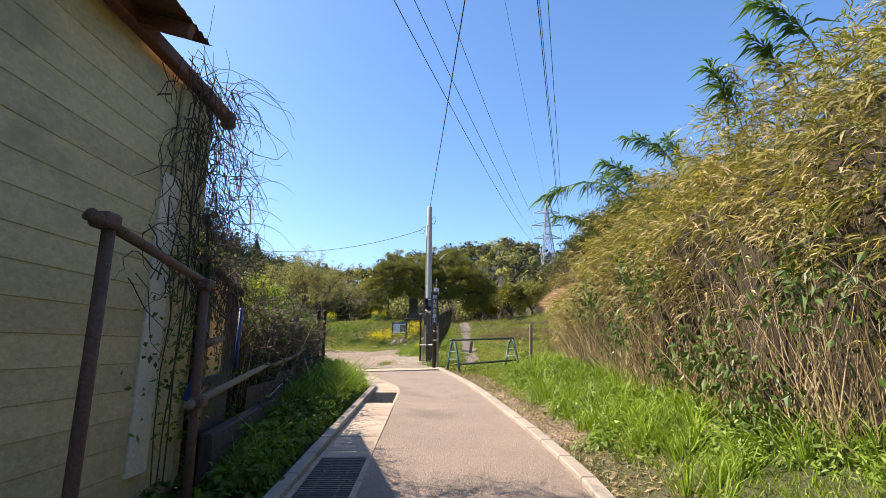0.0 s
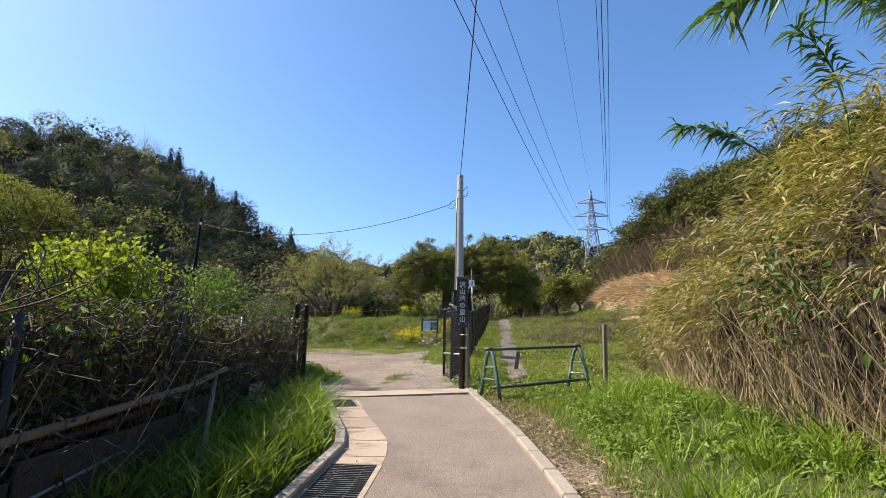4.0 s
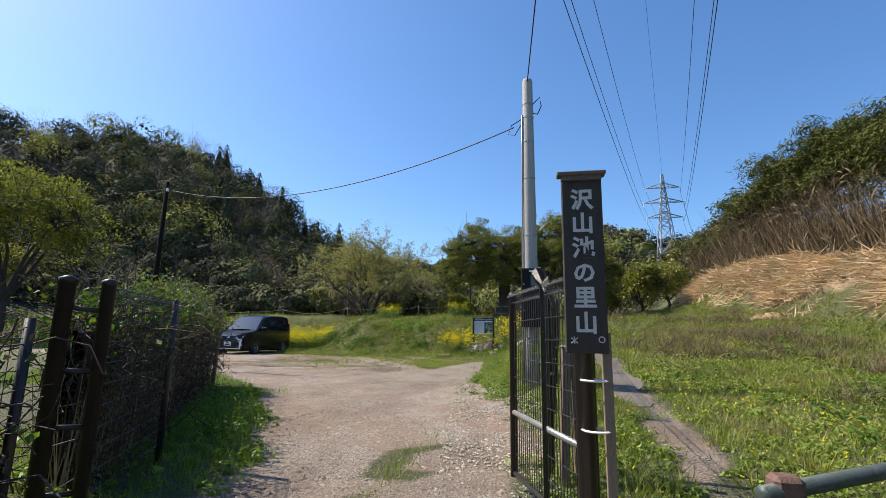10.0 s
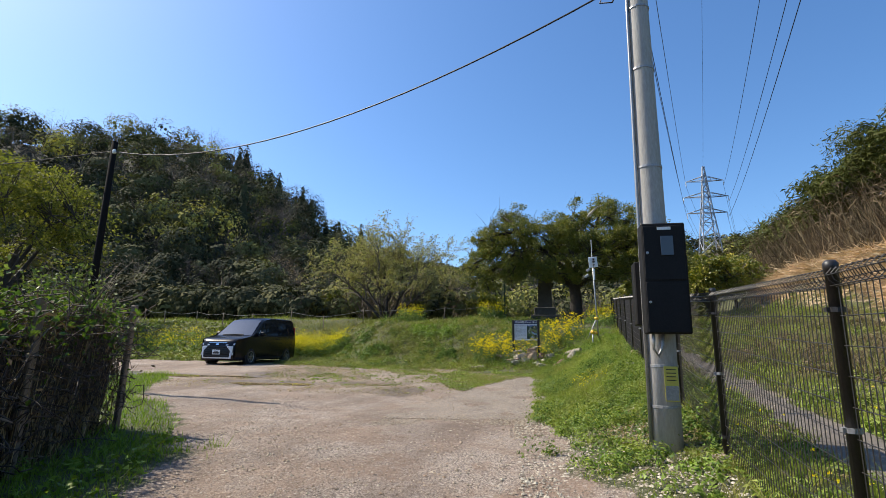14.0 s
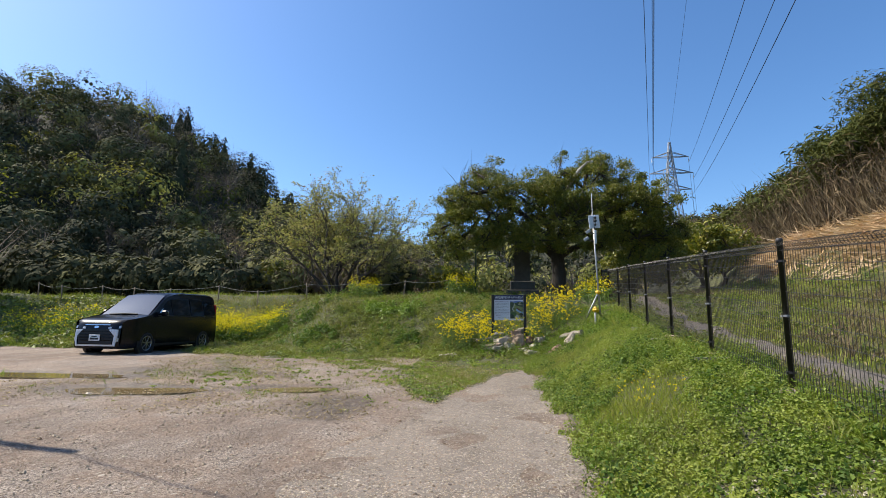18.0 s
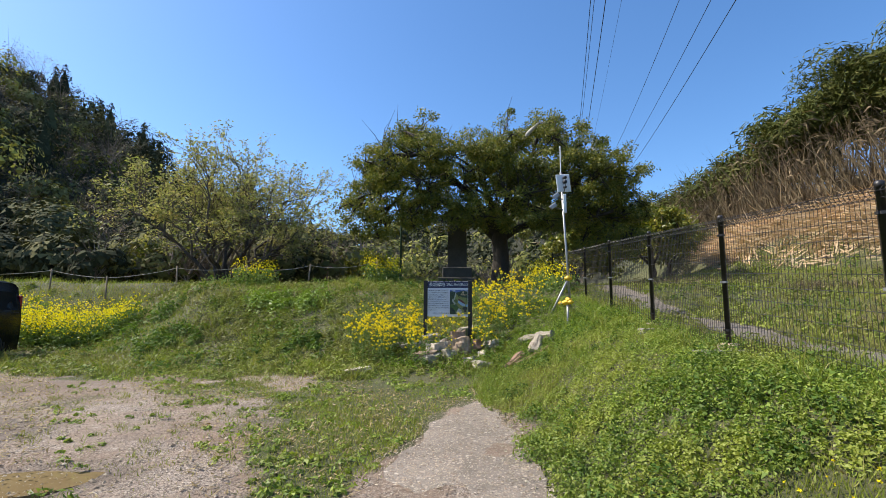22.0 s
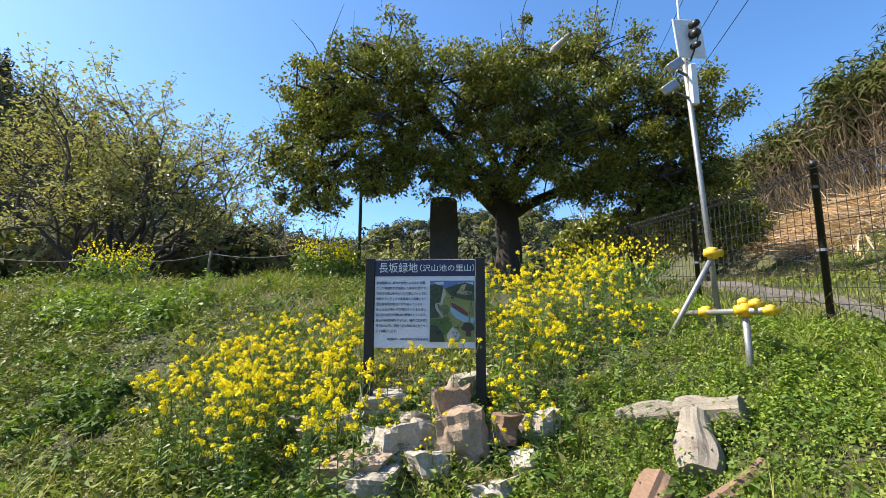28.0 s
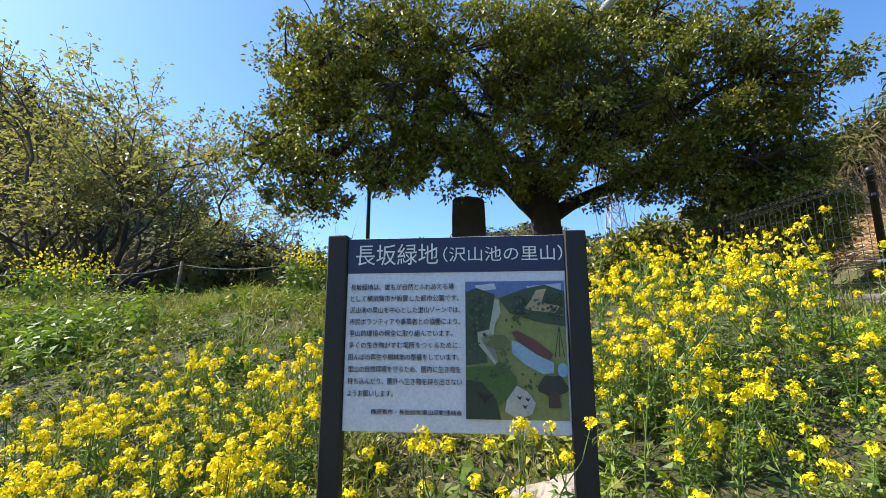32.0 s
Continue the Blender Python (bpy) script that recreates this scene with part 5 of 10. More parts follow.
def woods(name, label, xs, ys, sizes, mat_kind, lobes, per, leaf, rng, lift=0.5):
    """Domed crowns of rounded lobes covered with scales of foliage; kind 3 stands up like a conifer, kinds 1 and 5 are bare."""
    zs = ground(xs, ys)
    o8 = np.array([[1, 0, 0], [0, 1, 0], [-1, 0, 0], [0, -1, 0], [0, 0, 1], [0, 0, -1]], float)
    f8 = np.array([[0, 1, 4], [1, 2, 4], [2, 3, 4], [3, 0, 4], [1, 0, 5], [2, 1, 5], [3, 2, 5], [0, 3, 5]])
    for kind in range(len(label)):
        m = mat_kind == kind
        if not m.any():
            continue
        bare_ = kind in (1, 5)
        R_ = sizes[m] * 0.68
        n = len(R_)
        foot = np.stack([xs[m], ys[m], zs[m]], 1)
        tone = rng.uniform(0, 1, n)
        b, tint = Bulk(), []
        if kind == 3:
            H_ = R_ * rng.uniform(1.9, 2.5, n)
            k = np.repeat(np.arange(n), lobes * per)
            u = rng.uniform(0.05, 1, len(k)) ** 1.25
            a = rng.uniform(0, 2 * math.pi, len(k))
            tier = 0.75 + 0.25 * np.cos(u * 2 * math.pi * 6 + a * 2)
            rad = R_[k] * 0.85 * (1 - u) ** 0.65 * tier * rng.uniform(0.75, 1.1, len(k))
            d = np.stack([np.cos(a), np.sin(a), np.full(len(k), 0.35)], 1)
            pos = foot[k] + np.stack([np.cos(a) * rad, np.sin(a) * rad, u * H_[k]], 1)
            lf = leaf * rng.uniform(0.5, 1.1, len(k))
            b.put(*scales(pos, d, lf * 1.2, lf * 0.8, rng, 0.45))
            tint.append(np.repeat(tone[k], 3))
            # solid cores added out of sight inside the conifers
            b.put((foot[:, None] + o8[None] * np.stack([R_ * 0.34, R_ * 0.34, H_ * 0.45], 1)[:, None] + np.stack([R_ * 0, R_ * 0, H_ * 0.45], 1)[:, None]).reshape(-1, 3), None, (np.arange(n)[:, None, None] * 6 + f8[None]).reshape(-1, 3))
            tint.append(np.repeat(tone, 6))
        else:
            c = foot + np.array([0, 0, 1.0]) * (R_ * lift * 1.5)[:, None]
            k = np.repeat(np.arange(n), lobes)
            d = ball_points(len(k), rng)
            d[:, 2] = np.abs(d[:, 2]) * 1.2 - 0.22
            cc = c[k] + d * (R_[k] * 0.64)[:, None] * np.array([1, 1, 0.85])
            rr = R_[k] * rng.uniform(0.3, 0.5, len(k))
            q = np.repeat(np.arange(len(cc)), per if not bare_ else int(per * 0.7))
            e = unit(ball_points(len(q), rng) + unit(d)[q] * 0.75)
            pos = cc[q] + e * (rr[q] * rng.uniform(0.5 if bare_ else 0.82, 1.1, len(q)))[:, None]
            lf = leaf * rng.uniform(0.5, 1.3, len(q)) * (0.7 if bare_ else 1.0)
            b.put(*scales(pos, e * 0.85 + unit(d)[q] * 0.35 + np.array([0, 0, 0.1]), lf * 1.2, lf * rng.uniform(0.6, 1.1, len(q)) * (0.4 if bare_ else 1.0), rng, 0.9 if bare_ else 0.16))
            tint.append(np.repeat(tone[k[q]], 3))
            if not bare_ and lobes > 8:
                # solid cores added inside the lobes to block light and view through them
                b.put((cc[:, None] + o8[None] * (rr * 0.2)[:, None, None]).reshape(-1, 3), None, (np.arange(len(cc))[:, None, None] * 6 + f8[None]).reshape(-1, 3))
                tint.append(np.repeat(tone[k], 6))
        me = b.mesh(name, M_wood_far[kind])
        me.attributes.new("tint", "FLOAT", "POINT").data.foreach_set("value", np.concatenate(tint).astype(np.float32))
        tagged(new(name, me), label[kind], "woodland", kind="stuff")
        if bare_:
            # grey limbs fan out through the leafless crowns
            k2 = np.repeat(np.arange(n), 22)
            dd = ball_points(len(k2), rng)
            dd[:, 2] = np.abs(dd[:, 2]) + 0.7
            a0 = foot[k2] + np.array([0, 0, 1]) * (R_[k2] * rng.uniform(0.1, 0.9, len(k2)))[:, None]
            wv = np.array([1.0, 0, 0]) * (0.035 * leaf / 0.4 + 0.01)
            v = np.stack([a0 - wv, a0 + wv, a0 + unit(dd) * (R_[k2] * rng.uniform(0.7, 1.35, len(k2)))[:, None]], 1).reshape(-1, 3)
            tagged(new("bare_limbs", Bulk().put(v, None, np.arange(len(v)).reshape(-1, 3)).mesh("bare_limbs", M_twig)), "grey bare limbs in the leafless woods", "branches", kind="stuff")


rng = np.random.default_rng(3)
n_ = 3400
az = np.radians(rng.uniform(10, 67, n_))
r = np.sqrt(rng.uniform(48 ** 2, 112 ** 2, n_))
xs, ys = -1 - np.sin(az) * r, 15 + np.cos(az) * r
size_ = rng.uniform(2.4, 6.6, n_)
ok = spaced(xs, ys, size_, 0.36)
xs, ys, az, r, size_ = xs[ok], ys[ok], az[ok], r[ok], size_[ok]
n_ = len(xs)
ad, u = np.degrees(az), rng.random(n_)
right_side = ad < 40
high = r > 78
low = r < 62
share = np.where(low[:, None], [0.5, 0.1, 0.03, 0.07, 0.15, 0.15], np.where(right_side[:, None], [0.4, 0.1, 0.04, 0.24, 0.14, 0.08], np.where(high[:, None], [0.08, 0.46, 0.26, 0.0, 0.14, 0.06], [0.22, 0.2, 0.2, 0.0, 0.28, 0.1])))
kind = (u[:, None] > np.cumsum(share, 1)).sum(1).clip(0, 5)
woods("hillside_woods", ["dark evergreen woods on the steep hill", "leafless grey-brown woods on the steep hill", "young yellow-green crowns on the steep hill", "dark pointed conifers on the steep hill", "olive evergreen crowns on the steep hill", "leafless russet woods on the steep hill"], xs, ys, size_, kind, 11, 50, 0.31, rng, 0.55)
# undergrowth between the crowns and along the hill foot
n_ = 1500
az = np.radians(rng.uniform(10, 67, n_))
r = np.sqrt(rng.uniform(50 ** 2, 116 ** 2, n_))
xs, ys = -1 - np.sin(az) * r, 15 + np.cos(az) * r
xs[:420], ys[:420] = rng.uniform(-46, -9, 420), rng.uniform(46.5, 56, 420)
kind = np.where(rng.random(n_) < 0.6, 0, np.where(rng.random(n_) < 0.5, 5, 4))
kind[:420] = np.where(rng.random(420) < np.where(xs[:420] < -20, 0.85, 0.3), 0, np.where(rng.random(420) < 0.5, 4, 5))
woods("undergrowth", ["dark evergreen undergrowth on the hill", "", "", "", "olive undergrowth on the hill", "leafless russet undergrowth on the hill"], xs, ys, rng.uniform(1.5, 3.0, n_), kind, 5, 24, 0.3, rng, 0.4)
n_ = 900
az = np.radians(rng.uniform(-40, 24, n_))
r = np.sqrt(rng.uniform(95 ** 2, 285 ** 2, n_))
xs, ys = -1 - np.sin(az) * r, 15 + np.cos(az) * r
kind = np.where(rng.random(n_) < 0.5, 0, np.where(rng.random(n_) < 0.3, 1, 2))
woods("far_woods", ["far green woods on the hills", "far leafless woods on the hills", "far young-green woods on the hills"], xs, ys, rng.uniform(5, 9, n_), kind, 5, 16, 1.25, rng)
# low scrub beyond the bank, foot of the hills
n_ = 420
xs, ys = rng.uniform(-60, 24, n_), rng.uniform(58, 100, n_)
ok = np.hypot(xs + 6, (ys - 46) * 1.2) > 12
xs, ys = xs[ok], ys[ok]
kind = np.where(rng.random(len(xs)) < 0.4, 0, np.where(rng.random(len(xs)) < 0.5, 1, 2))
woods("scrub", ["green scrub along the valley foot", "bare brown scrub along the valley foot", "yellow-green scrub along the valley foot"], xs, ys, rng.uniform(2.5, 4.6, len(xs)), kind, 6, 30, 0.34, rng)

# ---- right hillside of bamboo and dry reeds ----
def stalks(x, y, z0, h, r, rng, lean=0.15):
    n = len(x)
    a = np.stack([x, y, z0], 1)
    d = np.stack([rng.normal(size=n) * lean, rng.normal(size=n) * lean, np.ones(n)], 1)
    b = a + d * h[:, None]
    side = unit(np.cross(d, rng.normal(size=(n, 3)))) * r[:, None]
    side2 = unit(np.cross(d, side)) * r[:, None]
    v = np.stack([a + side, a - side * 0.5 + side2 * 0.87, a - side * 0.5 - side2 * 0.87, b], 1).reshape(-1, 3)
    k = np.arange(n)[:, None] * 4
    t = np.concatenate([k + np.array([[0, 1, 3]]), k + np.array([[1, 2, 3]]), k + np.array([[2, 0, 3]])])
    return v, None, t


rng = np.random.default_rng(11)
n_ = 820
yy = rng.uniform(16, 66, n_)
off = rng.uniform(4.8, 10, n_)
xx = straw_foot(yy) + off
zz = ground(xx, yy)
hh = rng.uniform(3.9, 5.9, n_) * np.interp(yy, [16, 32, 40, 46, 52, 72], [1.3, 1.36, 1.42, 1.28, 0.9, 0.72])
dry = Bulk()
ns = 9000
yS = rng.uniform(18, 70, ns)
xS = straw_foot(yS) + 4.2 + np.abs(rng.normal(size=ns)) * 2.0
zS = ground(xS, yS)
dry.put(*stalks(xS, yS, zS - 0.1, rng.uniform(1.2, 4.6, ns), rng.uniform(0.015, 0.035, ns), rng, 0.3))
c = np.stack([xS, yS, zS], 1)[:6000] + np.array([0, 0, 1]) * rng.uniform(0.5, 4.2, 6000)[:, None] + rng.normal(size=(6000, 3)) * 0.3
dry.put(*leaves(c, rng.normal(size=(6000, 3)) + np.array([0, 0, 0.6]), 0.7, 0.09, rng, 0.1, 0.3))
M_reed = leafy("brown_reeds", [(0.1, 0.075, 0.05), (0.16, 0.12, 0.08), (0.25, 0.195, 0.13), (0.07, 0.05, 0.036)], 0.8, 0.08, 0.1)
tagged(new("dry_reeds", dry.mesh("dry_reeds", M_reed)), "dry brown reeds and culms on the slope", "reeds", kind="stuff")
hill_b = Bulk()
cc = np.stack([xx, yy, zz + hh * 0.8], 1)
cc = np.vstack([cc, cc + rng.normal(size=cc.shape) * np.array([0.7, 0.7, 0.5]) - np.array([0, 0, 0.5])])
near_ = cc[:, 1] < 46
q = np.concatenate([np.repeat(np.nonzero(near_)[0], 170), np.repeat(np.nonzero(~near_)[0], 80)])
rr = rng.uniform(0.5, 1.35, len(cc))
d = ball_points(len(q), rng)
d[:, 2] = np.where(d[:, 2] < -0.3, -d[:, 2], d[:, 2])
big_ = np.where(near_[q], 1.0, 1.5)
hill_b.put(*scales(cc[q] + d * (rr[q] * rng.uniform(0.55, 1.12, len(q)))[:, None] * np.array([1, 1, 0.85]), d + np.array([0, 0, 0.3]), big_ * rng.uniform(0.15, 0.34, len(q)), big_ * rng.uniform(0.05, 0.1, len(q)), rng, 0.5))
M_hillb = leafy("olive_bamboo_thicket", [(0.055, 0.07, 0.018), (0.085, 0.1, 0.024), (0.12, 0.13, 0.034), (0.04, 0.055, 0.013), (0.16, 0.15, 0.05)], 0.7, 0.12, 0.12)
tagged(new("bamboo_thicket", hill_b.mesh("bamboo_thicket", M_hillb)), "dense olive-green bamboo thicket on the slope", "bamboo", kind="stuff")
# cut straw lying on the slope
st = Bulk()
n_ = 15000
yy = rng.uniform(25.5, 49, n_)
xx = straw_foot(yy) + rng.uniform(1.5, 4.6, n_) - 0.6 * lumps(straw_foot(yy) + 1.2, yy, 0.9)
c = np.stack([xx, yy, ground(xx, yy) + rng.uniform(0.0, 0.2, n_) * (1 + lumps(xx, yy, 1.9)).clip(0.1, 3)], 1)
st.put(*leaves(c, np.stack([rng.normal(size=n_) * 1.0 - 0.4, rng.normal(size=n_), rng.normal(size=n_) * 0.3 - 0.12], 1), rng.uniform(0.4, 1.3, n_), 0.04, rng, 0.02))
M_strawl = leafy("pale_cut_straw", [(0.45, 0.31, 0.2), (0.57, 0.42, 0.28), (0.68, 0.53, 0.38), (0.28, 0.18, 0.11)], 0.8, 0.1, 0.2)
tagged(new("cut_straw", st.mesh("cut_straw", M_strawl)), "pale cut straw strewn over the slope", "straw", kind="stuff")

# ---- single trees ----
def broad_tree(name, label, base, height_, r_trunk, crown_c, crown_r, n_clumps, per, leaf, mat, rng, squash=0.7, forks=4, bare_top=0):
    ob = thing(name, label, "tree")
    base = np.array(base, float)
    crown_c, crown_r = np.array(crown_c, float), np.array(crown_r, float)
    s = Shape()
    fork = base + (crown_c - base) * np.array([0.5, 0.5, 0.32]) + np.array([0, 0, 0.2])
    s.tube([base - [0, 0, 0.3], base + [0.02, 0, 0.25], (base + fork) / 2 + [0.1, 0.05, 0], fork], [r_trunk * 1.5, r_trunk * 1.1, r_trunk * 0.95, r_trunk * 0.85], 12, False)
    part("trunk", s, M_bark, ob, "", True)
    d = ball_points(n_clumps, rng)
    d[:, 2] = np.where(d[:, 2] < -0.45, -d[:, 2], d[:, 2])
    centres = crown_c + d * crown_r * rng.uniform(0.45, 0.95, n_clumps)[:, None]
    # limbs reach into the clumps
    twigs = Shape()
    mains = []
    for k in range(forks):
        a = 2 * math.pi * (k + rng.uniform(-0.2, 0.2)) / forks
        end = crown_c + np.array([math.cos(a), math.sin(a), rng.uniform(0.0, 0.6)]) * crown_r * 0.6
        mid = fork + (end - fork) * 0.5 + np.array([0, 0, 0.1 * crown_r[2]]) + rng.normal(size=3) * 0.25
        pts = np.array([fork - [0, 0, 0.1], fork + (mid - fork) * 0.5 + rng.normal(size=3) * 0.12, mid, mid + (end - mid) * 0.5 + rng.normal(size=3) * 0.15, end])
        part("limb", Shape().tube(pts, r_trunk * np.array([0.6, 0.5, 0.4, 0.28, 0.14]), 8, False), M_bark, ob, "", True)
        mains.append(pts)
    mp = np.vstack([m[1:] for m in mains])
    for c in centres:
        j = np.argmin(np.linalg.norm(mp - c, axis=1) + rng.uniform(0, 0.6, len(mp)))
        m = (mp[j] + c) / 2 + rng.normal(size=3) * 0.15
        twigs.tube([mp[j], m, c, c + (c - m) * 0.6], [0.045, 0.03, 0.015, 0.004], 5, False)
    tagged(part("branch_tangle", twigs, M_bark, ob, "", True), kind="stuff")
    b = Bulk()
    rad = rng.uniform(0.55, 1.05, n_clumps) * crown_r.mean() * 0.26
    b.put(*crown_clumps(centres, rad, per, leaf, rng, squash, 0.08, 0.3))
    part("crown", b.mesh("crown", mat), mat, ob)
    if bare_top:
        tw = Shape()
        for k in range(bare_top):
            a = centres[rng.integers(n_clumps)]
            if a[2] < crown_c[2]:
                continue
            e = a + np.array([rng.normal() * 0.5, rng.normal() * 0.5, rng.uniform(0.7, 1.5)])
            tw.tube([a, (a + e) / 2 + rng.normal(size=3) * 0.1, e], [0.02, 0.012, 0.004], 4, False)
        tagged(part("twig_tangle", tw, M_twig, ob), kind="stuff")
    return ob


rng = np.random.default_rng(21)


def great_tree(base, lobes, rng):
    """A wide evergreen: a low forked trunk, a limb into each lobe, and clumps of small leaves over the lobes."""
    ob = thing("evergreen_tree", "broad dark evergreen tree behind the stone monument", "tree")
    base = np.array(base, float)
    fork = base + [-0.05, 0, 1.85]
    part("trunk", Shape().tube([base - [0, 0, 0.3], base + [0, 0, 0.2], base + [0.05, 0, 1.0], fork + [0, 0, 0.1]], [0.52, 0.36, 0.31, 0.3], 14, False), M_bark, ob, "", True)
    twigs, b = Shape(), Bulk()
    grown = []
    for c, r, n in lobes:
        c, r = np.array(c, float), np.array(r, float)
        if n > 30:
            # a main limb rises from the fork and bends outwards
            flat = (c - fork) * [1, 1, 0]
            pts = np.array([fork - [0, 0, 0.15], fork + flat * 0.14 + [0, 0, (c[2] - fork[2]) * 0.3], fork + flat * 0.42 + [0, 0, (c[2] - fork[2]) * 0.62], fork + flat * 0.75 + [0, 0, (c[2] - fork[2]) * 0.86], c])
            pts[1:4] += rng.normal(size=(3, 3)) * 0.13
            grown.append(pts[1:])
            girth = [0.2, 0.15, 0.11, 0.075, 0.04]
        else:
            # a side limb leaves the nearest main limb
            old = np.vstack(grown)
            a = old[np.argmin(np.linalg.norm(old - c, axis=1) + 0.3 * np.abs(old[:, 2] - c[2] - 0.5))]
            pts = np.array([a, a + (c - a) * 0.3 + [0, 0, 0.12], a + (c - a) * 0.55 + [0, 0, 0.15], a + (c - a) * 0.8 + [0, 0, 0.08], c])
            pts[1:4] += rng.normal(size=(3, 3)) * 0.06
            girth = [0.07, 0.06, 0.05, 0.035, 0.025]
        part("limb", Shape().tube(pts, girth, 9, False), M_bark, ob, "", True)
        subs = []
        for k in range(7):
            d = unit(rng.normal(size=3) + [0, 0, 0.25])
            e = c + d * r * 0.72
            m_ = pts[rng.integers(2, 5)]
            sub = np.array([m_, (m_ + e) / 2 + rng.normal(size=3) * 0.12, e])
            twigs.tube(sub, [0.06, 0.04, 0.018], 6, False)
            subs += [sub[1], sub[2]]
        subs = np.array(subs)
        n = int(n * 1.9)
        d = ball_points(n, rng)
        cc = c + d * r * rng.uniform(0.45, 1.16, n)[:, None]
        for q in cc:
            a = subs[np.argmin(np.linalg.norm(subs - q, axis=1))]
            twigs.tube([a, (a + q) / 2 + rng.normal(size=3) * 0.08, q], [0.02, 0.012, 0.005], 4, False)
        rad = rng.uniform(0.15, 0.42, n)
        b.put(*crown_clumps(cc, rad, 150, 0.08, rng, 0.72, 0.1, 0.2))
        if c[2] > 7.5 or c[0] < -3:
            for k in range(14):
                a = cc[rng.integers(n)]
                if a[2] > c[2] + r[2] * 0.3:
                    e = a + np.array([rng.normal() * 0.4, rng.normal() * 0.4, rng.uniform(0.6, 1.2)])
                    twigs.tube([a, (a + e) / 2 + rng.normal(size=3) * 0.08, e], [0.014, 0.009, 0.003], 4, False)
    tagged(part("branch_tangle", twigs, M_bark, ob, "", True), kind="stuff")
    part("limb", Shape().tube([(-0.75, 41.2, 7.4), (-0.5, 40.5, 8.2), (-0.15, 40.3, 8.7), (0.2, 40.3, 9.05), (0.45, 40.4, 9.15)], [0.1, 0.09, 0.075, 0.05, 0.02], 9, False), M_log0, ob, "pale sunlit bare limb", True)
    tagged(part("crown", b.mesh("crown", M_ever), M_ever, ob), kind="stuff")
    return ob


LOBES = [((-4.4, 41.0, 6.9), (2.0, 1.9, 1.35), 54), ((-4.0, 40.6, 8.0), (1.5, 1.4, 1.15), 40), ((-2.0, 41.2, 7.3), (1.8, 1.8, 1.45), 46), ((0.2, 41.6, 8.3), (2.2, 2.1, 1.5), 66), ((1.8, 42.0, 7.4), (2.3, 2.3, 1.6), 66), ((3.1, 42.2, 6.6), (1.5, 1.6, 1.2), 34),
         ((-0.3, 40.2, 6.9), (1.9, 1.3, 1.0), 34), ((-6.1, 40.8, 6.1), (0.95, 1.0, 0.75), 15), ((-5.4, 40.6, 7.5), (0.9, 0.9, 0.8), 13), ((-1.9, 40.4, 7.7), (1.1, 0.9, 0.8), 14), ((2.3, 41.0, 5.9), (1.4, 1.2, 0.8), 18),
         ((-5.5, 40.6, 5.35), (0.85, 0.8, 0.45), 9), ((-4.2, 40.5, 5.7), (0.7, 0.7, 0.4), 6), ((3.2, 41.2, 5.5), (1.0, 1.0, 0.6), 13), ((3.9, 42.0, 6.2), (0.9, 0.9, 0.7), 12), ((0.7, 41.6, 9.4), (0.9, 0.8, 0.6), 12),
         ((-4.2, 41.0, 8.95), (0.75, 0.7, 0.5), 8), ((-1.0, 40.6, 8.3), (0.9, 0.8, 0.7), 11), ((-2.6, 40.7, 5.7), (0.9, 0.7, 0.4), 6), ((0.9, 41.4, 5.6), (1.0, 0.8, 0.5), 8), ((2.4, 41.4, 4.95), (0.9, 0.8, 0.55), 10),
         ((2.6, 40.2, 7.2), (1.2, 1.2, 0.95), 27), ((-5.2, 39.9, 7.3), (0.85, 0.85, 0.75), 15), ((-1.9, 40.7, 5.85), (1.1, 0.8, 0.55), 11), ((-0.2, 40.7, 5.75), (1.2, 0.8, 0.6), 13), ((-3.3, 40.6, 6.1), (0.9, 0.8, 0.5), 8), ((3.3, 41.0, 5.0), (0.9, 0.8, 0.5), 10)]
great_tree((-0.95, 42.4, height(-0.95, 42.4)), LOBES, rng)


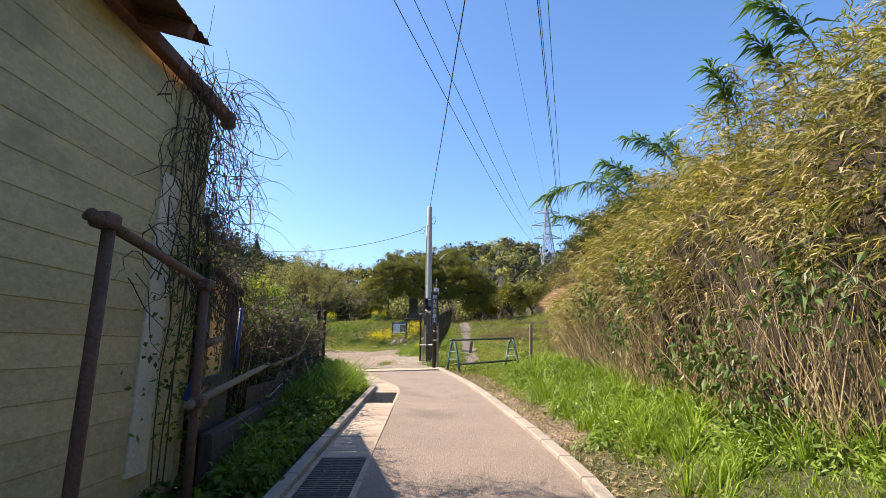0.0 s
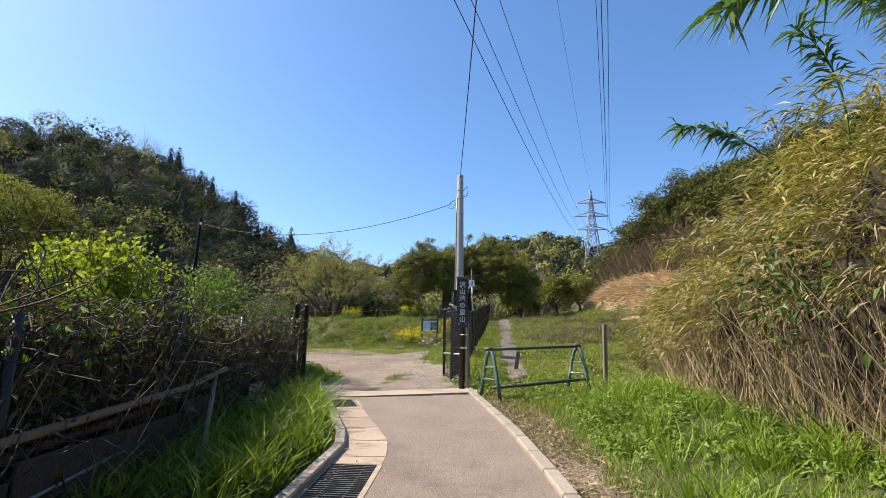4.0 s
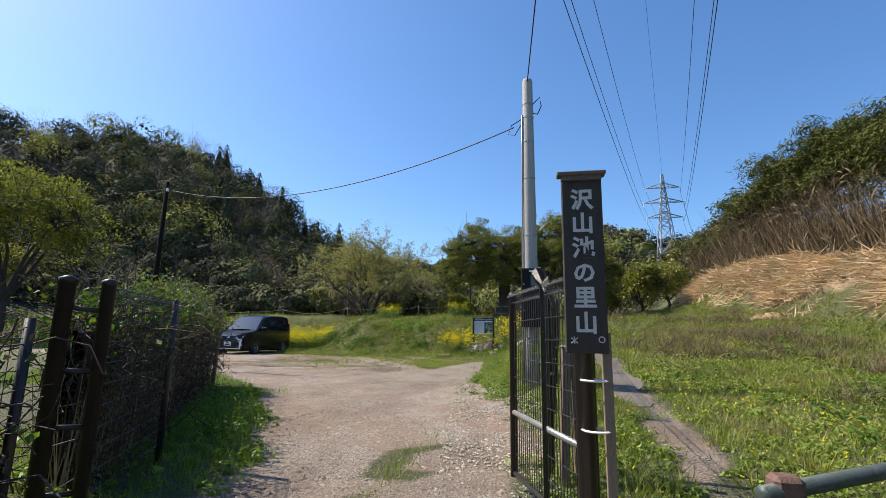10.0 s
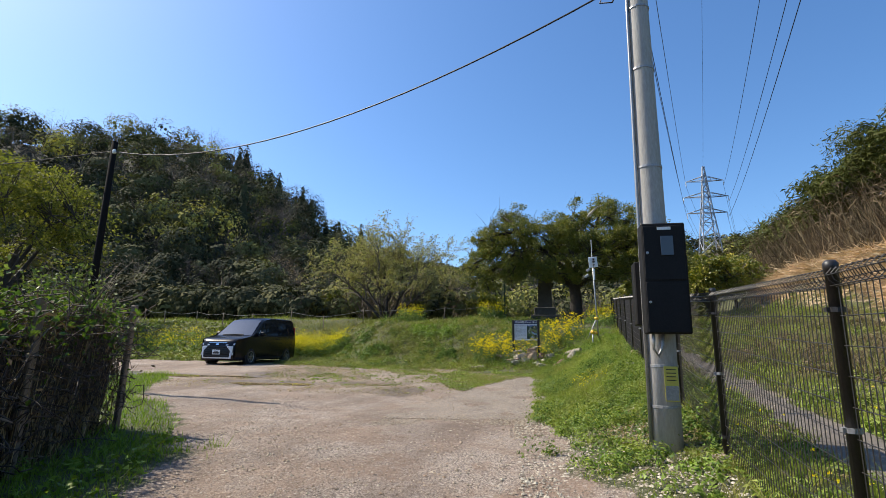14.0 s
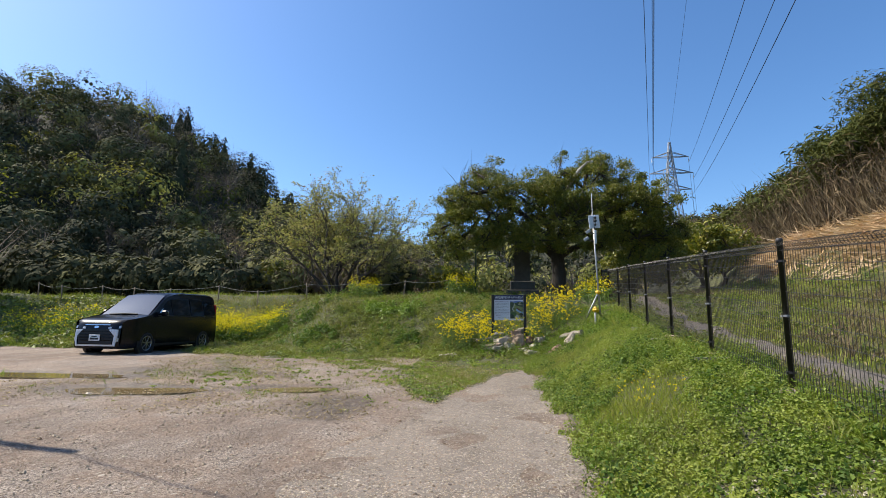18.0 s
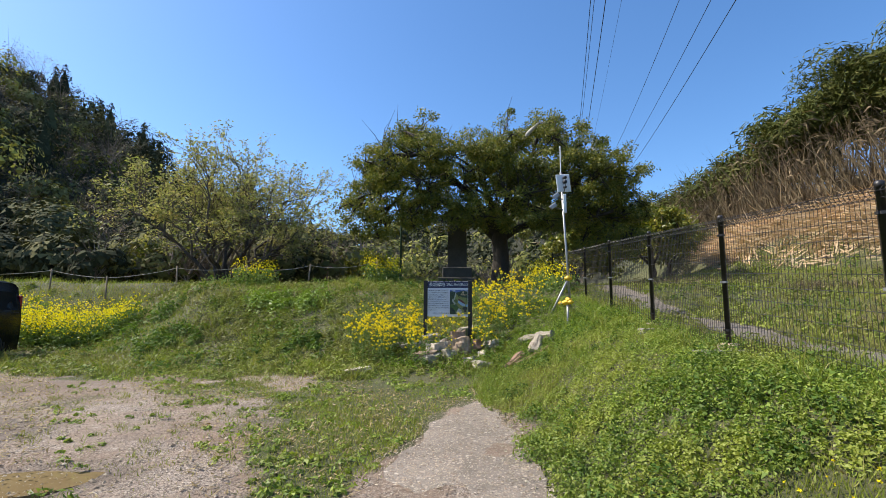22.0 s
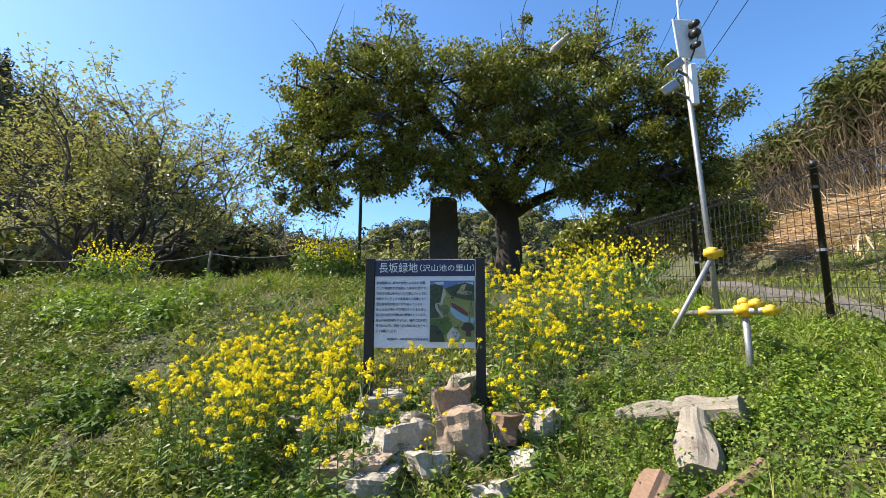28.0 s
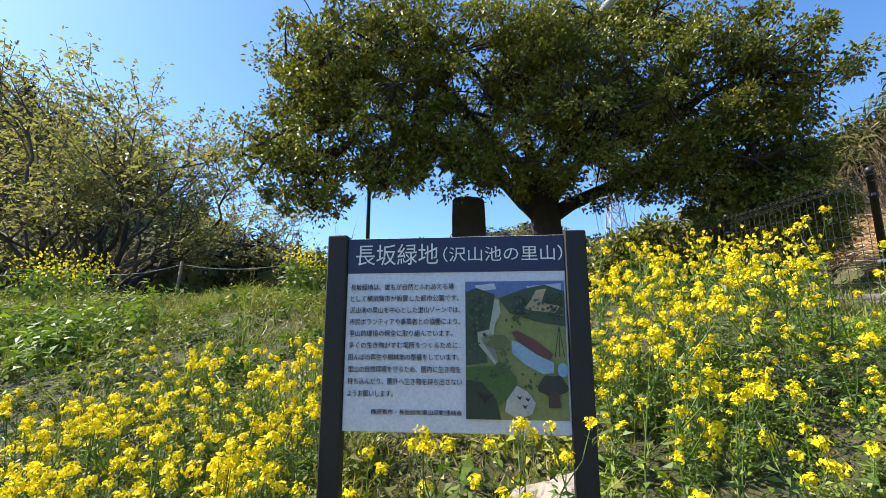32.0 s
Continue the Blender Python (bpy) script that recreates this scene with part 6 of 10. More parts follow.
def cherry(base, rng, R=4.6, tall=5.7):
    """A wide vase-shaped tree: many stems from one foot, forking upwards three times, with tufts of young leaves along the twigs."""
    ob = thing("cherry_tree", "spreading cherry tree with thin young leaves", "tree")
    base = np.array(base, float)
    twigs, b = Shape(), Bulk()
    ends = []
    for k in range(9):
        a = 2 * math.pi * k / 9 + rng.uniform(-0.25, 0.25)
        lean = rng.uniform(0.3, 0.62) if k % 3 else rng.uniform(0.08, 0.22)
        top = base + np.array([math.cos(a) * R * lean, math.sin(a) * R * lean, tall * rng.uniform(0.5, 0.66) * (1.12 - 0.75 * lean)])
        wood, tips = limbs(base + np.array([math.cos(a), math.sin(a), 0]) * 0.14, top, 0.11, rng, 3, 0.66, (5, 5, 4), 0.22, 0.09)
        part("trunk" if k == 0 else "limb", Shape().tube(np.vstack([wood[0][0][:1] - [0, 0, 0.3], wood[0][0]]), np.concatenate([[0.15], wood[0][1]]), 8, False), M_bark, ob, "", True)
        for pts, rad, lev in wood[1:]:
            twigs.tube(pts[::2] if lev > 1 else pts, np.maximum(rad[::2] if lev > 1 else rad, 0.006), 5 if lev == 1 else 3, False)
            if lev >= 2 and pts[-1][2] > base[2] + 1.5:
                ends.append(pts)
    for pts in ends:
        n = rng.integers(18, 28)
        i = rng.integers(1, 5, n)
        q = pts[i] + (pts[i + 1] - pts[i]) * rng.uniform(0, 1, (n, 1)) + rng.normal(size=(n, 3)) * np.array([0.1, 0.1, 0.04])
        b.put(*leaves(q, rng.normal(size=(n, 3)) * np.array([1, 1, 0.4]), rng.uniform(0.08, 0.16, n), rng.uniform(0.045, 0.08, n), rng, 0.2, 0.2))
    tagged(part("branch_tangle", twigs, M_greybark, ob, "", True), kind="stuff")
    tagged(part("crown", b.mesh("crown", M_cherry), M_cherry, ob), kind="stuff")
    return ob


cherry((-12.6, 45.2, height(-12.6, 45.2)), np.random.default_rng(8))
# tree behind the left hedge and bushes round the field
M_olive = leafy("olive_young_leaves", [(0.1, 0.11, 0.026), (0.17, 0.175, 0.04), (0.26, 0.25, 0.065)], 0.55, 0.42, 0.15)
broad_tree("young_tree", "tall yellow-green young tree at the hill foot", (-36.6, 38.4, height(-36.6, 38.4)), 12, 0.26, (-36.6, 38.4, 9.0), (6.2, 5.6, 5.0), 210, 100, 0.2, M_olive, rng, 0.42, 9, 30)
for (x, y, h, w, lab) in ((6.4, 46.0, 3.4, 2.2, "rounded evergreen bush by the field path"), (3.6, 48.5, 3.0, 2.0, "evergreen bush at the field's end"), (9.2, 50.5, 3.6, 2.6, "tall bush below the straw slope"), (-7.5, 52, 2.2, 2.0, "bush on the plateau"), (-17.5, 50, 2.6, 2.4, "bush on the plateau")):
    z = height(x, y)
    broad_tree("bush", lab, (x, y, z), h, 0.12, (x, y, z + h * 0.5), (w, w, h * 0.5), 60, 84, 0.2, M_ever, rng, 0.9, 4, 12)

# ---- bamboo hedge on the right of the lane ----
def hedge_face(y):
    return np.interp(y, [-6, 2, 6, 10, 13.6], [2.5, 2.5, 2.45, 2.55, 2.95])


def hedge_top(y):
    return np.interp(y, [-6, 5, 9.2, 11.4, 13.0, 14.0], [4.2, 4.25, 3.95, 3.25, 2.75, 2.1])


rng = np.random.default_rng(31)
core = Shape()
ys = np.linspace(-6, 14.0, 60)
prof = np.linspace(0, 1, 14)
V = []
for y in ys:
    f, t = float(hedge_face(y)), float(hedge_top(y))
    g_ = height(f + 0.5, y)
    for u in prof:
        a = u * math.pi
        bulge = 0.18 * math.sin(3 * y + 5 * u) + 0.14 * math.sin(7 * y - 9 * u)
        V.append((f + 2.4 - (1.7 + bulge) * math.cos(a), y, g_ - 0.1 + (t - g_ - 0.35 + bulge * 0.6) * math.sin(a) ** 0.5))
k = len(prof)
i, j = np.meshgrid(np.arange(len(ys) - 1), np.arange(k - 1), indexing="ij")
core.add(V, None, np.stack([i * k + j, (i + 1) * k + j, (i + 1) * k + j + 1, i * k + j + 1], -1).reshape(-1, 4))
M_shrub = leafy("glossy_shrub_leaves", [(0.05, 0.1, 0.02), (0.08, 0.13, 0.03), (0.11, 0.16, 0.04)], 0.45, 0.15, 0.3)
M_hdry = leafy("dead_bamboo_leaves", [(0.22, 0.155, 0.09), (0.36, 0.27, 0.155), (0.52, 0.41, 0.26), (0.12, 0.085, 0.05)], 0.75, 0.15, 0.15)
# near-black: the shade deep inside the hedges is put into this colour
M_core = surface("shade_toned_core", (0.018, 0.014, 0.008), (0.05, 0.038, 0.02), 3, 30, 0.95, 0.8)
hedge = tagged(new("bamboo_hedge"), "tall yellowing dwarf bamboo hedge beside the lane", "hedge", kind="stuff")
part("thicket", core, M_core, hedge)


def hedge_points(n, rng, y0, y1, depth=0.55):
    y = rng.uniform(y0, y1, n)
    a = rng.uniform(0.02, 0.72, n) ** 1.0 * math.pi
    f, t = hedge_face(y), hedge_top(y)
    g_ = ground(f + 0.5, y)
    out = rng.uniform(-depth, 0.12, n) + 0.2 * np.sin(2.3 * y + 3 * a) + 0.16 * np.sin(5.1 * y - 5 * a) + 0.1 * np.sin(11 * y + 9 * a)
    x = f + 2.2 - (2.2 + out) * np.cos(a) + 0.42 * np.clip(1 - a / 0.4, 0, 1)
    z = g_ + (t - g_ + out) * np.sin(a) ** 0.55
    return np.stack([x, y, z], 1), a


# bunches of narrow leaves, each fanning out of one shoot end and drooping
def bunches(n, per, y0, y1, lo, hi, length, width, rng, depth=0.6):
    c0, a0 = hedge_points(n, rng, y0, y1, depth)
    rel = (c0[:, 2] - ground(c0[:, 0], c0[:, 1])) / (hedge_top(c0[:, 1]) - ground(c0[:, 0], c0[:, 1]))
    m = (rel + rng.normal(size=n) * 0.1 > lo) & (rel + rng.normal(size=n) * 0.1 < hi)
    c0, a0 = c0[m], a0[m]
    n = len(c0)
    main = np.stack([-np.cos(a0) * 0.9, rng.normal(size=n) * 0.8, np.sin(a0) * 0.6 - 0.2], 1)
    k = np.repeat(np.arange(n), per)
    way = unit(main)[k] + rng.normal(size=(len(k), 3)) * 0.5
    c = c0[k] + unit(main)[k] * rng.uniform(-0.12, 0.12, len(k))[:, None] + rng.normal(size=(len(k), 3)) * 0.025
    return leaves(c, way, rng.uniform(length[0], length[1], len(k)), rng.uniform(width[0], width[1], len(k)), rng, 0.1, 0.28)


b = Bulk().put(*bunches(7400, 13, -2, 14.1, 0.34, 3, (0.08, 0.2), (0.009, 0.02), rng, 0.55))
part("foliage", b.mesh("foliage", M_bamboo), M_bamboo, hedge, "narrow yellow-olive leaves")
b = Bulk().put(*bunches(3600, 9, -2, 14.1, 0.02, 0.66, (0.08, 0.2), (0.01, 0.022), rng, 0.5))
n_ = 1700
y = rng.uniform(-2, 13.6, n_)
f = hedge_face(y) + rng.uniform(0.12, 0.75, n_)
g_ = ground(f, y)
b.put(*stalks(f, y, g_ - 0.05, (hedge_top(y) - g_) * rng.uniform(0.2, 0.6, n_), rng.uniform(0.003, 0.008, n_), rng, 0.36))
part("dry_culms", b.mesh("dry_culms", M_hdry), M_hdry, hedge, "dry tan culms and dead leaves")
b = Bulk()
n_ = 1300
cy = np.array([3.4, 4.6, 6.2, 7.0, 8.6, 5.3, 4.0])
cz = np.array([1.5, 1.0, 1.9, 1.3, 1.8, 0.9, 0.6])
k = rng.integers(0, 7, n_)
c = np.stack([hedge_face(cy[k]) + 0.06 + rng.normal(size=n_) * 0.12, cy[k] + rng.normal(size=n_) * 0.26, cz[k] + rng.normal(size=n_) * 0.2 + 0.3], 1)
b.put(*leaves(c, rng.normal(size=(n_, 3)) + np.array([-0.5, -0.2, -0.5]), rng.uniform(0.06, 0.12, n_), rng.uniform(0.03, 0.05, n_), rng, 0.2, 0.2))
part("shrub_leaves", b.mesh("shrub_leaves", M_shrub), M_shrub, hedge, "glossy green shrub leaves")
# tall leafy shoots arching out of the hedge
b, s = Bulk(), Shape()
u = np.linspace(0, 1, 7)
ARCHES = []
for y, dx, h, reach in ((8.8, 0.9, 1.1, 0.5), (8.2, 1.2, 1.1, 0.45), (7.6, 0.8, 0.8, 0.5), (6.9, 1.2, 1.0, 0.3), (6.3, 0.8, 0.9, 0.5), (5.7, 1.3, 1.0, 0.4), (5.2, 0.8, 0.8, 0.3), (4.6, 1.1, 0.9, 0.4), (7.2, 0.6, 0.7, 0.6), (4.0, 1.0, 1.0, 0.5)):
    x, z0 = float(hedge_face(y)) + dx, float(hedge_top(y)) - 0.55
    ARCHES.append(np.stack([x - reach * u ** 1.8, y + rng.normal() * 0.25 * u, z0 + h * (1.35 * u - 0.45 * u ** 2.6)], 1))
# two long shoots hang out over the lane
ARCHES.append(np.stack([3.3 - 1.8 * u, 7.25 - 0.15 * u, 3.3 + 2.0 * u - 1.75 * u ** 2], 1))
ARCHES.append(np.stack([3.4 - 1.13 * u, 9.6 - 0.06 * u, 3.35 + 1.5 * u - 0.9 * u ** 2], 1))
for pts in ARCHES:
    s.tube(pts, np.linspace(0.012, 0.003, 7), 5, False)
    n2 = 120
    t_ = rng.uniform(0.35, 1.0, n2)
    c = np.stack([np.interp(t_, u, pts[:, q]) for q in range(3)], 1)
    fwd = unit(pts[-1] - pts[3])
    way = fwd * 0.7 + rng.normal(size=(n2, 3)) * np.array([0.6, 0.6, 0.25]) + np.array([0, 0, -0.1])
    b.put(*leaves(c, way, rng.uniform(0.16, 0.34, n2), rng.uniform(0.018, 0.034, n2), rng, 0.05, 0.45))
part("shoots", s, M_bamboog, hedge)
part("shoot_leaves", b.mesh("shoot_leaves", M_bamboog), M_bamboog, hedge, "tall arching green shoots")

# ---- vine-grown fences on the left ----
def vine_wall(name, label, line, tops, thick, n_dry, n_green, rng, green_top=0.6, n_dead=0):
    """Tangled stems and leaves along a line of plan points."""
    line = np.array(line, float)
    tops = np.array(tops, float)
    seg = np.cumsum([0, *np.linalg.norm(np.diff(line, axis=0), axis=1)])

    def on(s_):
        return np.stack([np.interp(s_, seg, line[:, 0]), np.interp(s_, seg, line[:, 1])], 1), np.interp(s_, seg, tops)

    ob = tagged(new(name), label, "hedge", kind="stuff")
    sh = Shape()
    S = np.linspace(0, seg[-1], max(8, int(seg[-1] * 3)))
    P, T = on(S)
    V = []
    for (x, y), t in zip(P, T):
        g_ = height(x, y)
        for u in np.linspace(0, 1, 9):
            w = thick * 0.55 * math.cos((u - 0.5) * math.pi) ** 0.4 * (1 + 0.2 * math.sin(5 * y + 7 * u))
            V.append((x + thick * 0.6 - 2 * w * (0.5 - abs(u - 0.5)) * 0 - w * math.cos(u * math.pi), y, g_ - 0.1 + (t - g_ - 0.15) * math.sin(u * math.pi) ** 0.4))
    k = 9
    i, j = np.meshgrid(np.arange(len(S) - 1), np.arange(k - 1), indexing="ij")
    sh.add(V, None, np.stack([i * k + j, (i + 1) * k + j, (i + 1) * k + j + 1, i * k + j + 1], -1).reshape(-1, 4))
    for q in range(len(sh.v)):
        sh.v[q] = sh.v[q] - np.array([thick * 0.6, 0, 0])
    # solid core added behind the stems, its dark colour standing for inner shade
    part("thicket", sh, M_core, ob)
    st_ = Shape()
    for q in range(n_dry):
        s0 = rng.uniform(0, seg[-1])
        p2, t2 = on(np.array([s0]))
        g_ = height(*p2[0])
        z = g_ + rng.uniform(0.1, 1.0) * (t2[0] - g_)
        pts = [np.array([p2[0][0] + rng.normal() * thick * 0.35 + thick * 0.3, p2[0][1], z])]
        d = rng.normal(size=3) * np.array([0.5, 1, 0.8])
        for w in range(4):
            d = d * 0.7 + rng.normal(size=3) * 0.5
            pts.append(pts[-1] + unit(d) * rng.uniform(0.08, 0.22))
        st_.tube(pts, rng.uniform(0.003, 0.007), 3, False)
    part("stems", st_, M_vine, ob, "tangled dead stems", True)
    # brushwood stalks standing in the face
    nb_ = int(seg[-1] * 90)
    s0 = rng.uniform(0, seg[-1], nb_)
    p2, t2 = on(s0)
    g_ = ground(p2[:, 0], p2[:, 1])
    b = Bulk().put(*stalks(p2[:, 0] + thick * 0.4 + rng.normal(size=nb_) * 0.07, p2[:, 1] - 0.1 + rng.normal(size=nb_) * 0.08, g_ - 0.02, (t2 - g_) * rng.uniform(0.4, 1.0, nb_), rng.uniform(0.004, 0.009, nb_), rng, 0.16))
    tagged(part("brush", b.mesh("brush", M_hdry), M_hdry, ob, "dry upright brushwood"), kind="stuff")
    b = Bulk()
    s0 = rng.uniform(0, seg[-1], n_green)
    p2, t2 = on(s0)
    g_ = ground(p2[:, 0], p2[:, 1])
    u = rng.uniform(0, 1, n_green) ** green_top
    c = np.stack([p2[:, 0] + rng.normal(size=n_green) * thick * 0.5 + thick * 0.15, p2[:, 1] + rng.normal(size=n_green) * 0.1, g_ + u * (t2 - g_) + rng.normal(size=n_green) * 0.08], 1)
    b.put(*leaves(c, rng.normal(size=(n_green, 3)) + np.array([0.4, -0.2, 0.2]), rng.uniform(0.05, 0.1, n_green), rng.uniform(0.03, 0.055, n_green), rng, 0.2, 0.1))
    part("leaves", b.mesh("leaves", M_ivy), M_ivy, ob)
    n2 = n_dead or n_green
    s0 = rng.uniform(0, seg[-1], n2)
    p2, t2 = on(s0)
    g_ = ground(p2[:, 0], p2[:, 1])
    c = np.stack([p2[:, 0] + rng.normal(size=n2) * thick * 0.5 + thick * 0.2, p2[:, 1], g_ + rng.uniform(0, 1, n2) * (t2 - g_)], 1)
    b = Bulk()
    b.put(*leaves(c, rng.normal(size=(n2, 3)), rng.uniform(0.04, 0.12, n2), rng.uniform(0.015, 0.035, n2), rng, 0.2, 0.2))
    M = M_vdry
    part("dead_leaves", b.mesh("dead_leaves", M), M, ob)
    return ob


M_vdry = leafy("dark_dead_vine_leaves", [(0.06, 0.042, 0.033), (0.12, 0.085, 0.06), (0.2, 0.15, 0.105), (0.08, 0.07, 0.035)], 0.8, 0.15, 0.2)
rng = np.random.default_rng(41)
vine_wall("vine_hedge", "dead brown vines and green creeper over the old fence", [(-2.62, 5.9), (-2.75, 7.2), (-2.95, 9), (-3.3, 11), (-3.75, 13.6)], [1.75, 1.94, 1.94, 1.9, 2.02], 0.35, 1700, 3800, rng, 0.5, 13000)
vine_wall("vine_hedge", "brushwood and ivy hedge behind the gate", [(-4.1, 14.5), (-5.05, 16.2), (-5.85, 17.6), (-6.55, 18.8), (-7.85, 21.1)], [2.3, 2.4, 2.45, 2.5, 2.55], 0.45, 1500, 4200, rng, 0.2, 8000)
vine_wall("brushwood", "green and brown thicket behind the old fence", [(-4.2, 3), (-4.4, 6), (-4.6, 9), (-5.2, 12), (-6.5, 14.5)], [1.9, 2.0, 2.0, 2.0, 2.0], 0.7, 600, 3500, rng, 0.4, 6000)
# timber stakes before the brushwood
for x, y, h in ((-5.12, 16.9, 1.65), (-6.4, 19.0, 1.7), (-7.4, 21.0, 1.75)):
    z = height(x, y)
    tagged(part("timber_stake", Shape().box((x, y, z + h / 2 - 0.1), (0.07, 0.07, h), Matrix.Rotation(0.03, 4, "Y"), 0.01), M_oldwood), "weathered timber stake against the brushwood hedge", "stake", "timber stakes")

# ---- parked minivan ----
VX, VY, VROT = -14.89, 34.49, 3.4
VZ = float(lot_level(34.0)) - 0.06
M_car = plain("black_car_paint", (0.005, 0.006, 0.01), 0.22, 0.0, 0.0, 0.0)
M_car.node_tree.nodes["Principled BSDF"].inputs["Specular IOR Level"].default_value = 0.28
# bumper chrome: its bright reflection is put into a pale non-metal colour
M_silver = plain("trim_with_painted_shine", (0.72, 0.74, 0.78), 0.3)
M_carglass, nt, p, _ = _mat("dark_car_glass")
p.inputs["Base Color"].default_value = (0.012, 0.014, 0.016, 1)
p.inputs["Roughness"].default_value = 0.03
p.inputs["Specular IOR Level"].default_value = 0.12
M_screen, nt, p, _ = _mat("windscreen_glass")
p.inputs["Base Color"].default_value = (0.13, 0.145, 0.17, 1)
p.inputs["Metallic"].default_value = 0.8
p.inputs["Roughness"].default_value = 0.08
M_chrome = plain("chrome", (0.75, 0.76, 0.78), 0.12, 1.0, 0.0, 0.0)
M_tyre = plain("tyre_rubber", (0.018, 0.018, 0.018), 0.85)
M_rim = plain("alloy_rim", (0.3, 0.3, 0.31), 0.3, 0.9)
M_lamp = plain("headlamp_glass", (0.5, 0.52, 0.56), 0.06, 0.2)
M_red = plain("red_lamp_glass", (0.3, 0.012, 0.012), 0.1)
M_plast = plain("black_bumper_plastic", (0.012, 0.012, 0.013), 0.6)

van = thing("minivan", "black minivan parked at the edge of the lot", "car", "", (VX, VY, VZ), VROT)
van.scale = (1.02, 1.02, 1.05)


def half_width(y, z):
    w = 0.865 - 0.17 * ss(0.95, 1.9, z) - 0.03 * ss(0.45, 0.15, z)
    nose = ss(-1.75, -2.35, y)
    return w * (1 - 0.2 * nose ** 1.5) * (1 - 0.05 * ss(1.9, 2.35, y))


# the side outline, from the front bumper over the roof to the rear
OUT = [(-2.28, 0.2), (-2.345, 0.3), (-2.35, 0.5), (-2.33, 0.72), (-2.29, 0.86), (-2.2, 0.97), (-1.9, 1.04), (-1.5, 1.09), (-1.33, 1.13), (-1.0, 1.36), (-0.66, 1.62), (-0.42, 1.77), (-0.15, 1.85), (0.3, 1.885), (0.9, 1.895), (1.5, 1.9), (2.0, 1.895), (2.24, 1.87), (2.31, 1.79), (2.32, 1.4), (2.335, 1.0), (2.35, 0.6), (2.33, 0.3), (2.28, 0.24)]
rings = []
US = np.concatenate([np.linspace(-1, -0.82, 4), np.linspace(-0.6, 0.6, 5), np.linspace(0.82, 1, 4)])
for (y, z) in OUT:
    w = float(half_width(y, z))
    rings.append([(u * w, y + 0.06 * abs(u) ** 3 * (1 if y < 0 else -1) * float(ss(0.7, 1.0, abs(u))), z - 0.05 * float(ss(1.0, 1.9, z)) * float(ss(0.75, 1.0, abs(u)))) for u in US])
V = np.array(rings).reshape(-1, 3)
k = len(US)
q = [[i * k + j, i * k + j + 1, (i + 1) * k + j + 1, (i + 1) * k + j] for i in range(len(OUT) - 1) for j in range(k - 1)]
body = Shape().add(V, None, q)
# flanks: rows from sill to roof along the length
for sgn in (-1, 1):
    yy = np.linspace(-2.26, 2.28, 44)
    grid = []
    for y in yy:
        front = np.interp(y, [a for a, b in OUT[:17]][5:], [b for a, b in OUT[:17]][5:]) if y > -2.2 else 0.97
        top = float(np.interp(y, [-2.3, -2.2, -1.33, -0.42, 0.3, 2.0, 2.29], [0.86, 0.97, 1.13, 1.77, 1.885, 1.895, 1.79]))
        for u in np.linspace(0, 1, 9):
            z = 0.22 + (top - 0.22) * u
            w = float(half_width(y, z))
            zz = z - 0.05 * float(ss(1.0, 1.9, z))
            grid.append((sgn * (w + 0.012 * math.sin(u * math.pi) * (1 if z < 1 else 0.3)), y, zz))
    g_ = 9
    qq = [[i * g_ + j, i * g_ + j + 1, (i + 1) * g_ + j + 1, (i + 1) * g_ + j] for i in range(43) for j in range(8)]
    body.add(grid, None, qq if sgn > 0 else [r[::-1] for r in qq])
body.box((0, 0, 0.26), (1.5, 4.3, 0.14))
vb = part("body", body, M_car, van, "", True)


def flank(name, poly, mat, lift=0.012, parent=vb, sides=(-1, 1), label=""):
    for sgn in sides:
        pts = [(sgn * (float(half_width(y, z)) + lift + (0.004 if z > 1 else 0.012)), y, z - 0.05 * float(ss(1.0, 1.9, z))) for y, z in poly]
        inn = [(x - sgn * 0.01, y, z) for x, y, z in pts]
        n2 = len(pts)
        c = tuple(np.mean(pts, axis=0))
        s = Shape().add(pts + inn + [c], [[n2 * 2, i, (i + 1) % n2] for i in range(n2)], [[i, n2 + i, n2 + (i + 1) % n2, (i + 1) % n2] for i in range(n2)])
        part(name, s, mat, parent, label)


flank("side_window", [(-0.92, 1.17), (-0.62, 1.48), (-0.42, 1.64), (-0.33, 1.66), (-0.33, 1.15)], M_carglass)
flank("side_window", [(-0.28, 1.15), (-0.28, 1.68), (0.62, 1.72), (0.62, 1.15)], M_carglass)
flank("side_window", [(0.7, 1.15), (0.7, 1.72), (1.42, 1.71), (1.42, 1.15)], M_carglass)
flank("side_window", [(1.5, 1.17), (1.5, 1.7), (2.12, 1.66), (2.16, 1.2)], M_carglass)
flank("window_trim", [(-1.02, 1.12), (-1.0, 1.14), (2.15, 1.14), (2.15, 1.115)], M_plast, 0.016)
flank("door_handle", [(0.52, 1.0), (0.52, 1.03), (0.7, 1.03), (0.7, 1.0)], M_car, 0.03)
flank("door_handle", [(-0.4, 1.0), (-0.4, 1.03), (-0.22, 1.03), (-0.22, 1.0)], M_car, 0.03)
for yy in (-0.3, 0.66, 1.46):
    flank("door_seam", [(yy, 0.32), (yy, 1.12), (yy + 0.008, 1.12), (yy + 0.008, 0.32)], M_plast, 0.006)
flank("sill_trim", [(-1.2, 0.24), (-1.2, 0.31), (1.0, 0.31), (1.0, 0.24)], M_plast, 0.01)
flank("pillar_trim", [(-0.98, 1.18), (-0.76, 1.37), (-0.74, 1.35), (-0.94, 1.17)], M_chrome, 0.02)


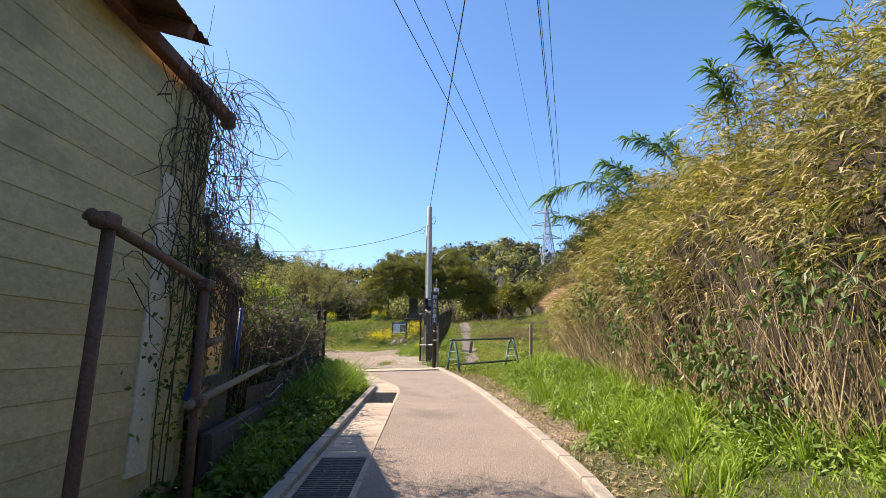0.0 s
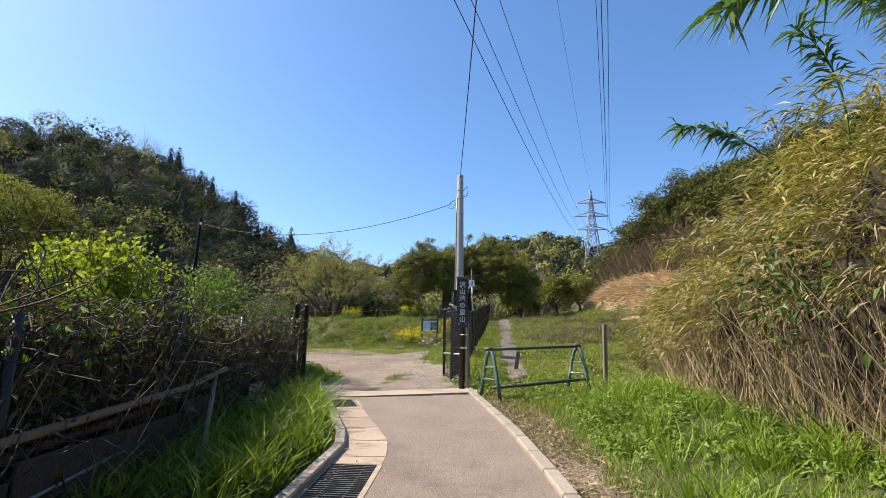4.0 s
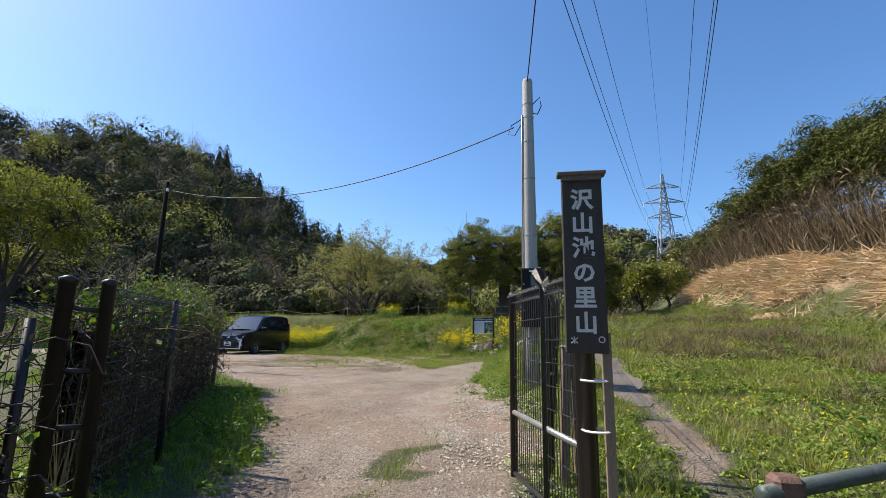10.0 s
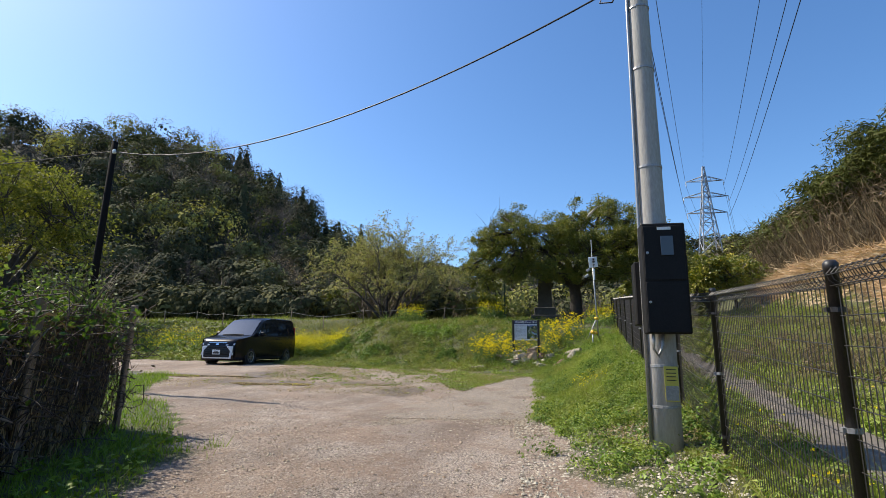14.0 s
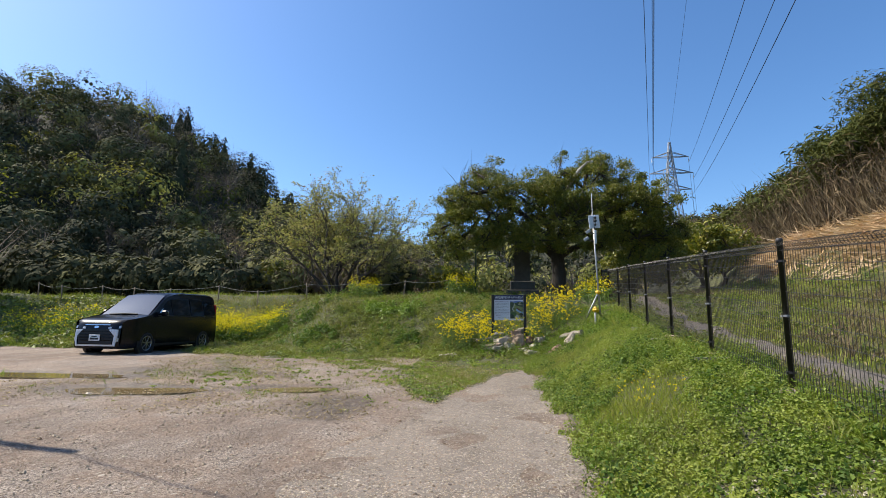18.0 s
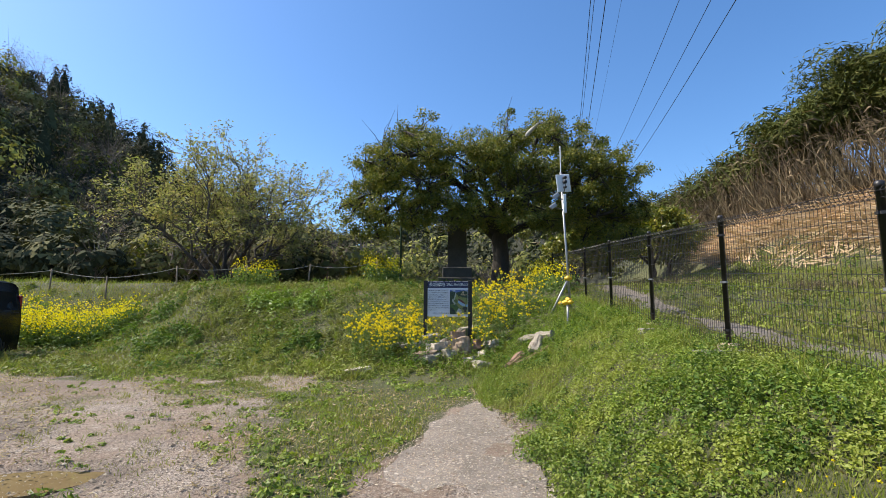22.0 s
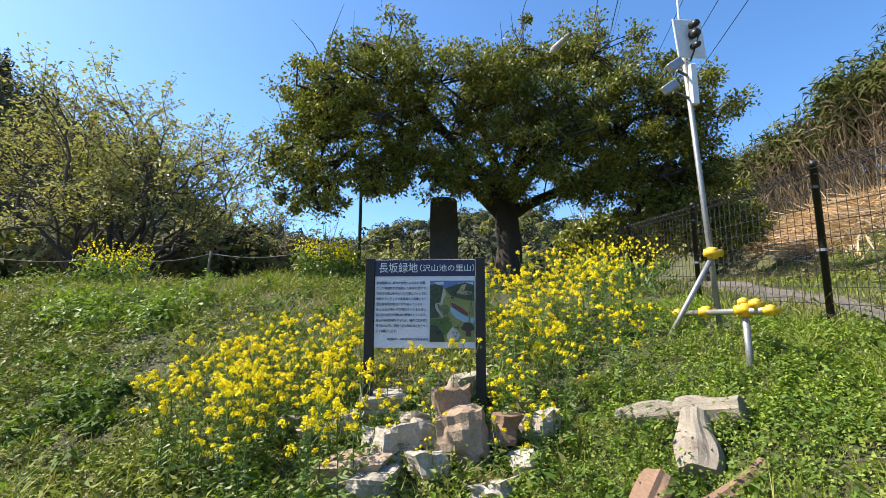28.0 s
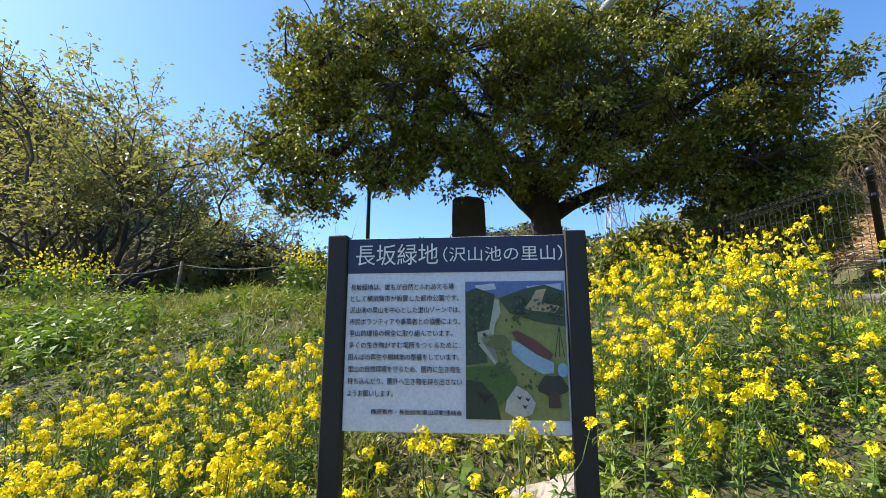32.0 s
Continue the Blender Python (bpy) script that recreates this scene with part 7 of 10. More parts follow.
def nose_patch(name, poly, mat, lift, parent=vb, label=""):
    """A patch on the front, its outline given as (x share of the width, z)."""
    ys, zs = [a for a, b in OUT[:8]], [b for a, b in OUT[:8]]
    pts = []
    for u, z in poly:
        y = float(np.interp(z, zs, ys))
        w = float(half_width(y, z))
        pts.append((u * w, y - lift + 0.06 * abs(u) ** 3 * float(ss(0.7, 1.0, abs(u))), z))
    n2 = len(pts)
    inn = [(x, y + 0.03, z) for x, y, z in pts]
    c = tuple(np.mean(pts, axis=0))
    part(name, Shape().add(pts + inn + [c], [[2 * n2, i, (i + 1) % n2] for i in range(n2)], [[i, n2 + i, n2 + (i + 1) % n2, (i + 1) % n2] for i in range(n2)]), mat, parent, label)


nose_patch("grille", [(-0.72, 0.34), (-0.8, 0.55), (-0.78, 0.72), (0.78, 0.72), (0.8, 0.55), (0.72, 0.34)], M_plast, 0.012)
for zz in (0.42, 0.5, 0.58, 0.66):
    nose_patch("grille_bar", [(-0.7, zz), (-0.7, zz + 0.022), (0.7, zz + 0.022), (0.7, zz)], M_car, 0.022)
for sgn in (-1, 1):
    nose_patch("headlamp", [(sgn * 0.5, 0.74), (sgn * 0.5, 0.79), (sgn * 0.99, 0.83), (sgn * 0.99, 0.76)], M_lamp, 0.014)
    nose_patch("bumper_trim", [(sgn * 0.8, 0.3), (sgn * 0.86, 0.5), (sgn * 0.86, 0.68), (sgn * 0.6, 0.7), (sgn * 0.6, 0.73), (sgn * 0.93, 0.72), (sgn * 0.92, 0.5), (sgn * 0.88, 0.3)], M_silver, 0.03, label="chrome trim with its shine put into the colour")
    nose_patch("fog_lamp", [(sgn * 0.9, 0.4), (sgn * 0.9, 0.5), (sgn * 0.97, 0.5), (sgn * 0.97, 0.4)], M_lamp, 0.016)
nose_patch("bumper_trim", [(-0.88, 0.27), (-0.88, 0.315), (0.88, 0.315), (0.88, 0.27)], M_silver, 0.035, label="chrome trim with its shine put into the colour")
nose_patch("bonnet_trim", [(-0.55, 0.84), (-0.55, 0.86), (0.55, 0.86), (0.55, 0.84)], M_chrome, 0.012, label="chrome trim")
nose_patch("badge", [(-0.07, 0.76), (-0.1, 0.79), (-0.07, 0.82), (0.07, 0.82), (0.1, 0.79), (0.07, 0.76)], M_chrome, 0.03)
plate = part("number_plate", Shape().box((0, -2.385, 0.5), (0.33, 0.015, 0.165), None, 0.004), M_white, vb, "white number plate")
part("plate_mark", Shape().box((0, -2.394, 0.535), (0.16, 0.002, 0.028)), M_tyre, plate)
part("plate_mark", Shape().box((0, -2.394, 0.475), (0.25, 0.002, 0.055)), M_tyre, plate)
# windscreen
pts = []
WS = [(-1.3, 1.15), (-1.0, 1.365), (-0.66, 1.625), (-0.44, 1.765)]
for y, z in WS:
    for u in np.linspace(-0.9, 0.9, 7):
        pts.append((u * float(half_width(y, z)), y - 0.012, z + 0.012 - 0.03 * abs(u) ** 2))
part("windscreen", Shape().add(pts, None, [[i * 7 + j, i * 7 + j + 1, (i + 1) * 7 + j + 1, (i + 1) * 7 + j] for i in range(3) for j in range(6)]), M_screen, vb, "", True)
part("wiper", Shape().tube([(-0.5, -1.33, 1.16), (0.0, -1.31, 1.18), (0.4, -1.3, 1.17)], 0.012, 5), M_plast, vb)
for sgn in (-1, 1):
    mir = part("wing_mirror", Shape().box((sgn * 0.98, -0.88, 1.2), (0.2, 0.12, 0.17), None, 0.04), M_car, vb)
    part("mirror_glass", Shape().box((sgn * 0.98, -0.815, 1.2), (0.15, 0.01, 0.12), None, 0.004), M_chrome, mir)
    part("tail_lamp", Shape().box((sgn * 0.72, 2.3, 1.3), (0.12, 0.06, 0.5), None, 0.02), M_red, vb)
part("rear_window", Shape().box((0, 2.305, 1.45), (1.15, 0.02, 0.45), Matrix.Rotation(radians(4), 4, "X"), 0.01), M_carglass, vb)
for sgn in (-1, 1):
    for yy in (-1.42, 1.43):
        arch = Shape().lathe([(0.33, -0.06), (0.385, -0.06), (0.385, 0.028), (0.33, 0.028)], 22)
        ob = part("wheel_arch", arch, M_plast, vb)
        ob.matrix_local = pose(sgn * 0.84, yy, 0.33, 0, sgn * 90, 0)
        wh = part("wheel", Shape().lathe([(0.0, -0.1), (0.2, -0.1), (0.2, 0.08), (0.0, 0.08)], 18), M_plast, van)
        wh.matrix_local = pose(sgn * 0.78, yy, 0.325, 0, sgn * 90, 0)
        part("tyre", Shape().lathe([(0.2, -0.1), (0.3, -0.1), (0.325, -0.07), (0.325, 0.07), (0.3, 0.1), (0.22, 0.1), (0.2, 0.08), (0.2, -0.1)], 26), M_tyre, wh, "", True)
        rim = Shape().lathe([(0.2, 0.085), (0.215, 0.1), (0.2, 0.102), (0.185, 0.085)], 22).lathe([(0, 0.1), (0.045, 0.1), (0.05, 0.085)], 12)
        for s5 in range(7):
            a = 2 * math.pi * s5 / 7
            rim.box((0.115 * math.cos(a), 0.115 * math.sin(a), 0.088), (0.17, 0.03, 0.018), Matrix.Rotation(a, 4, "Z"), 0.004)
        part("rim", rim, M_rim, wh)

# ---- park notice board ----
M_navy = plain("navy_print", (0.012, 0.014, 0.06), 0.4)
M_panel = plain("white_laminate", (0.62, 0.64, 0.7), 0.35)
M_ink = plain("dark_print", (0.02, 0.02, 0.03), 0.5)
M_postd = surface("dark_brown_steel_post", (0.01, 0.009, 0.008), (0.02, 0.018, 0.016), 4, 60, 0.65, 0.1)
nbd = thing("notice_board", "park notice board with map on two dark posts", "sign", "", (-3.0, 34.38, 0.0), -5.5)
for sx, zb in ((-0.475, 1.35), (0.475, 1.55)):
    part("post", Shape().box((sx, 0.0, (3.085 + zb) / 2), (0.082, 0.06, 3.085 - zb), None, 0.005), M_postd, nbd)
BW, BZ0, BZ1, HZ = 0.865, 2.32, 3.07, 2.925
bd = part("panel", Shape().box((0, 0.0, (BZ0 + BZ1) / 2), (BW, 0.03, BZ1 - BZ0), None, 0.003), M_panel, nbd, "white printed panel")
part("header_band", Shape().box((0, -0.016, (HZ + BZ1) / 2), (BW - 0.002, 0.004, BZ1 - HZ - 0.004)), M_navy, bd)


def line_of(parent, body, x0, x1, z, size, mat, y=-0.0185):
    """One line of lettering, set to run from x0 to x1."""
    ob = text(parent, "lettering", body, 0, 0, 0, size, mat, 0, 0.0008, "LEFT")
    co = np.array([v.co[:] for v in ob.data.vertices])
    lo_, hi_ = co[:, 0].min(), co[:, 0].max()
    ob.data.transform(Matrix.Diagonal(((x1 - x0) / (hi_ - lo_), 1, 1, 1)) @ Matrix.Translation((-lo_, 0, 0)))
    ob.matrix_local = pose(x0, y, z, 90)
    return ob


line_of(bd, "長坂緑地", -0.398, -0.062, 2.994, 0.093, M_white, -0.0195)
line_of(bd, "（沢山池の里山）", -0.042, 0.425, 2.993, 0.064, M_white, -0.0195)
LINES = ["長坂緑地は、誰もが自然とふれあえる場", "として横須賀市が設置した都市公園です。", "沢山池の里山を中心とした里山ゾーンでは、", "市民ボランティアや事業者との協働により、", "里山的環境の保全に取り組んでいます。", "多くの生き物がすむ場所をつくるために、", "田んぼの再生や樹林地の整備をしています。", "里山の自然環境を守るため、園内に生き物を", "持ち込んだり、園外へ生き物を持ち出さない", "ようお願いします。"]
ENDS = [0.0, 0.02, 0.025, 0.025, -0.005, 0.025, 0.02, 0.025, 0.03, -0.235]
for k, tx in enumerate(LINES):
    line_of(bd, tx, -0.415, ENDS[k], 2.868 - 0.0455 * k, 0.027, M_ink)
line_of(bd, "横須賀市・長坂緑地里山活動連絡会", -0.32, 0.03, 2.392, 0.021, M_ink)
# the painted map, in flat colours one over another
mp0, mp1, mz0, mz1 = 0.045, 0.425, 2.372, 2.888
pict = part("map_picture", Shape().box(((mp0 + mp1) / 2, -0.0165, (mz0 + mz1) / 2), (mp1 - mp0, 0.003, mz1 - mz0)), surface("painted_green_field", (0.16, 0.19, 0.05), (0.26, 0.27, 0.09), 12, 60, 0.6, 0.05), bd, "painted bird's-eye map")
LAY = [0]


def patch(cols, pts, scale=14):
    LAY[0] += 1
    y = -0.018 - 0.0007 * LAY[0]
    m = surface("map_tint", tuple(c * 0.7 for c in cols), cols, scale, 90, 0.6, 0.03)
    P = [(mp0 + (mp1 - mp0) * u, mz1 - (mz1 - mz0) * v) for u, v in pts]
    n2 = len(P)
    s = Shape().add([(x, y, z) for x, z in P] + [(x, y + 0.0012, z) for x, z in P] + [(float(np.mean([a for a, b in P])), y, float(np.mean([b for a, b in P])))], [[2 * n2, i, (i + 1) % n2] for i in range(n2)], [[i, n2 + i, n2 + (i + 1) % n2, (i + 1) % n2] for i in range(n2)])
    part("map_patch", s, m, pict)


def oval(cx, cz, a, b, n2=20, w=0.0):
    return [(cx + a * math.cos(t) * (1 + w * math.sin(3 * t)), cz + b * math.sin(t) * (1 + w * math.sin(5 * t))) for t in np.linspace(0, 2 * math.pi, n2, endpoint=False)]


patch((0.12, 0.18, 0.42), [(0.003, 0.003), (0.997, 0.003), (0.997, 0.1), (0.003, 0.12)])
patch((0.55, 0.6, 0.68), [(0.1, 0.03), (0.3, 0.015), (0.32, 0.06), (0.12, 0.075)])
patch((0.5, 0.55, 0.65), [(0.62, 0.04), (0.97, 0.02), (0.97, 0.07), (0.66, 0.085)])
patch((0.045, 0.075, 0.04), [(0.003, 0.08), (0.12, 0.05), (0.3, 0.1), (0.3, 0.2), (0.26, 0.35), (0.2, 0.5), (0.22, 0.6), (0.003, 0.62)])
patch((0.05, 0.08, 0.04), [(0.34, 0.13), (0.6, 0.06), (0.8, 0.03), (0.997, 0.08), (0.997, 0.34), (0.7, 0.3), (0.45, 0.24)])
patch((0.48, 0.38, 0.22), [(0.72, 0.07), (0.82, 0.06), (0.76, 0.18), (0.95, 0.19), (0.9, 0.24), (0.64, 0.22), (0.6, 0.2), (0.66, 0.15)])
patch((0.42, 0.44, 0.36), [(0.3, 0.13), (0.34, 0.14), (0.36, 0.24), (0.3, 0.32), (0.28, 0.42), (0.2, 0.4), (0.15, 0.43), (0.26, 0.55), (0.34, 0.62), (0.3, 0.62), (0.13, 0.47), (0.12, 0.38), (0.24, 0.36)])
patch((0.14, 0.17, 0.05), oval(0.33, 0.45, 0.11, 0.055, 16, 0.1))
patch((0.15, 0.05, 0.04), [(0.46, 0.38), (0.52, 0.37), (0.7, 0.44), (0.86, 0.54), (0.84, 0.58), (0.74, 0.55), (0.52, 0.44)])
patch((0.28, 0.42, 0.55), [(0.46, 0.44), (0.52, 0.45), (0.7, 0.54), (0.87, 0.6), (0.86, 0.67), (0.76, 0.68), (0.58, 0.61), (0.46, 0.53)])
patch((0.2, 0.38, 0.55), oval(0.95, 0.65, 0.05, 0.05))
patch((0.07, 0.13, 0.03), [(0.003, 0.63), (0.36, 0.62), (0.5, 0.7), (0.5, 0.82), (0.3, 0.9), (0.2, 0.85), (0.003, 0.7)])
patch((0.03, 0.05, 0.025), [(0.003, 0.72), (0.16, 0.74), (0.3, 0.86), (0.34, 0.997), (0.003, 0.997)])
patch((0.45, 0.44, 0.42), [(0.5, 0.76), (0.6, 0.8), (0.68, 0.88), (0.64, 0.96), (0.5, 0.99), (0.38, 0.94), (0.4, 0.86)])
patch((0.035, 0.035, 0.025), oval(0.85, 0.76, 0.14, 0.075, 24, 0.12))
patch((0.07, 0.045, 0.03), [(0.81, 0.8), (0.9, 0.8), (0.92, 0.91), (0.8, 0.91)])
patch((0.015, 0.015, 0.018), [(0.1, 0.8), (0.18, 0.83), (0.28, 0.82), (0.22, 0.86), (0.19, 0.9), (0.16, 0.86)])
for (u, v) in ((0.5, 0.83), (0.58, 0.84), (0.55, 0.89)):
    patch((0.03, 0.03, 0.05), [(u, v), (u + 0.03, v + 0.012), (u + 0.05, v), (u + 0.03, v + 0.03), (u + 0.01, v + 0.02)])
# painted tree crowns on the map's hills, in two greens
rm_ = np.random.default_rng(5)
for tint, areas, n3 in (((0.025, 0.045, 0.03), ((0.03, 0.13, 0.2, 0.4), (0.5, 0.12, 0.62, 0.24), (0.82, 0.1, 0.97, 0.3)), 26), ((0.075, 0.115, 0.06), ((0.03, 0.1, 0.22, 0.55), (0.42, 0.14, 0.97, 0.27), (0.3, 0.5, 0.44, 0.7)), 30), ((0.04, 0.07, 0.03), ((0.38, 0.26, 0.7, 0.36), (0.56, 0.68, 0.72, 0.8), (0.04, 0.65, 0.3, 0.72)), 9)):
    s = Shape()
    for u0, v0, u1, v1 in areas:
        for k in range(n3):
            u, v, a = rm_.uniform(u0, u1), rm_.uniform(v0, v1), rm_.uniform(0.009, 0.02)
            ring = [(mp0 + (mp1 - mp0) * p, -0.0335, mz1 - (mz1 - mz0) * q) for p, q in oval(u, v, a, a * 0.7, 7)]
            s.add(ring + [(mp0 + (mp1 - mp0) * u, -0.0337, mz1 - (mz1 - mz0) * v)], [[7, i, (i + 1) % 7] for i in range(7)])
    tagged(part("painted_woodland", s, surface("map_tree_tint", tuple(c * 0.7 for c in tint), tint, 20, 90, 0.6, 0.03), pict), kind="stuff")
for du in (-0.045, 0.0, 0.045):
    patch((0.03, 0.04, 0.03), [(0.92 + du, 0.56), (0.925, 0.34), (0.93, 0.34), (0.928 + du, 0.56)])

# ---- weather mast on scaffold legs ----
M_plate_w = plain("white_instrument_plate", (0.72, 0.74, 0.76), 0.4)
wx = thing("weather_mast", "thin metal mast with white instrument plate on braced pipe legs", "mast")
b0, b1 = np.array([-0.34, 34.52, 2.15]), np.array([-0.47, 34.6, 5.55])
part("mast", Shape().tube([b0, (b0 + b1) / 2, b1], 0.026, 12), M_galv, wx, "", True)
part("tip_rod", Shape().tube([b1, b1 + [0.0, 0.0, 0.62]], 0.011, 8), M_white, wx)
pz = 5.28
pm = Matrix.Rotation(radians(12), 4, "Z") @ Matrix.Rotation(radians(-6), 4, "Y")
ip = part("instrument_plate", Shape().box((-0.44, 34.5, pz), (0.33, 0.02, 0.4), pm, 0.008), M_plate_w, wx, "white instrument plate")
for dz, r in ((0.12, 0.035), (0.02, 0.042), (-0.1, 0.03)):
    ob = part("sensor", Shape().lathe([(0, 0), (r, 0.0), (r, 0.07), (r * 0.7, 0.09), (0, 0.09)], 14), M_black, ip, "black round sensor", True)
    ob.matrix_local = pose(-0.43, 34.47, pz + dz, 100, 0, 12)
part("sensor_cable", Shape().tube([(-0.43, 34.42, pz + 0.1), (-0.4, 34.4, pz), (-0.42, 34.42, pz - 0.1), (-0.44, 34.5, pz - 0.22)], 0.008, 5), M_black, ip)
for dz, dx in ((4.95, -0.12), (4.72, -0.16)):
    ar = part("side_arm", Shape().tube([(-0.43, 34.58, dz - 0.02), (-0.43 + dx * 1.3, 34.5, dz)], 0.014, 6), M_black, wx)
    part("floodlight", Shape().box((-0.43 + dx * 1.6, 34.46, dz + 0.03), (0.16, 0.06, 0.09), Matrix.Rotation(radians(-35), 4, "Y"), 0.01), M_galv, ar)
part("junction_box", Shape().box((-0.415, 34.53, 4.82), (0.07, 0.05, 0.42), None, 0.01), M_plate_w, wx)
part("brace", Shape().tube([(-0.86, 34.82, 2.1), (-0.4, 34.46, 3.15)], 0.024, 10), M_galv, wx, "", True)
part("cross_pipe", Shape().tube([(-0.4, 35.18, 2.635), (-0.46, 34.5, 2.63), (-0.61, 33.48, 2.62)], 0.024, 10), M_galv, wx, "", True)
part("leg", Shape().tube([(-0.61, 33.76, 2.0), (-0.59, 33.81, 2.66)], 0.026, 10), M_galv, wx, "", True)
for c_, r in (((-0.4, 34.48, 3.16), 0.05), ((-0.45, 34.56, 2.635), 0.048), ((-0.59, 33.81, 2.63), 0.05), ((-0.61, 33.5, 2.62), 0.034), ((-0.6, 33.66, 2.67), 0.034), ((-0.41, 35.14, 2.63), 0.045), ((-0.59, 33.81, 2.69), 0.03), ((-0.83, 34.77, 2.24), 0.04)):
    part("yellow_cap", Shape().lathe([(0, -r * 1.2), (r * 0.9, -r), (r, 0), (r * 0.9, r), (0, r * 1.2)], 10, c_).tube([(c_[0] - r * 1.5, c_[1], c_[2]), (c_[0] + r * 1.5, c_[1] - r * 0.6, c_[2])], r * 0.7, 8), M_yellowp, wx, "yellow plastic joint cover", True)
lp = thing("lamp_post", "slim dark green post behind the monument", "post")
part("shaft", Shape().lathe([(0, 3.2), (0.045, 3.2), (0.04, 7.15), (0.03, 7.17), (0, 7.18)], 10, (-4.75, 42.6, 0)), plain("dark_green_paint", (0.02, 0.05, 0.03), 0.5), lp, "", True)

# ---- stone monument ----
M_stone = surface("dark_lichened_stone", (0.035, 0.033, 0.03), (0.1, 0.095, 0.085), 3, 40, 0.9, 0.5, stain=(0.14, 0.14, 0.11), stain_scale=4, stain_at=0.6)
mon = thing("stone_monument", "dark stone monument slab on a stepped base", "monument")
zg_ = height(-2.57, 43.0)
part("base_step", Shape().box((-2.57, 43.0, zg_ + 0.1), (1.5, 1.1, 0.3), None, 0.03), M_stone, mon)
part("base_block", Shape().box((-2.57, 43.0, zg_ + 0.45), (1.15, 0.8, 0.42), None, 0.03), M_stone, mon)
prof = [(-0.37, 0), (-0.37, 1.2), (-0.36, 1.62), (-0.3, 1.69), (0.0, 1.72), (0.29, 1.68), (0.35, 1.6), (0.37, 1.2), (0.38, 0)]
zb = zg_ + 0.66
V = [(-2.57 + x, 42.88, zb + z) for x, z in prof] + [(-2.57 + x * 0.97, 43.12, zb + z * 0.99) for x, z in prof] + [(-2.57, 42.86, zb + 0.7), (-2.57, 43.14, zb + 0.7)]
k = len(prof)
part("slab", Shape().add(V, [[2 * k, i, (i + 1) % k] for i in range(k)] + [[2 * k + 1, k + (i + 1) % k, k + i] for i in range(k)], [[i, k + i, k + (i + 1) % k, (i + 1) % k] for i in range(k)]), M_stone, mon)

# ---- rope fence along the bank ----
M_rope = plain("grey_rope", (0.3, 0.28, 0.25), 0.9)
rf = thing("rope_fence", "low stake and rope fence along the bank top", "fence")
xs_ = np.arange(-29, -4.3, 2.35)
tops_ = []
rngp = np.random.default_rng(5)
for x in xs_:
    y = 41.2 + 0.25 * math.sin(x) + (0.0 if x > -20 else (-20 - x) * 0.15)
    z = height(x, y)
    l_ = rngp.normal() * 0.05
    part("stake", Shape().tube([(x, y, z - 0.2), (x + l_, y, z + 0.82)], 0.028, 8), M_oldwood, rf, "", True)
    tops_.append((x + l_, y, z + 0.76))
for a, b in zip(tops_[:-1], tops_[1:]):
    a, b = np.array(a), np.array(b)
    u = np.linspace(0, 1, 9)[:, None]
    pt = a + (b - a) * u
    pt[:, 2] -= (0.10 + 0.05 * math.sin(a[0] * 3)) * 4 * (u * (1 - u))[:, 0]
    part("rope", Shape().tube(pt, 0.009, 5, False), M_rope, rf, "", True)

# ---- stones and logs round the board ----
M_rock = surface("pale_rough_stone", (0.28, 0.24, 0.19), (0.52, 0.46, 0.37), 4, 40, 0.9, 0.6, stain=(0.3, 0.18, 0.11), stain_scale=3, stain_at=0.58, vary=0.25)


M_rockr = surface("rust_stained_stone", (0.2, 0.13, 0.085), (0.4, 0.3, 0.21), 4, 40, 0.9, 0.6, stain=(0.28, 0.25, 0.2), stain_scale=4, stain_at=0.55, vary=0.2)


def rock(c, size, seed, mat=None, rz=0.0):
    rg_ = np.random.default_rng(seed)
    bm = bmesh.new()
    bmesh.ops.create_cube(bm, size=1.0)
    bmesh.ops.subdivide_edges(bm, edges=bm.edges[:], cuts=6, use_grid_fill=True)
    off = rg_.normal(size=3) * 10
    for v in bm.verts:
        n3 = Vector(v.co)
        d = noise.noise(n3 * 2.2 + Vector(off)) * 0.5 + noise.noise(n3 * 5.0 + Vector(off)) * 0.14 + noise.noise(n3 * 13.0 + Vector(off)) * 0.07
        rn = n3.normalized()
        shear = Vector((n3.z * 0.35 * math.sin(seed), n3.z * 0.3 * math.cos(seed * 2.1), n3.x * 0.3 * math.sin(seed * 1.7)))
        v.co = n3 * (0.86 + 0.7 * d) + rn * 0.08 + shear * 0.8
        v.co = Vector((v.co.x * size[0], v.co.y * size[1], v.co.z * size[2]))
    me = bpy.data.meshes.new("rock")
    bm.to_mesh(me)
    bm.free()
    me.materials.append(mat or M_rock)
    ob = new("rock", me)
    ob.matrix_world = pose(*c, rg_.normal() * 6, rg_.normal() * 6, rz)
    return tagged(ob, "rough pale building stone lying by the notice board", "stone", "stones by the notice board")


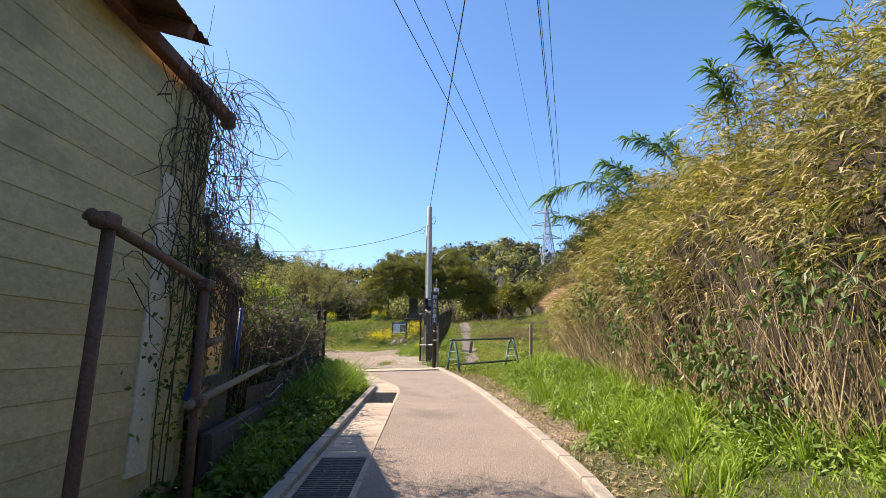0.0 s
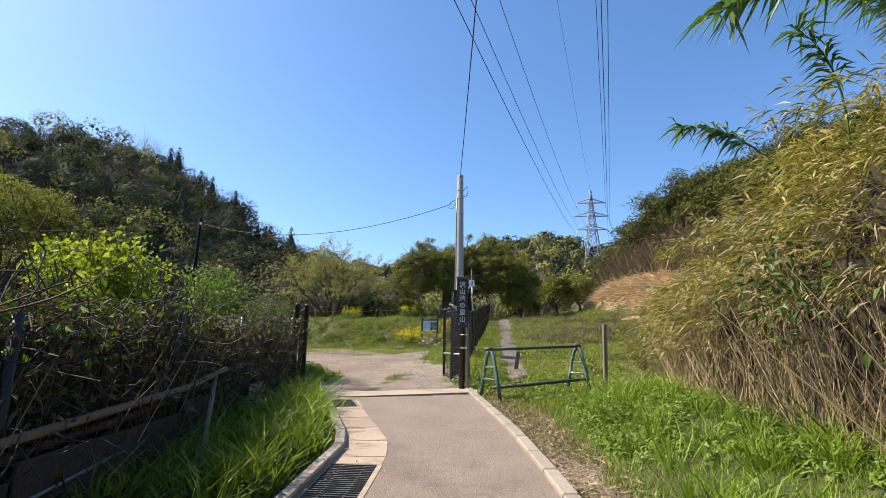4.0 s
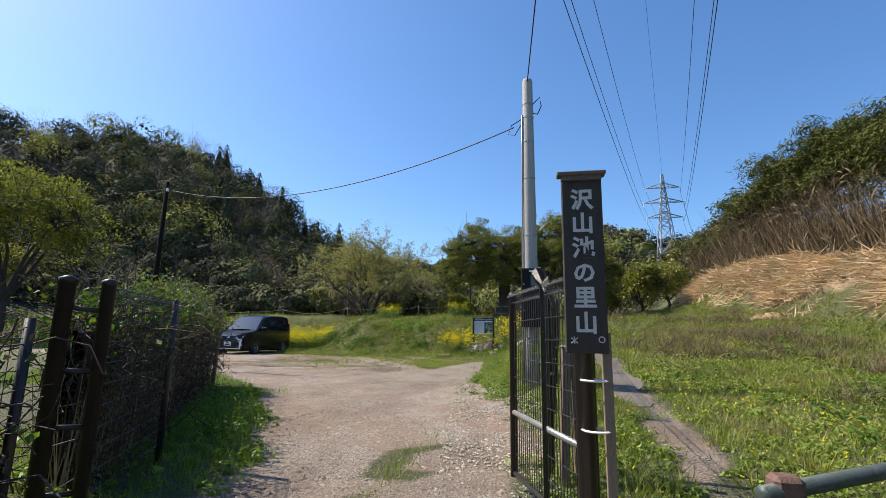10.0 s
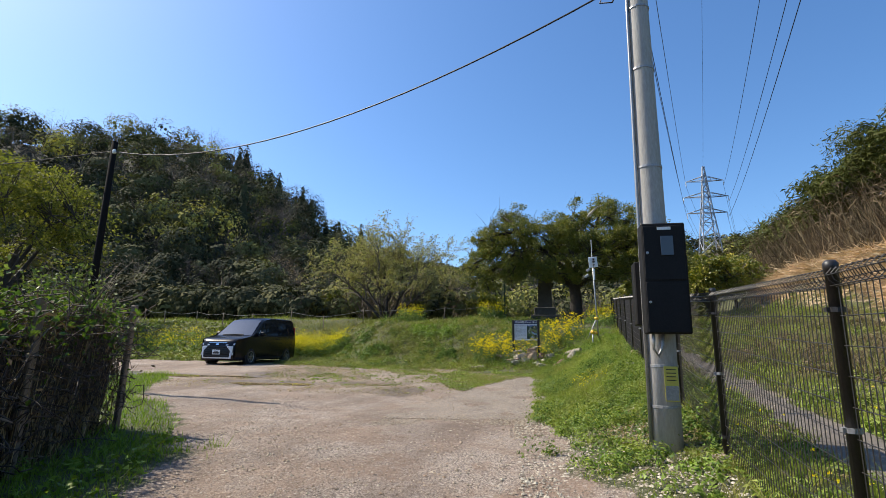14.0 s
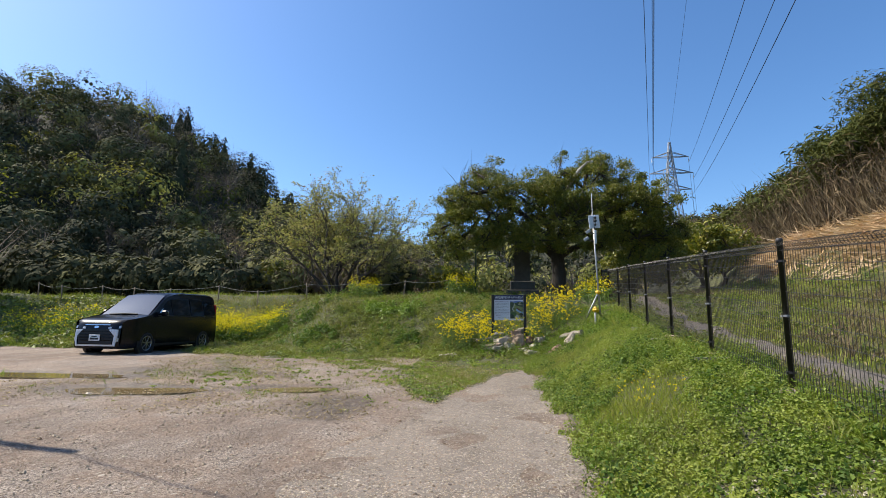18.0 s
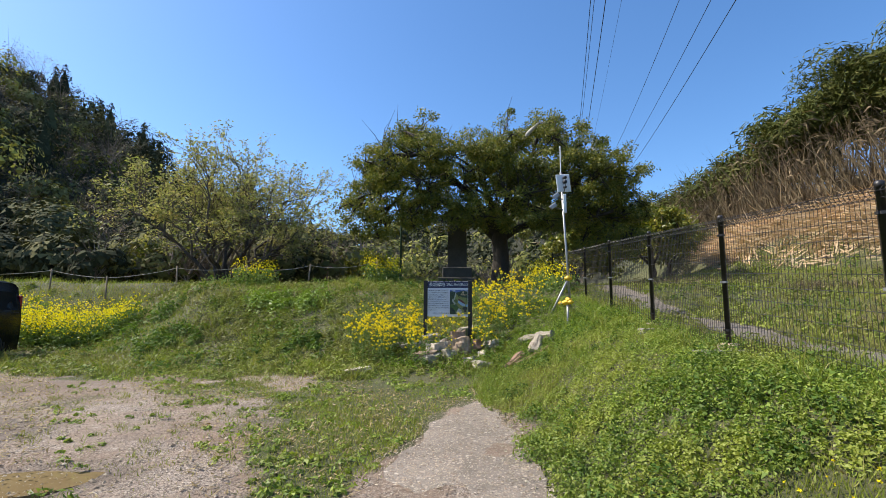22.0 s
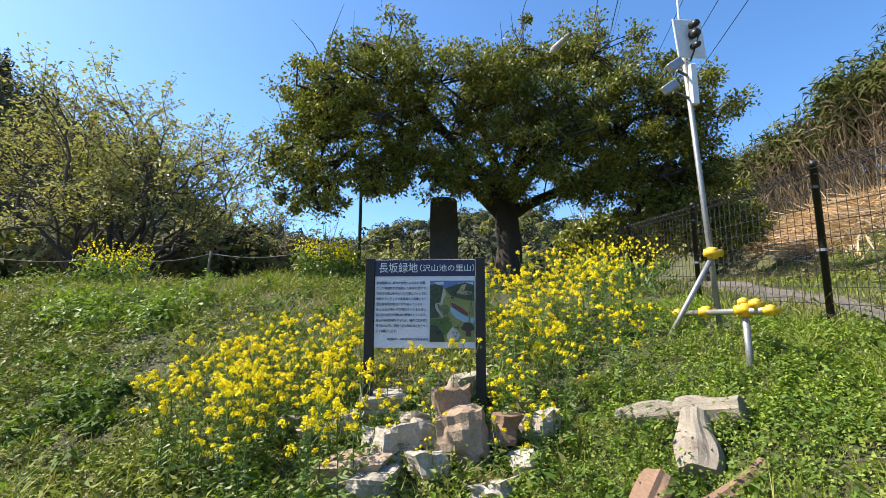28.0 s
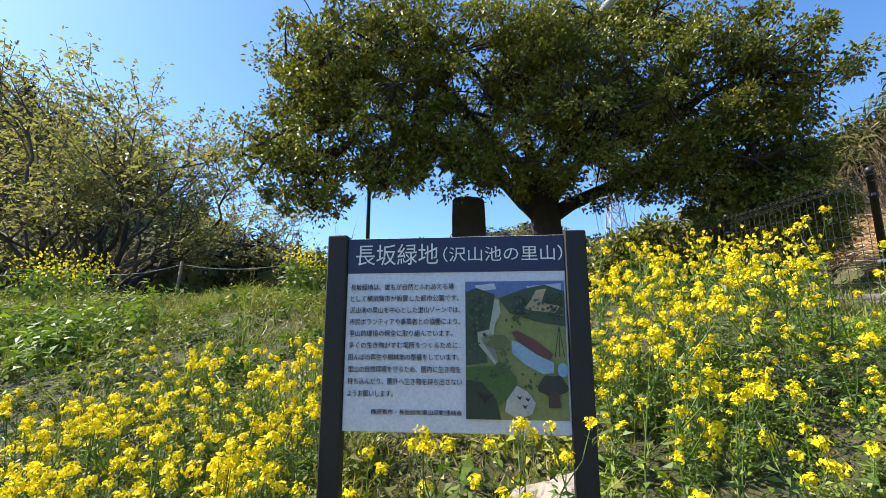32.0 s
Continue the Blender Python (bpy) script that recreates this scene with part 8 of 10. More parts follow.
ROCKS = [(-3.72, 34.2, 0.42, 0.3, 0.2, 20), (-3.45, 33.62, 0.42, 0.34, 0.2, -10), (-3.2, 33.82, 0.36, 0.3, 0.3, 35), (-2.98, 33.9, 0.26, 0.24, 0.26, 5), (-2.72, 33.8, 0.34, 0.32, 0.42, -12), (-2.75, 34.12, 0.26, 0.2, 0.42, 8), (-3.05, 34.12, 0.24, 0.22, 0.2, 50), (-3.36, 34.5, 0.34, 0.26, 0.22, 10), (-2.32, 33.62, 0.2, 0.16, 0.14, 70), (-4.0, 34.4, 0.3, 0.2, 0.12, 0), (-3.3, 33.45, 0.3, 0.24, 0.18, 80), (-2.95, 33.6, 0.24, 0.2, 0.2, 30), (-4.62, 33.1, 0.42, 0.24, 0.12, 15), (-2.55, 33.35, 0.28, 0.2, 0.12, 60), (-2.35, 33.05, 0.34, 0.22, 0.14, 30), (-2.65, 34.55, 0.28, 0.22, 0.3, 10), (-2.1, 34.0, 0.24, 0.2, 0.22, 40)]
for k, (x, y, a, b_, c_, rz) in enumerate(ROCKS):
    rock((x, y, height(x, y) + c_ * 0.26), (a * 1.02, b_ * 1.02, c_ * 0.95), 100 + k, M_rockr if k in (4, 5, 1) else None, rz)
M_log = surface("weathered_split_log", (0.18, 0.15, 0.11), (0.38, 0.33, 0.26), 3, 30, 0.9, 0.7, stretch=(4, 0.7, 4), stain=(0.13, 0.09, 0.06), stain_scale=4)
M_logr = surface("reddish_heartwood", (0.14, 0.08, 0.05), (0.3, 0.185, 0.12), 3, 30, 0.85, 0.5, stretch=(4, 0.7, 4))


def log(a, b, r, label, mat, group="logs by the notice board", seed=0):
    rg_ = np.random.default_rng(seed)
    a, b = np.array(a, float), np.array(b, float)
    n2, m2 = 20, 11
    d = unit(b - a)
    u_ = unit(np.cross(d, [0, 0, 1.0]))
    w_ = np.cross(u_, d)
    ph = rg_.uniform(0, 6, 4)
    V, s = [], Shape()
    for i in range(m2):
        f = i / (m2 - 1)
        c = a + (b - a) * f + u_ * 0.03 * math.sin(3 * f + ph[0])
        for j in range(n2):
            t = 2 * math.pi * j / n2
            rr = r * (1 + 0.13 * math.sin(2 * t + ph[1]) + 0.07 * math.sin(5 * t + 3 * f + ph[2]) + 0.05 * math.sin(11 * t + ph[0])) * (0.95 + 0.2 * math.sin(5 * f + ph[3])) * (0.75 + 0.25 * math.sin(math.pi * min(1, max(0, 0.15 + 0.7 * f))))
            V.append(c + (u_ * math.cos(t) + w_ * math.sin(t)) * rr)
    q = [[i * n2 + j, i * n2 + (j + 1) % n2, (i + 1) * n2 + (j + 1) % n2, (i + 1) * n2 + j] for i in range(m2 - 1) for j in range(n2)]
    V += [a, b]
    t = [[m2 * n2, (j + 1) % n2, j] for j in range(n2)] + [[m2 * n2 + 1, (m2 - 1) * n2 + j, (m2 - 1) * n2 + (j + 1) % n2] for j in range(n2)]
    return tagged(part("log", s.add(V, t, q), mat), label, "log", group)


def on_g(x, y, dz):
    return (x, y, height(x, y) + dz)


log(on_g(-1.56, 33.88, 0.06), on_g(-1.2, 33.46, 0.1), 0.08, "grey weathered log in the grass", M_log, seed=1)
log(on_g(-1.28, 33.55, 0.08), on_g(-1.02, 33.24, 0.1), 0.1, "grey gnarled log end in the grass", M_log, seed=7)
log(on_g(-1.46, 33.06, 0.05), on_g(-1.24, 33.36, 0.14), 0.105, "grey cracked stump end in the grass", M_log, seed=2)
log(on_g(-2.02, 32.82, 0.04), on_g(-1.62, 33.12, 0.06), 0.095, "reddish split log by the path", M_logr, seed=3)
log(on_g(-1.82, 32.72, 0.03), on_g(-1.2, 32.86, 0.05), 0.045, "long thin brown branch log", M_logr, seed=4)
log(on_g(-2.42, 33.85, 0.05), on_g(-2.42, 33.86, 0.24), 0.14, "sawn reddish stump behind the stones", M_logr, seed=5)

# ---- grass and weeds ----
def scatter(n, x0, x1, y0, y1, rng, keep=None):
    x, y = rng.uniform(x0, x1, n), rng.uniform(y0, y1, n)
    if keep is not None:
        m = keep(x, y)
        x, y = x[m], y[m]
    return x, y


def off_road(x, y):
    lane = (x > lane_left(y) - 0.72) & (x < lane_right(y) + 0.15) & (y < 13.4)
    sillm = (y > 12.5) & (y < 14.1) & (x > -2.95) & (x < 0.12)
    path = (y > 23.1) & (y < 30.8) & (x > path_left(y) - 0.02) & (x < path_right(y) + 0.02)
    back = (y > 19) & (y < 41) & (np.abs(x - 1.07 - 0.037 * (y - 20)) < 0.3 + 0.12 * lumps(x, y, 3.0, 2.0))
    parked = (np.abs(x + 14.85) < 1.25 + 0.15 * lumps(x, y, 3.0)) & (np.abs(y - 34.5) < 2.6)
    return ~(lane | sillm | path | back | parked)


def grassy(x, y):
    dry = (x > lane_right(y)) & (x < lane_right(y) + 0.55 + 0.18 * lumps(x, y, 2.4, 1.0)) & (y < 13) & (RNG.random(len(x)) < 0.93)
    return ~dry & off_road(x, y) & (bare(x, y) + RNG.normal(size=len(x)) * 0.16 < 0.4)


def turf(name, label, n, box, h, w, mat, rng, keep=grassy, lean=0.45, patchy=0.0, k0=0.0):
    x, y = scatter(n, *box, rng, keep)
    if patchy:
        m = lumps(x, y, patchy, k0) + rng.normal(size=len(x)) * 0.5 > -0.1
        x, y = x[m], y[m]
    z = ground(x, y)
    c = np.stack([x, y, z - 0.01], 1)
    d = np.stack([rng.normal(size=len(x)) * 0.3, rng.normal(size=len(x)) * 0.3, np.ones(len(x))], 1)
    H = rng.uniform(h[0], h[1], len(x)) * (1 + 0.25 * lumps(x, y, 1.3, k0))
    v, q, t = spears(c, d, H, rng.uniform(w[0], w[1], len(x)), rng, lean)
    b = Bulk().put(v, q, t)
    return tagged(new(name, b.mesh(name, mat)), label, "grass", kind="stuff")


def weeds(name, label, n, box, h, size, mat, rng, keep=grassy, patchy=0.0, k0=0.0, flat=0.5):
    """Low leafy plants: small leaves at all heights up to h."""
    x, y = scatter(n, *box, rng, keep)
    if patchy:
        m = lumps(x, y, patchy, k0) + rng.normal(size=len(x)) * 0.4 > 0.05
        x, y = x[m], y[m]
    m_ = len(x)
    hh = h * np.clip(0.6 + 0.45 * lumps(x, y, 2.3, k0) + 0.2 * lumps(x, y, 7.0, k0), 0.12, 1.6)
    z = ground(x, y) + hh * rng.uniform(0.15, 1.0, m_) ** 0.6
    d = np.stack([rng.normal(size=m_), rng.normal(size=m_), np.abs(rng.normal(size=m_)) * flat], 1)
    v, q = leaves(np.stack([x, y, z], 1), d, rng.uniform(0.6, 1.4, m_) * size, rng.uniform(0.45, 0.8, m_) * size, rng, 0.25, 0.1)
    return tagged(new(name, Bulk().put(v, q).mesh(name, mat)), label, "weeds", kind="stuff")


M_bankw = leafy("olive_bank_weeds", [(0.13, 0.17, 0.03), (0.2, 0.25, 0.042), (0.28, 0.33, 0.06), (0.21, 0.21, 0.07), (0.1, 0.12, 0.03)], 0.55, 0.22, 0.2, (0.17, 0.16, 0.06), 0.8)
M_clover = leafy("clover_green_weeds", [(0.085, 0.145, 0.025), (0.14, 0.21, 0.035), (0.21, 0.29, 0.05), (0.3, 0.37, 0.075), (0.12, 0.145, 0.04)], 0.5, 0.34, 0.3, (0.29, 0.32, 0.06), 0.9)
rg = np.random.default_rng(51)


def tufts(name, label, n_tufts, per, box, h, w, mat, rng, keep, spread=0.12):
    """Separate tufts: blades fanning out of one foot."""
    x, y = scatter(n_tufts, *box, rng, keep)
    k = np.repeat(np.arange(len(x)), per)
    s_ = rng.uniform(0.5, 1.5, len(x))[k]
    a, r_ = rng.uniform(0, 6.28, len(k)), rng.uniform(0, 1, len(k))
    px2, py2 = x[k] + np.cos(a) * r_ * spread * s_, y[k] + np.sin(a) * r_ * spread * s_
    c = np.stack([px2, py2, ground(px2, py2) - 0.01], 1)
    d = np.stack([np.cos(a) * r_ * 0.9, np.sin(a) * r_ * 0.9, np.ones(len(k))], 1)
    v, q, t = blades(c, d, rng.uniform(h[0], h[1], len(k)) * s_, rng.uniform(w[0], w[1], len(k)), rng, 0.5)
    return tagged(new(name, Bulk().put(v, q, t).mesh(name, mat)), label, "grass", kind="stuff")


def clumps(name, label, n, per, box, r, h, leaf, mat, rng, keep, patch=0.0, k0=0.0, cut=0.0, long=0.6, small=True):
    """Low plants as small domes of leaves, their faces turned outwards."""
    x, y = scatter(n, *box, rng, keep)
    if patch:
        m = lumps(x, y, patch, k0) + 0.6 * lumps(x, y, patch * 3.1, k0 + 1) + rng.normal(size=len(x)) * 0.35 > cut
        x, y = x[m], y[m]
    k = np.repeat(np.arange(len(x)), per)
    big = rng.uniform(0.55, 1.4, len(x)) * (1 + 0.3 * lumps(x, y, 1.7, k0))
    R_, H_ = (rng.uniform(r[0], r[1], len(x)) * big)[k], (rng.uniform(h[0], h[1], len(x)) * big)[k]
    a, e = rng.uniform(0, 6.28, len(k)), np.arcsin(rng.uniform(0.0, 1.0, len(k)))
    f = rng.uniform(0.6, 1.08, len(k))
    px2, py2 = x[k] + np.cos(a) * np.cos(e) * R_ * f, y[k] + np.sin(a) * np.cos(e) * R_ * f
    c = np.stack([px2, py2, ground(px2, py2) + np.abs(np.sin(e) * H_) * f + 0.008], 1)
    nrm = np.stack([np.cos(a) * np.cos(e), np.sin(a) * np.cos(e), np.sin(e) + 0.45], 1)
    lf = leaf * rng.uniform(0.6, 1.4, len(k))
    wd = lf * rng.uniform(0.7, 1.1, len(k)) * long
    made = scales(c, nrm, lf * 1.2, wd * 1.3, rng, 0.5) if small else shell_leaves(c, nrm, lf, wd, rng, 0.45, 0.2)
    return tagged(new(name, Bulk().put(*made).mesh(name, mat)), label, "weeds", kind="stuff")


def litter(name, label, n, box, size, mat, rng, keep, lift=0.006):
    """Dead bits lying flat."""
    x, y = scatter(n, *box, rng, keep)
    c = np.stack([x, y, ground(x, y) + rng.uniform(lift, lift + 0.02, len(x))], 1)
    made = scales(c, np.tile([0, 0, 1.0], (len(x), 1)), rng.uniform(0.5, 1.6, len(x)) * size, rng.uniform(0.2, 0.6, len(x)) * size, rng, 0.3)
    return tagged(new(name, Bulk().put(*made).mesh(name, mat)), label, "litter", kind="stuff")


in_field = lambda x, y: off_road(x, y) & (x < straw_foot(y) + 1.7)
yellow_spot = lambda x, y: np.hypot((x + 1.15) / 0.5, (y - 26.0) / 1.25) + 0.3 * lumps(x, y, 2.6, 1.0) < 0.9
fence_side = lambda x, y: grassy(x, y) & (x < 0.3 + 0.045 * (y - 20) + 0.18 * lumps(x, y, 1.3, 3.0)) & ~yellow_spot(x, y)
# lane verges
tufts("verge_tufts", "tall grass tufts on the verge", 130, 36, (1.5, 2.7, 0.5, 13), (0.2, 0.42), (0.007, 0.014), M_lush, rg, grassy, 0.1)
tufts("hedge_tufts", "long bright grass before the old fence", 150, 30, (-2.75, -1.5, 7.5, 13), (0.25, 0.5), (0.01, 0.02), M_lush, rg, grassy, 0.14)
tufts("gate_tufts", "long grass tufts at the foot of the gate", 60, 36, (-3.4, -1.4, 4, 14.5), (0.2, 0.45), (0.007, 0.015), M_grass, rg, grassy, 0.1)
turf("verge_grass", "bright spring grass along the lane verge", 44000, (1.1, 3.25, -1, 14.2), (0.03, 0.12), (0.005, 0.012), M_lush, rg, k0=0.5)
clumps("verge_weeds", "leafy green weeds on the lane verge", 2400, 24, (1.4, 2.9, 0, 13.4), (0.05, 0.13), (0.05, 0.16), 0.042, M_weed, rg, grassy, 1.6, 0.7, -0.3)
turf("dry_verge_grass", "trampled dry grass beside the kerb", 16000, (0.0, 2.2, 1, 14), (0.03, 0.11), (0.004, 0.01), M_dry, rg, lambda x, y: off_road(x, y) & (x < lane_right(y) + 0.75), 0.8)
clumps("left_verge_weeds", "broad-leaved weeds under the vine hedge", 900, 30, (-2.7, -1.3, 3.0, 12.5), (0.07, 0.18), (0.08, 0.26), 0.07, M_ivy, rg, grassy, 0, 1.1, 0, 0.75, False)
turf("left_verge_grass", "tall green grass under the vine hedge", 11000, (-3.6, -1.3, 4, 14), (0.08, 0.28), (0.005, 0.012), M_lush, rg, k0=1.4)
litter("verge_litter", "brown leaf litter on the dry strip beside the kerb", 11000, (-0.2, 2.4, 0.5, 13.4), 0.06, M_dry, rg, lambda x, y: (x > lane_right(y) + 0.12) & (x < lane_right(y) + 0.75))
litter("dead_leaves", "dead leaves along the lane edges", 1600, (-1.4, 2.2, 0, 13.5), 0.035, M_dry, rg, lambda x, y: (x > lane_right(y) + 0.02) | (x < lane_left(y) - 0.05))
# small field behind the gate
turf("gate_field_grass", "fresh green grass in the small field", 60000, (-0.3, 5.0, 11.8, 24), (0.04, 0.13), (0.005, 0.011), M_grass, rg, k0=2.0)
clumps("gate_field_weeds", "low bright weeds in the small field", 3300, 24, (-0.3, 5.5, 12.6, 24), (0.05, 0.13), (0.03, 0.12), 0.04, M_clover, rg, grassy, 1.0, 2.2, -0.5)
tufts("field_tufts", "clumps of taller grass in the field", 260, 40, (0.4, 10, 14, 46), (0.14, 0.32), (0.007, 0.013), M_grass, rg, in_field, 0.22)
tufts("dry_tufts", "tangled dead brown grass in the field", 620, 55, (2.2, 9, 16, 40), (0.15, 0.36), (0.006, 0.012), M_reed, rg, lambda x, y: in_field(x, y) & (lumps(x, y, 0.6, 1.5) > 0.1), 0.3)
turf("field_grass", "green field grass rising to the straw slope", 80000, (0.3, 12, 20, 46), (0.06, 0.2), (0.009, 0.02), M_grass, rg, in_field, k0=2.5)
turf("field_dry_grass", "patches of dry brown grass in the field", 36000, (1.6, 12, 17, 46), (0.08, 0.26), (0.007, 0.016), M_dull, rg, lambda x, y: in_field(x, y) & (lumps(x, y, 0.55, 1.5) > -0.2), 0.9)
clumps("field_weeds", "leafy clumps over the field", 2500, 30, (1, 11.5, 21, 47), (0.1, 0.26), (0.05, 0.2), 0.055, M_bankw, rg, in_field, 0.7, 2.9, -0.2)
clumps("field_dead_weeds", "dead brown clumps in the field", 420, 40, (2.4, 10, 16, 42), (0.16, 0.4), (0.1, 0.28), 0.09, M_reed, rg, in_field, 0.6, 1.5, 0.2, 0.25)
clumps("straw_heaps", "heaps of loose cut straw on the slope", 240, 50, (8, 15, 25, 49), (0.3, 0.8), (0.15, 0.45), 0.5, M_strawl, rg, lambda x, y: (x > straw_foot(y) + 0.9) & (x < straw_foot(y) + 4.4), 0, 3.1, 0, 0.09)
clumps("field_dark_weeds", "dark leafy clumps in the field", 500, 34, (2, 11, 16, 46), (0.14, 0.34), (0.12, 0.3), 0.06, M_ivy, rg, in_field, 0.5, 4.9, 0.3)
tufts("dead_patch", "brown patch of dead trampled stalks in the field", 330, 60, (2.6, 9, 22, 36), (0.16, 0.36), (0.006, 0.012), M_reed, rg, lambda x, y: in_field(x, y) & (np.hypot((x - 5.4) / 2.3, (y - 28) / 4.5) + 0.35 * lumps(x, y, 0.9, 2.0) < 0.9), 0.3)
litter("field_litter", "dead stalks strewn in the field", 5000, (1.2, 10, 14, 40), 0.09, M_dry, rg, lambda x, y: in_field(x, y) & (lumps(x, y, 0.6, 1.5) > -0.4))
# track and lot edges
clumps("track_edge_weeds", "leafy weeds beside the earth track", 500, 26, (-6.5, -2.5, 13.6, 22), (0.06, 0.16), (0.06, 0.2), 0.05, M_lush, rg, grassy)
turf("track_edge_grass", "short grass beside the earth track", 22000, (-6.5, -2.5, 13.4, 23), (0.06, 0.24), (0.004, 0.01), M_lush, rg, k0=3.0)
turf("tongue_grass", "thin grass in the middle of the track", 1100, (-2.3, -1.2, 14, 17.5), (0.02, 0.06), (0.004, 0.008), M_grass, rg, k0=3.3)
turf("left_lot_grass", "green grass at the left of the lot", 26000, (-14, -5.5, 20, 29), (0.06, 0.2), (0.008, 0.016), M_lush, rg, k0=3.6)
# bank by the fence
chips = lambda x, y: np.hypot((x + 0.15) / 0.95, (y - 21.7) / 0.75) + 0.3 * lumps(x, y, 3.0, 1.0) < 1
litter("wood_chips", "pale wood chips and dead stalks on bare ground by the fence", 3800, (-1.2, 0.9, 20.6, 22.8), 0.055, M_dry, rg, chips)
tufts("fence_tufts", "grass tufts along the fence foot", 140, 32, (-0.5, 0.6, 15, 36), (0.12, 0.3), (0.005, 0.011), M_grass, rg, off_road, 0.1)
turf("mound_grass", "grass on the bank by the fence", 22000, (-2.6, 0.5, 14.2, 34), (0.05, 0.15), (0.004, 0.009), M_grass, rg, k0=4.0)
clumps("mound_weeds", "dense low leafy weeds on the bank by the fence", 2300, 30, (-2.5, 0.9, 20.3, 23.7), (0.05, 0.13), (0.04, 0.16), 0.024, M_clover, rg, lambda x, y: fence_side(x, y) & ~chips(x, y), 1.2, 4.4, -0.6, 0.8)
clumps("mound_weeds", "dense clover-like weeds on the bank by the footpath", 4300, 26, (-2.5, 0.9, 23.5, 29), (0.05, 0.13), (0.04, 0.18), 0.027, M_clover, rg, fence_side, 0, 4.4, 0, 0.85, False)
clumps("mound_weeds", "dense clover-like weeds on the bank by the notice board", 2500, 34, (-2.5, 0.9, 28.8, 34.6), (0.05, 0.13), (0.05, 0.17), 0.023, M_clover, rg, fence_side, 0, 4.4, 0, 0.85, False)
clumps("mound_dark_weeds", "taller dark leafy weeds on the bank by the fence", 800, 60, (-2.4, 0.5, 20.5, 34), (0.08, 0.18), (0.12, 0.26), 0.03, M_ivy, rg, fence_side, 1.3, 4.7, 0.1, 0.8)
turf("mound_fine_grass", "fine yellow-green grass beside the footpath", 22000, (-2.6, -0.4, 20.3, 33.5), (0.08, 0.22), (0.004, 0.009), M_grass, rg, lambda x, y: grassy(x, y) & (x < -1.5 + 0.5 * lumps(x, y, 1.1, 2.0)), 0.6)
tufts("mast_tufts", "long fresh grass round the mast foot and the logs", 110, 26, (-2.1, 0.5, 31.6, 36), (0.1, 0.24), (0.005, 0.011), M_grass, rg, grassy, 0.14)
clumps("mast_weeds", "taller leafy weeds round the mast foot", 420, 50, (-2.0, 0.5, 32.0, 36), (0.08, 0.18), (0.08, 0.19), 0.03, M_lush, rg, lambda x, y: (x > -1.9) & (y > 33.0) & (np.hypot(x + 0.5, y - 34.0) > 0.45), 0, 4.8, 0, 0.6, False)
clumps("stone_weeds", "leafy weeds between the stones", 120, 40, (-4.2, -1.9, 32.8, 34.7), (0.08, 0.16), (0.08, 0.2), 0.045, M_lush, rg, lambda x, y: np.abs(x + 3.0) > 0.1, 0, 4.9, 0, 0.6, False)
clumps("gravel_weeds", "small weeds by the utility pole", 170, 22, (-1.2, -0.1, 14.6, 21), (0.05, 0.12), (0.04, 0.13), 0.038, M_weed, rg, grassy, 0, 4.6)
litter("mound_litter", "dead bits among the weeds", 2200, (-2.4, 0.8, 20, 34), 0.04, M_dry, rg, grassy)
turf("yellow_grass", "fine yellow-green grass where the small flowers grow", 9000, (-1.9, -0.4, 24.4, 27.6), (0.05, 0.14), (0.004, 0.008), M_young, rg, yellow_spot)
litter("fence_litter", "dead stalks and pale stones along the fence foot", 5000, (0.1, 1.2, 20, 34), 0.05, M_dry, rg, lambda x, y: np.abs(x - 0.45 - 0.045 * (y - 20)) < 0.22)
# thin lawn before the bank
turf("lawn_grass", "short green grass before the bank", 80000, (-8, -2.3, 27.3, 33.8), (0.02, 0.07), (0.006, 0.013), M_grass, rg, lambda x, y: off_road(x, y) & (bare(x, y) + RNG.normal(size=len(x)) * 0.3 < 0.45), patchy=0.7, k0=5.0)
clumps("lawn_weeds", "flat broad-leaved weeds before the bank", 2600, 18, (-9, -2.4, 26.6, 34.2), (0.04, 0.1), (0.015, 0.05), 0.034, M_clover, rg, lambda x, y: off_road(x, y) & (bare(x, y) + RNG.normal(size=len(x)) * 0.35 < 0.5), 1.4, 5.2, -0.1, 0.7)
dry_land = lambda x, y: off_road(x, y) & np.all([np.hypot((x - p_[0]) / p_[2], (y - p_[1]) / p_[3]) > 1.5 for p_ in PUDDLES], axis=0)
litter("lawn_litter", "pale dead grass and chips on the bare ground", 20000, (-12, -2.2, 25.5, 34), 0.05, M_dry, rg, lambda x, y: dry_land(x, y) & (lumps(x, y, 1.1, 4.0) + 0.5 * lumps(x, y, 3.3, 1.0) > -0.3))
turf("lawn_thin_grass", "thin short grass over the bare ground", 34000, (-11, -2.3, 26.8, 34), (0.012, 0.05), (0.005, 0.011), M_grass, rg, lambda x, y: dry_land(x, y) & (bare(x, y) + RNG.normal(size=len(x)) * 0.25 < 0.7))
turf("lawn_dead_grass", "dead grass over the bare ground", 20000, (-11.5, -2.3, 26.5, 34), (0.012, 0.045), (0.005, 0.012), M_dull, rg, lambda x, y: dry_land(x, y) & (bare(x, y) + RNG.normal(size=len(x)) * 0.25 < 0.85), 1.2)
turf("far_bank_grass", "grass round the far side of the lot", 15000, (-44, -18, 30, 44), (0.12, 0.35), (0.015, 0.03), M_grass, rg, lambda x, y: bare(x, y) < 0.5)
clumps("far_bank_weeds", "leafy weeds round the far side of the lot", 900, 24, (-40, -18, 31.5, 42), (0.2, 0.5), (0.15, 0.45), 0.14, M_bankw, rg, lambda x, y: bare(x, y) < 0.4)
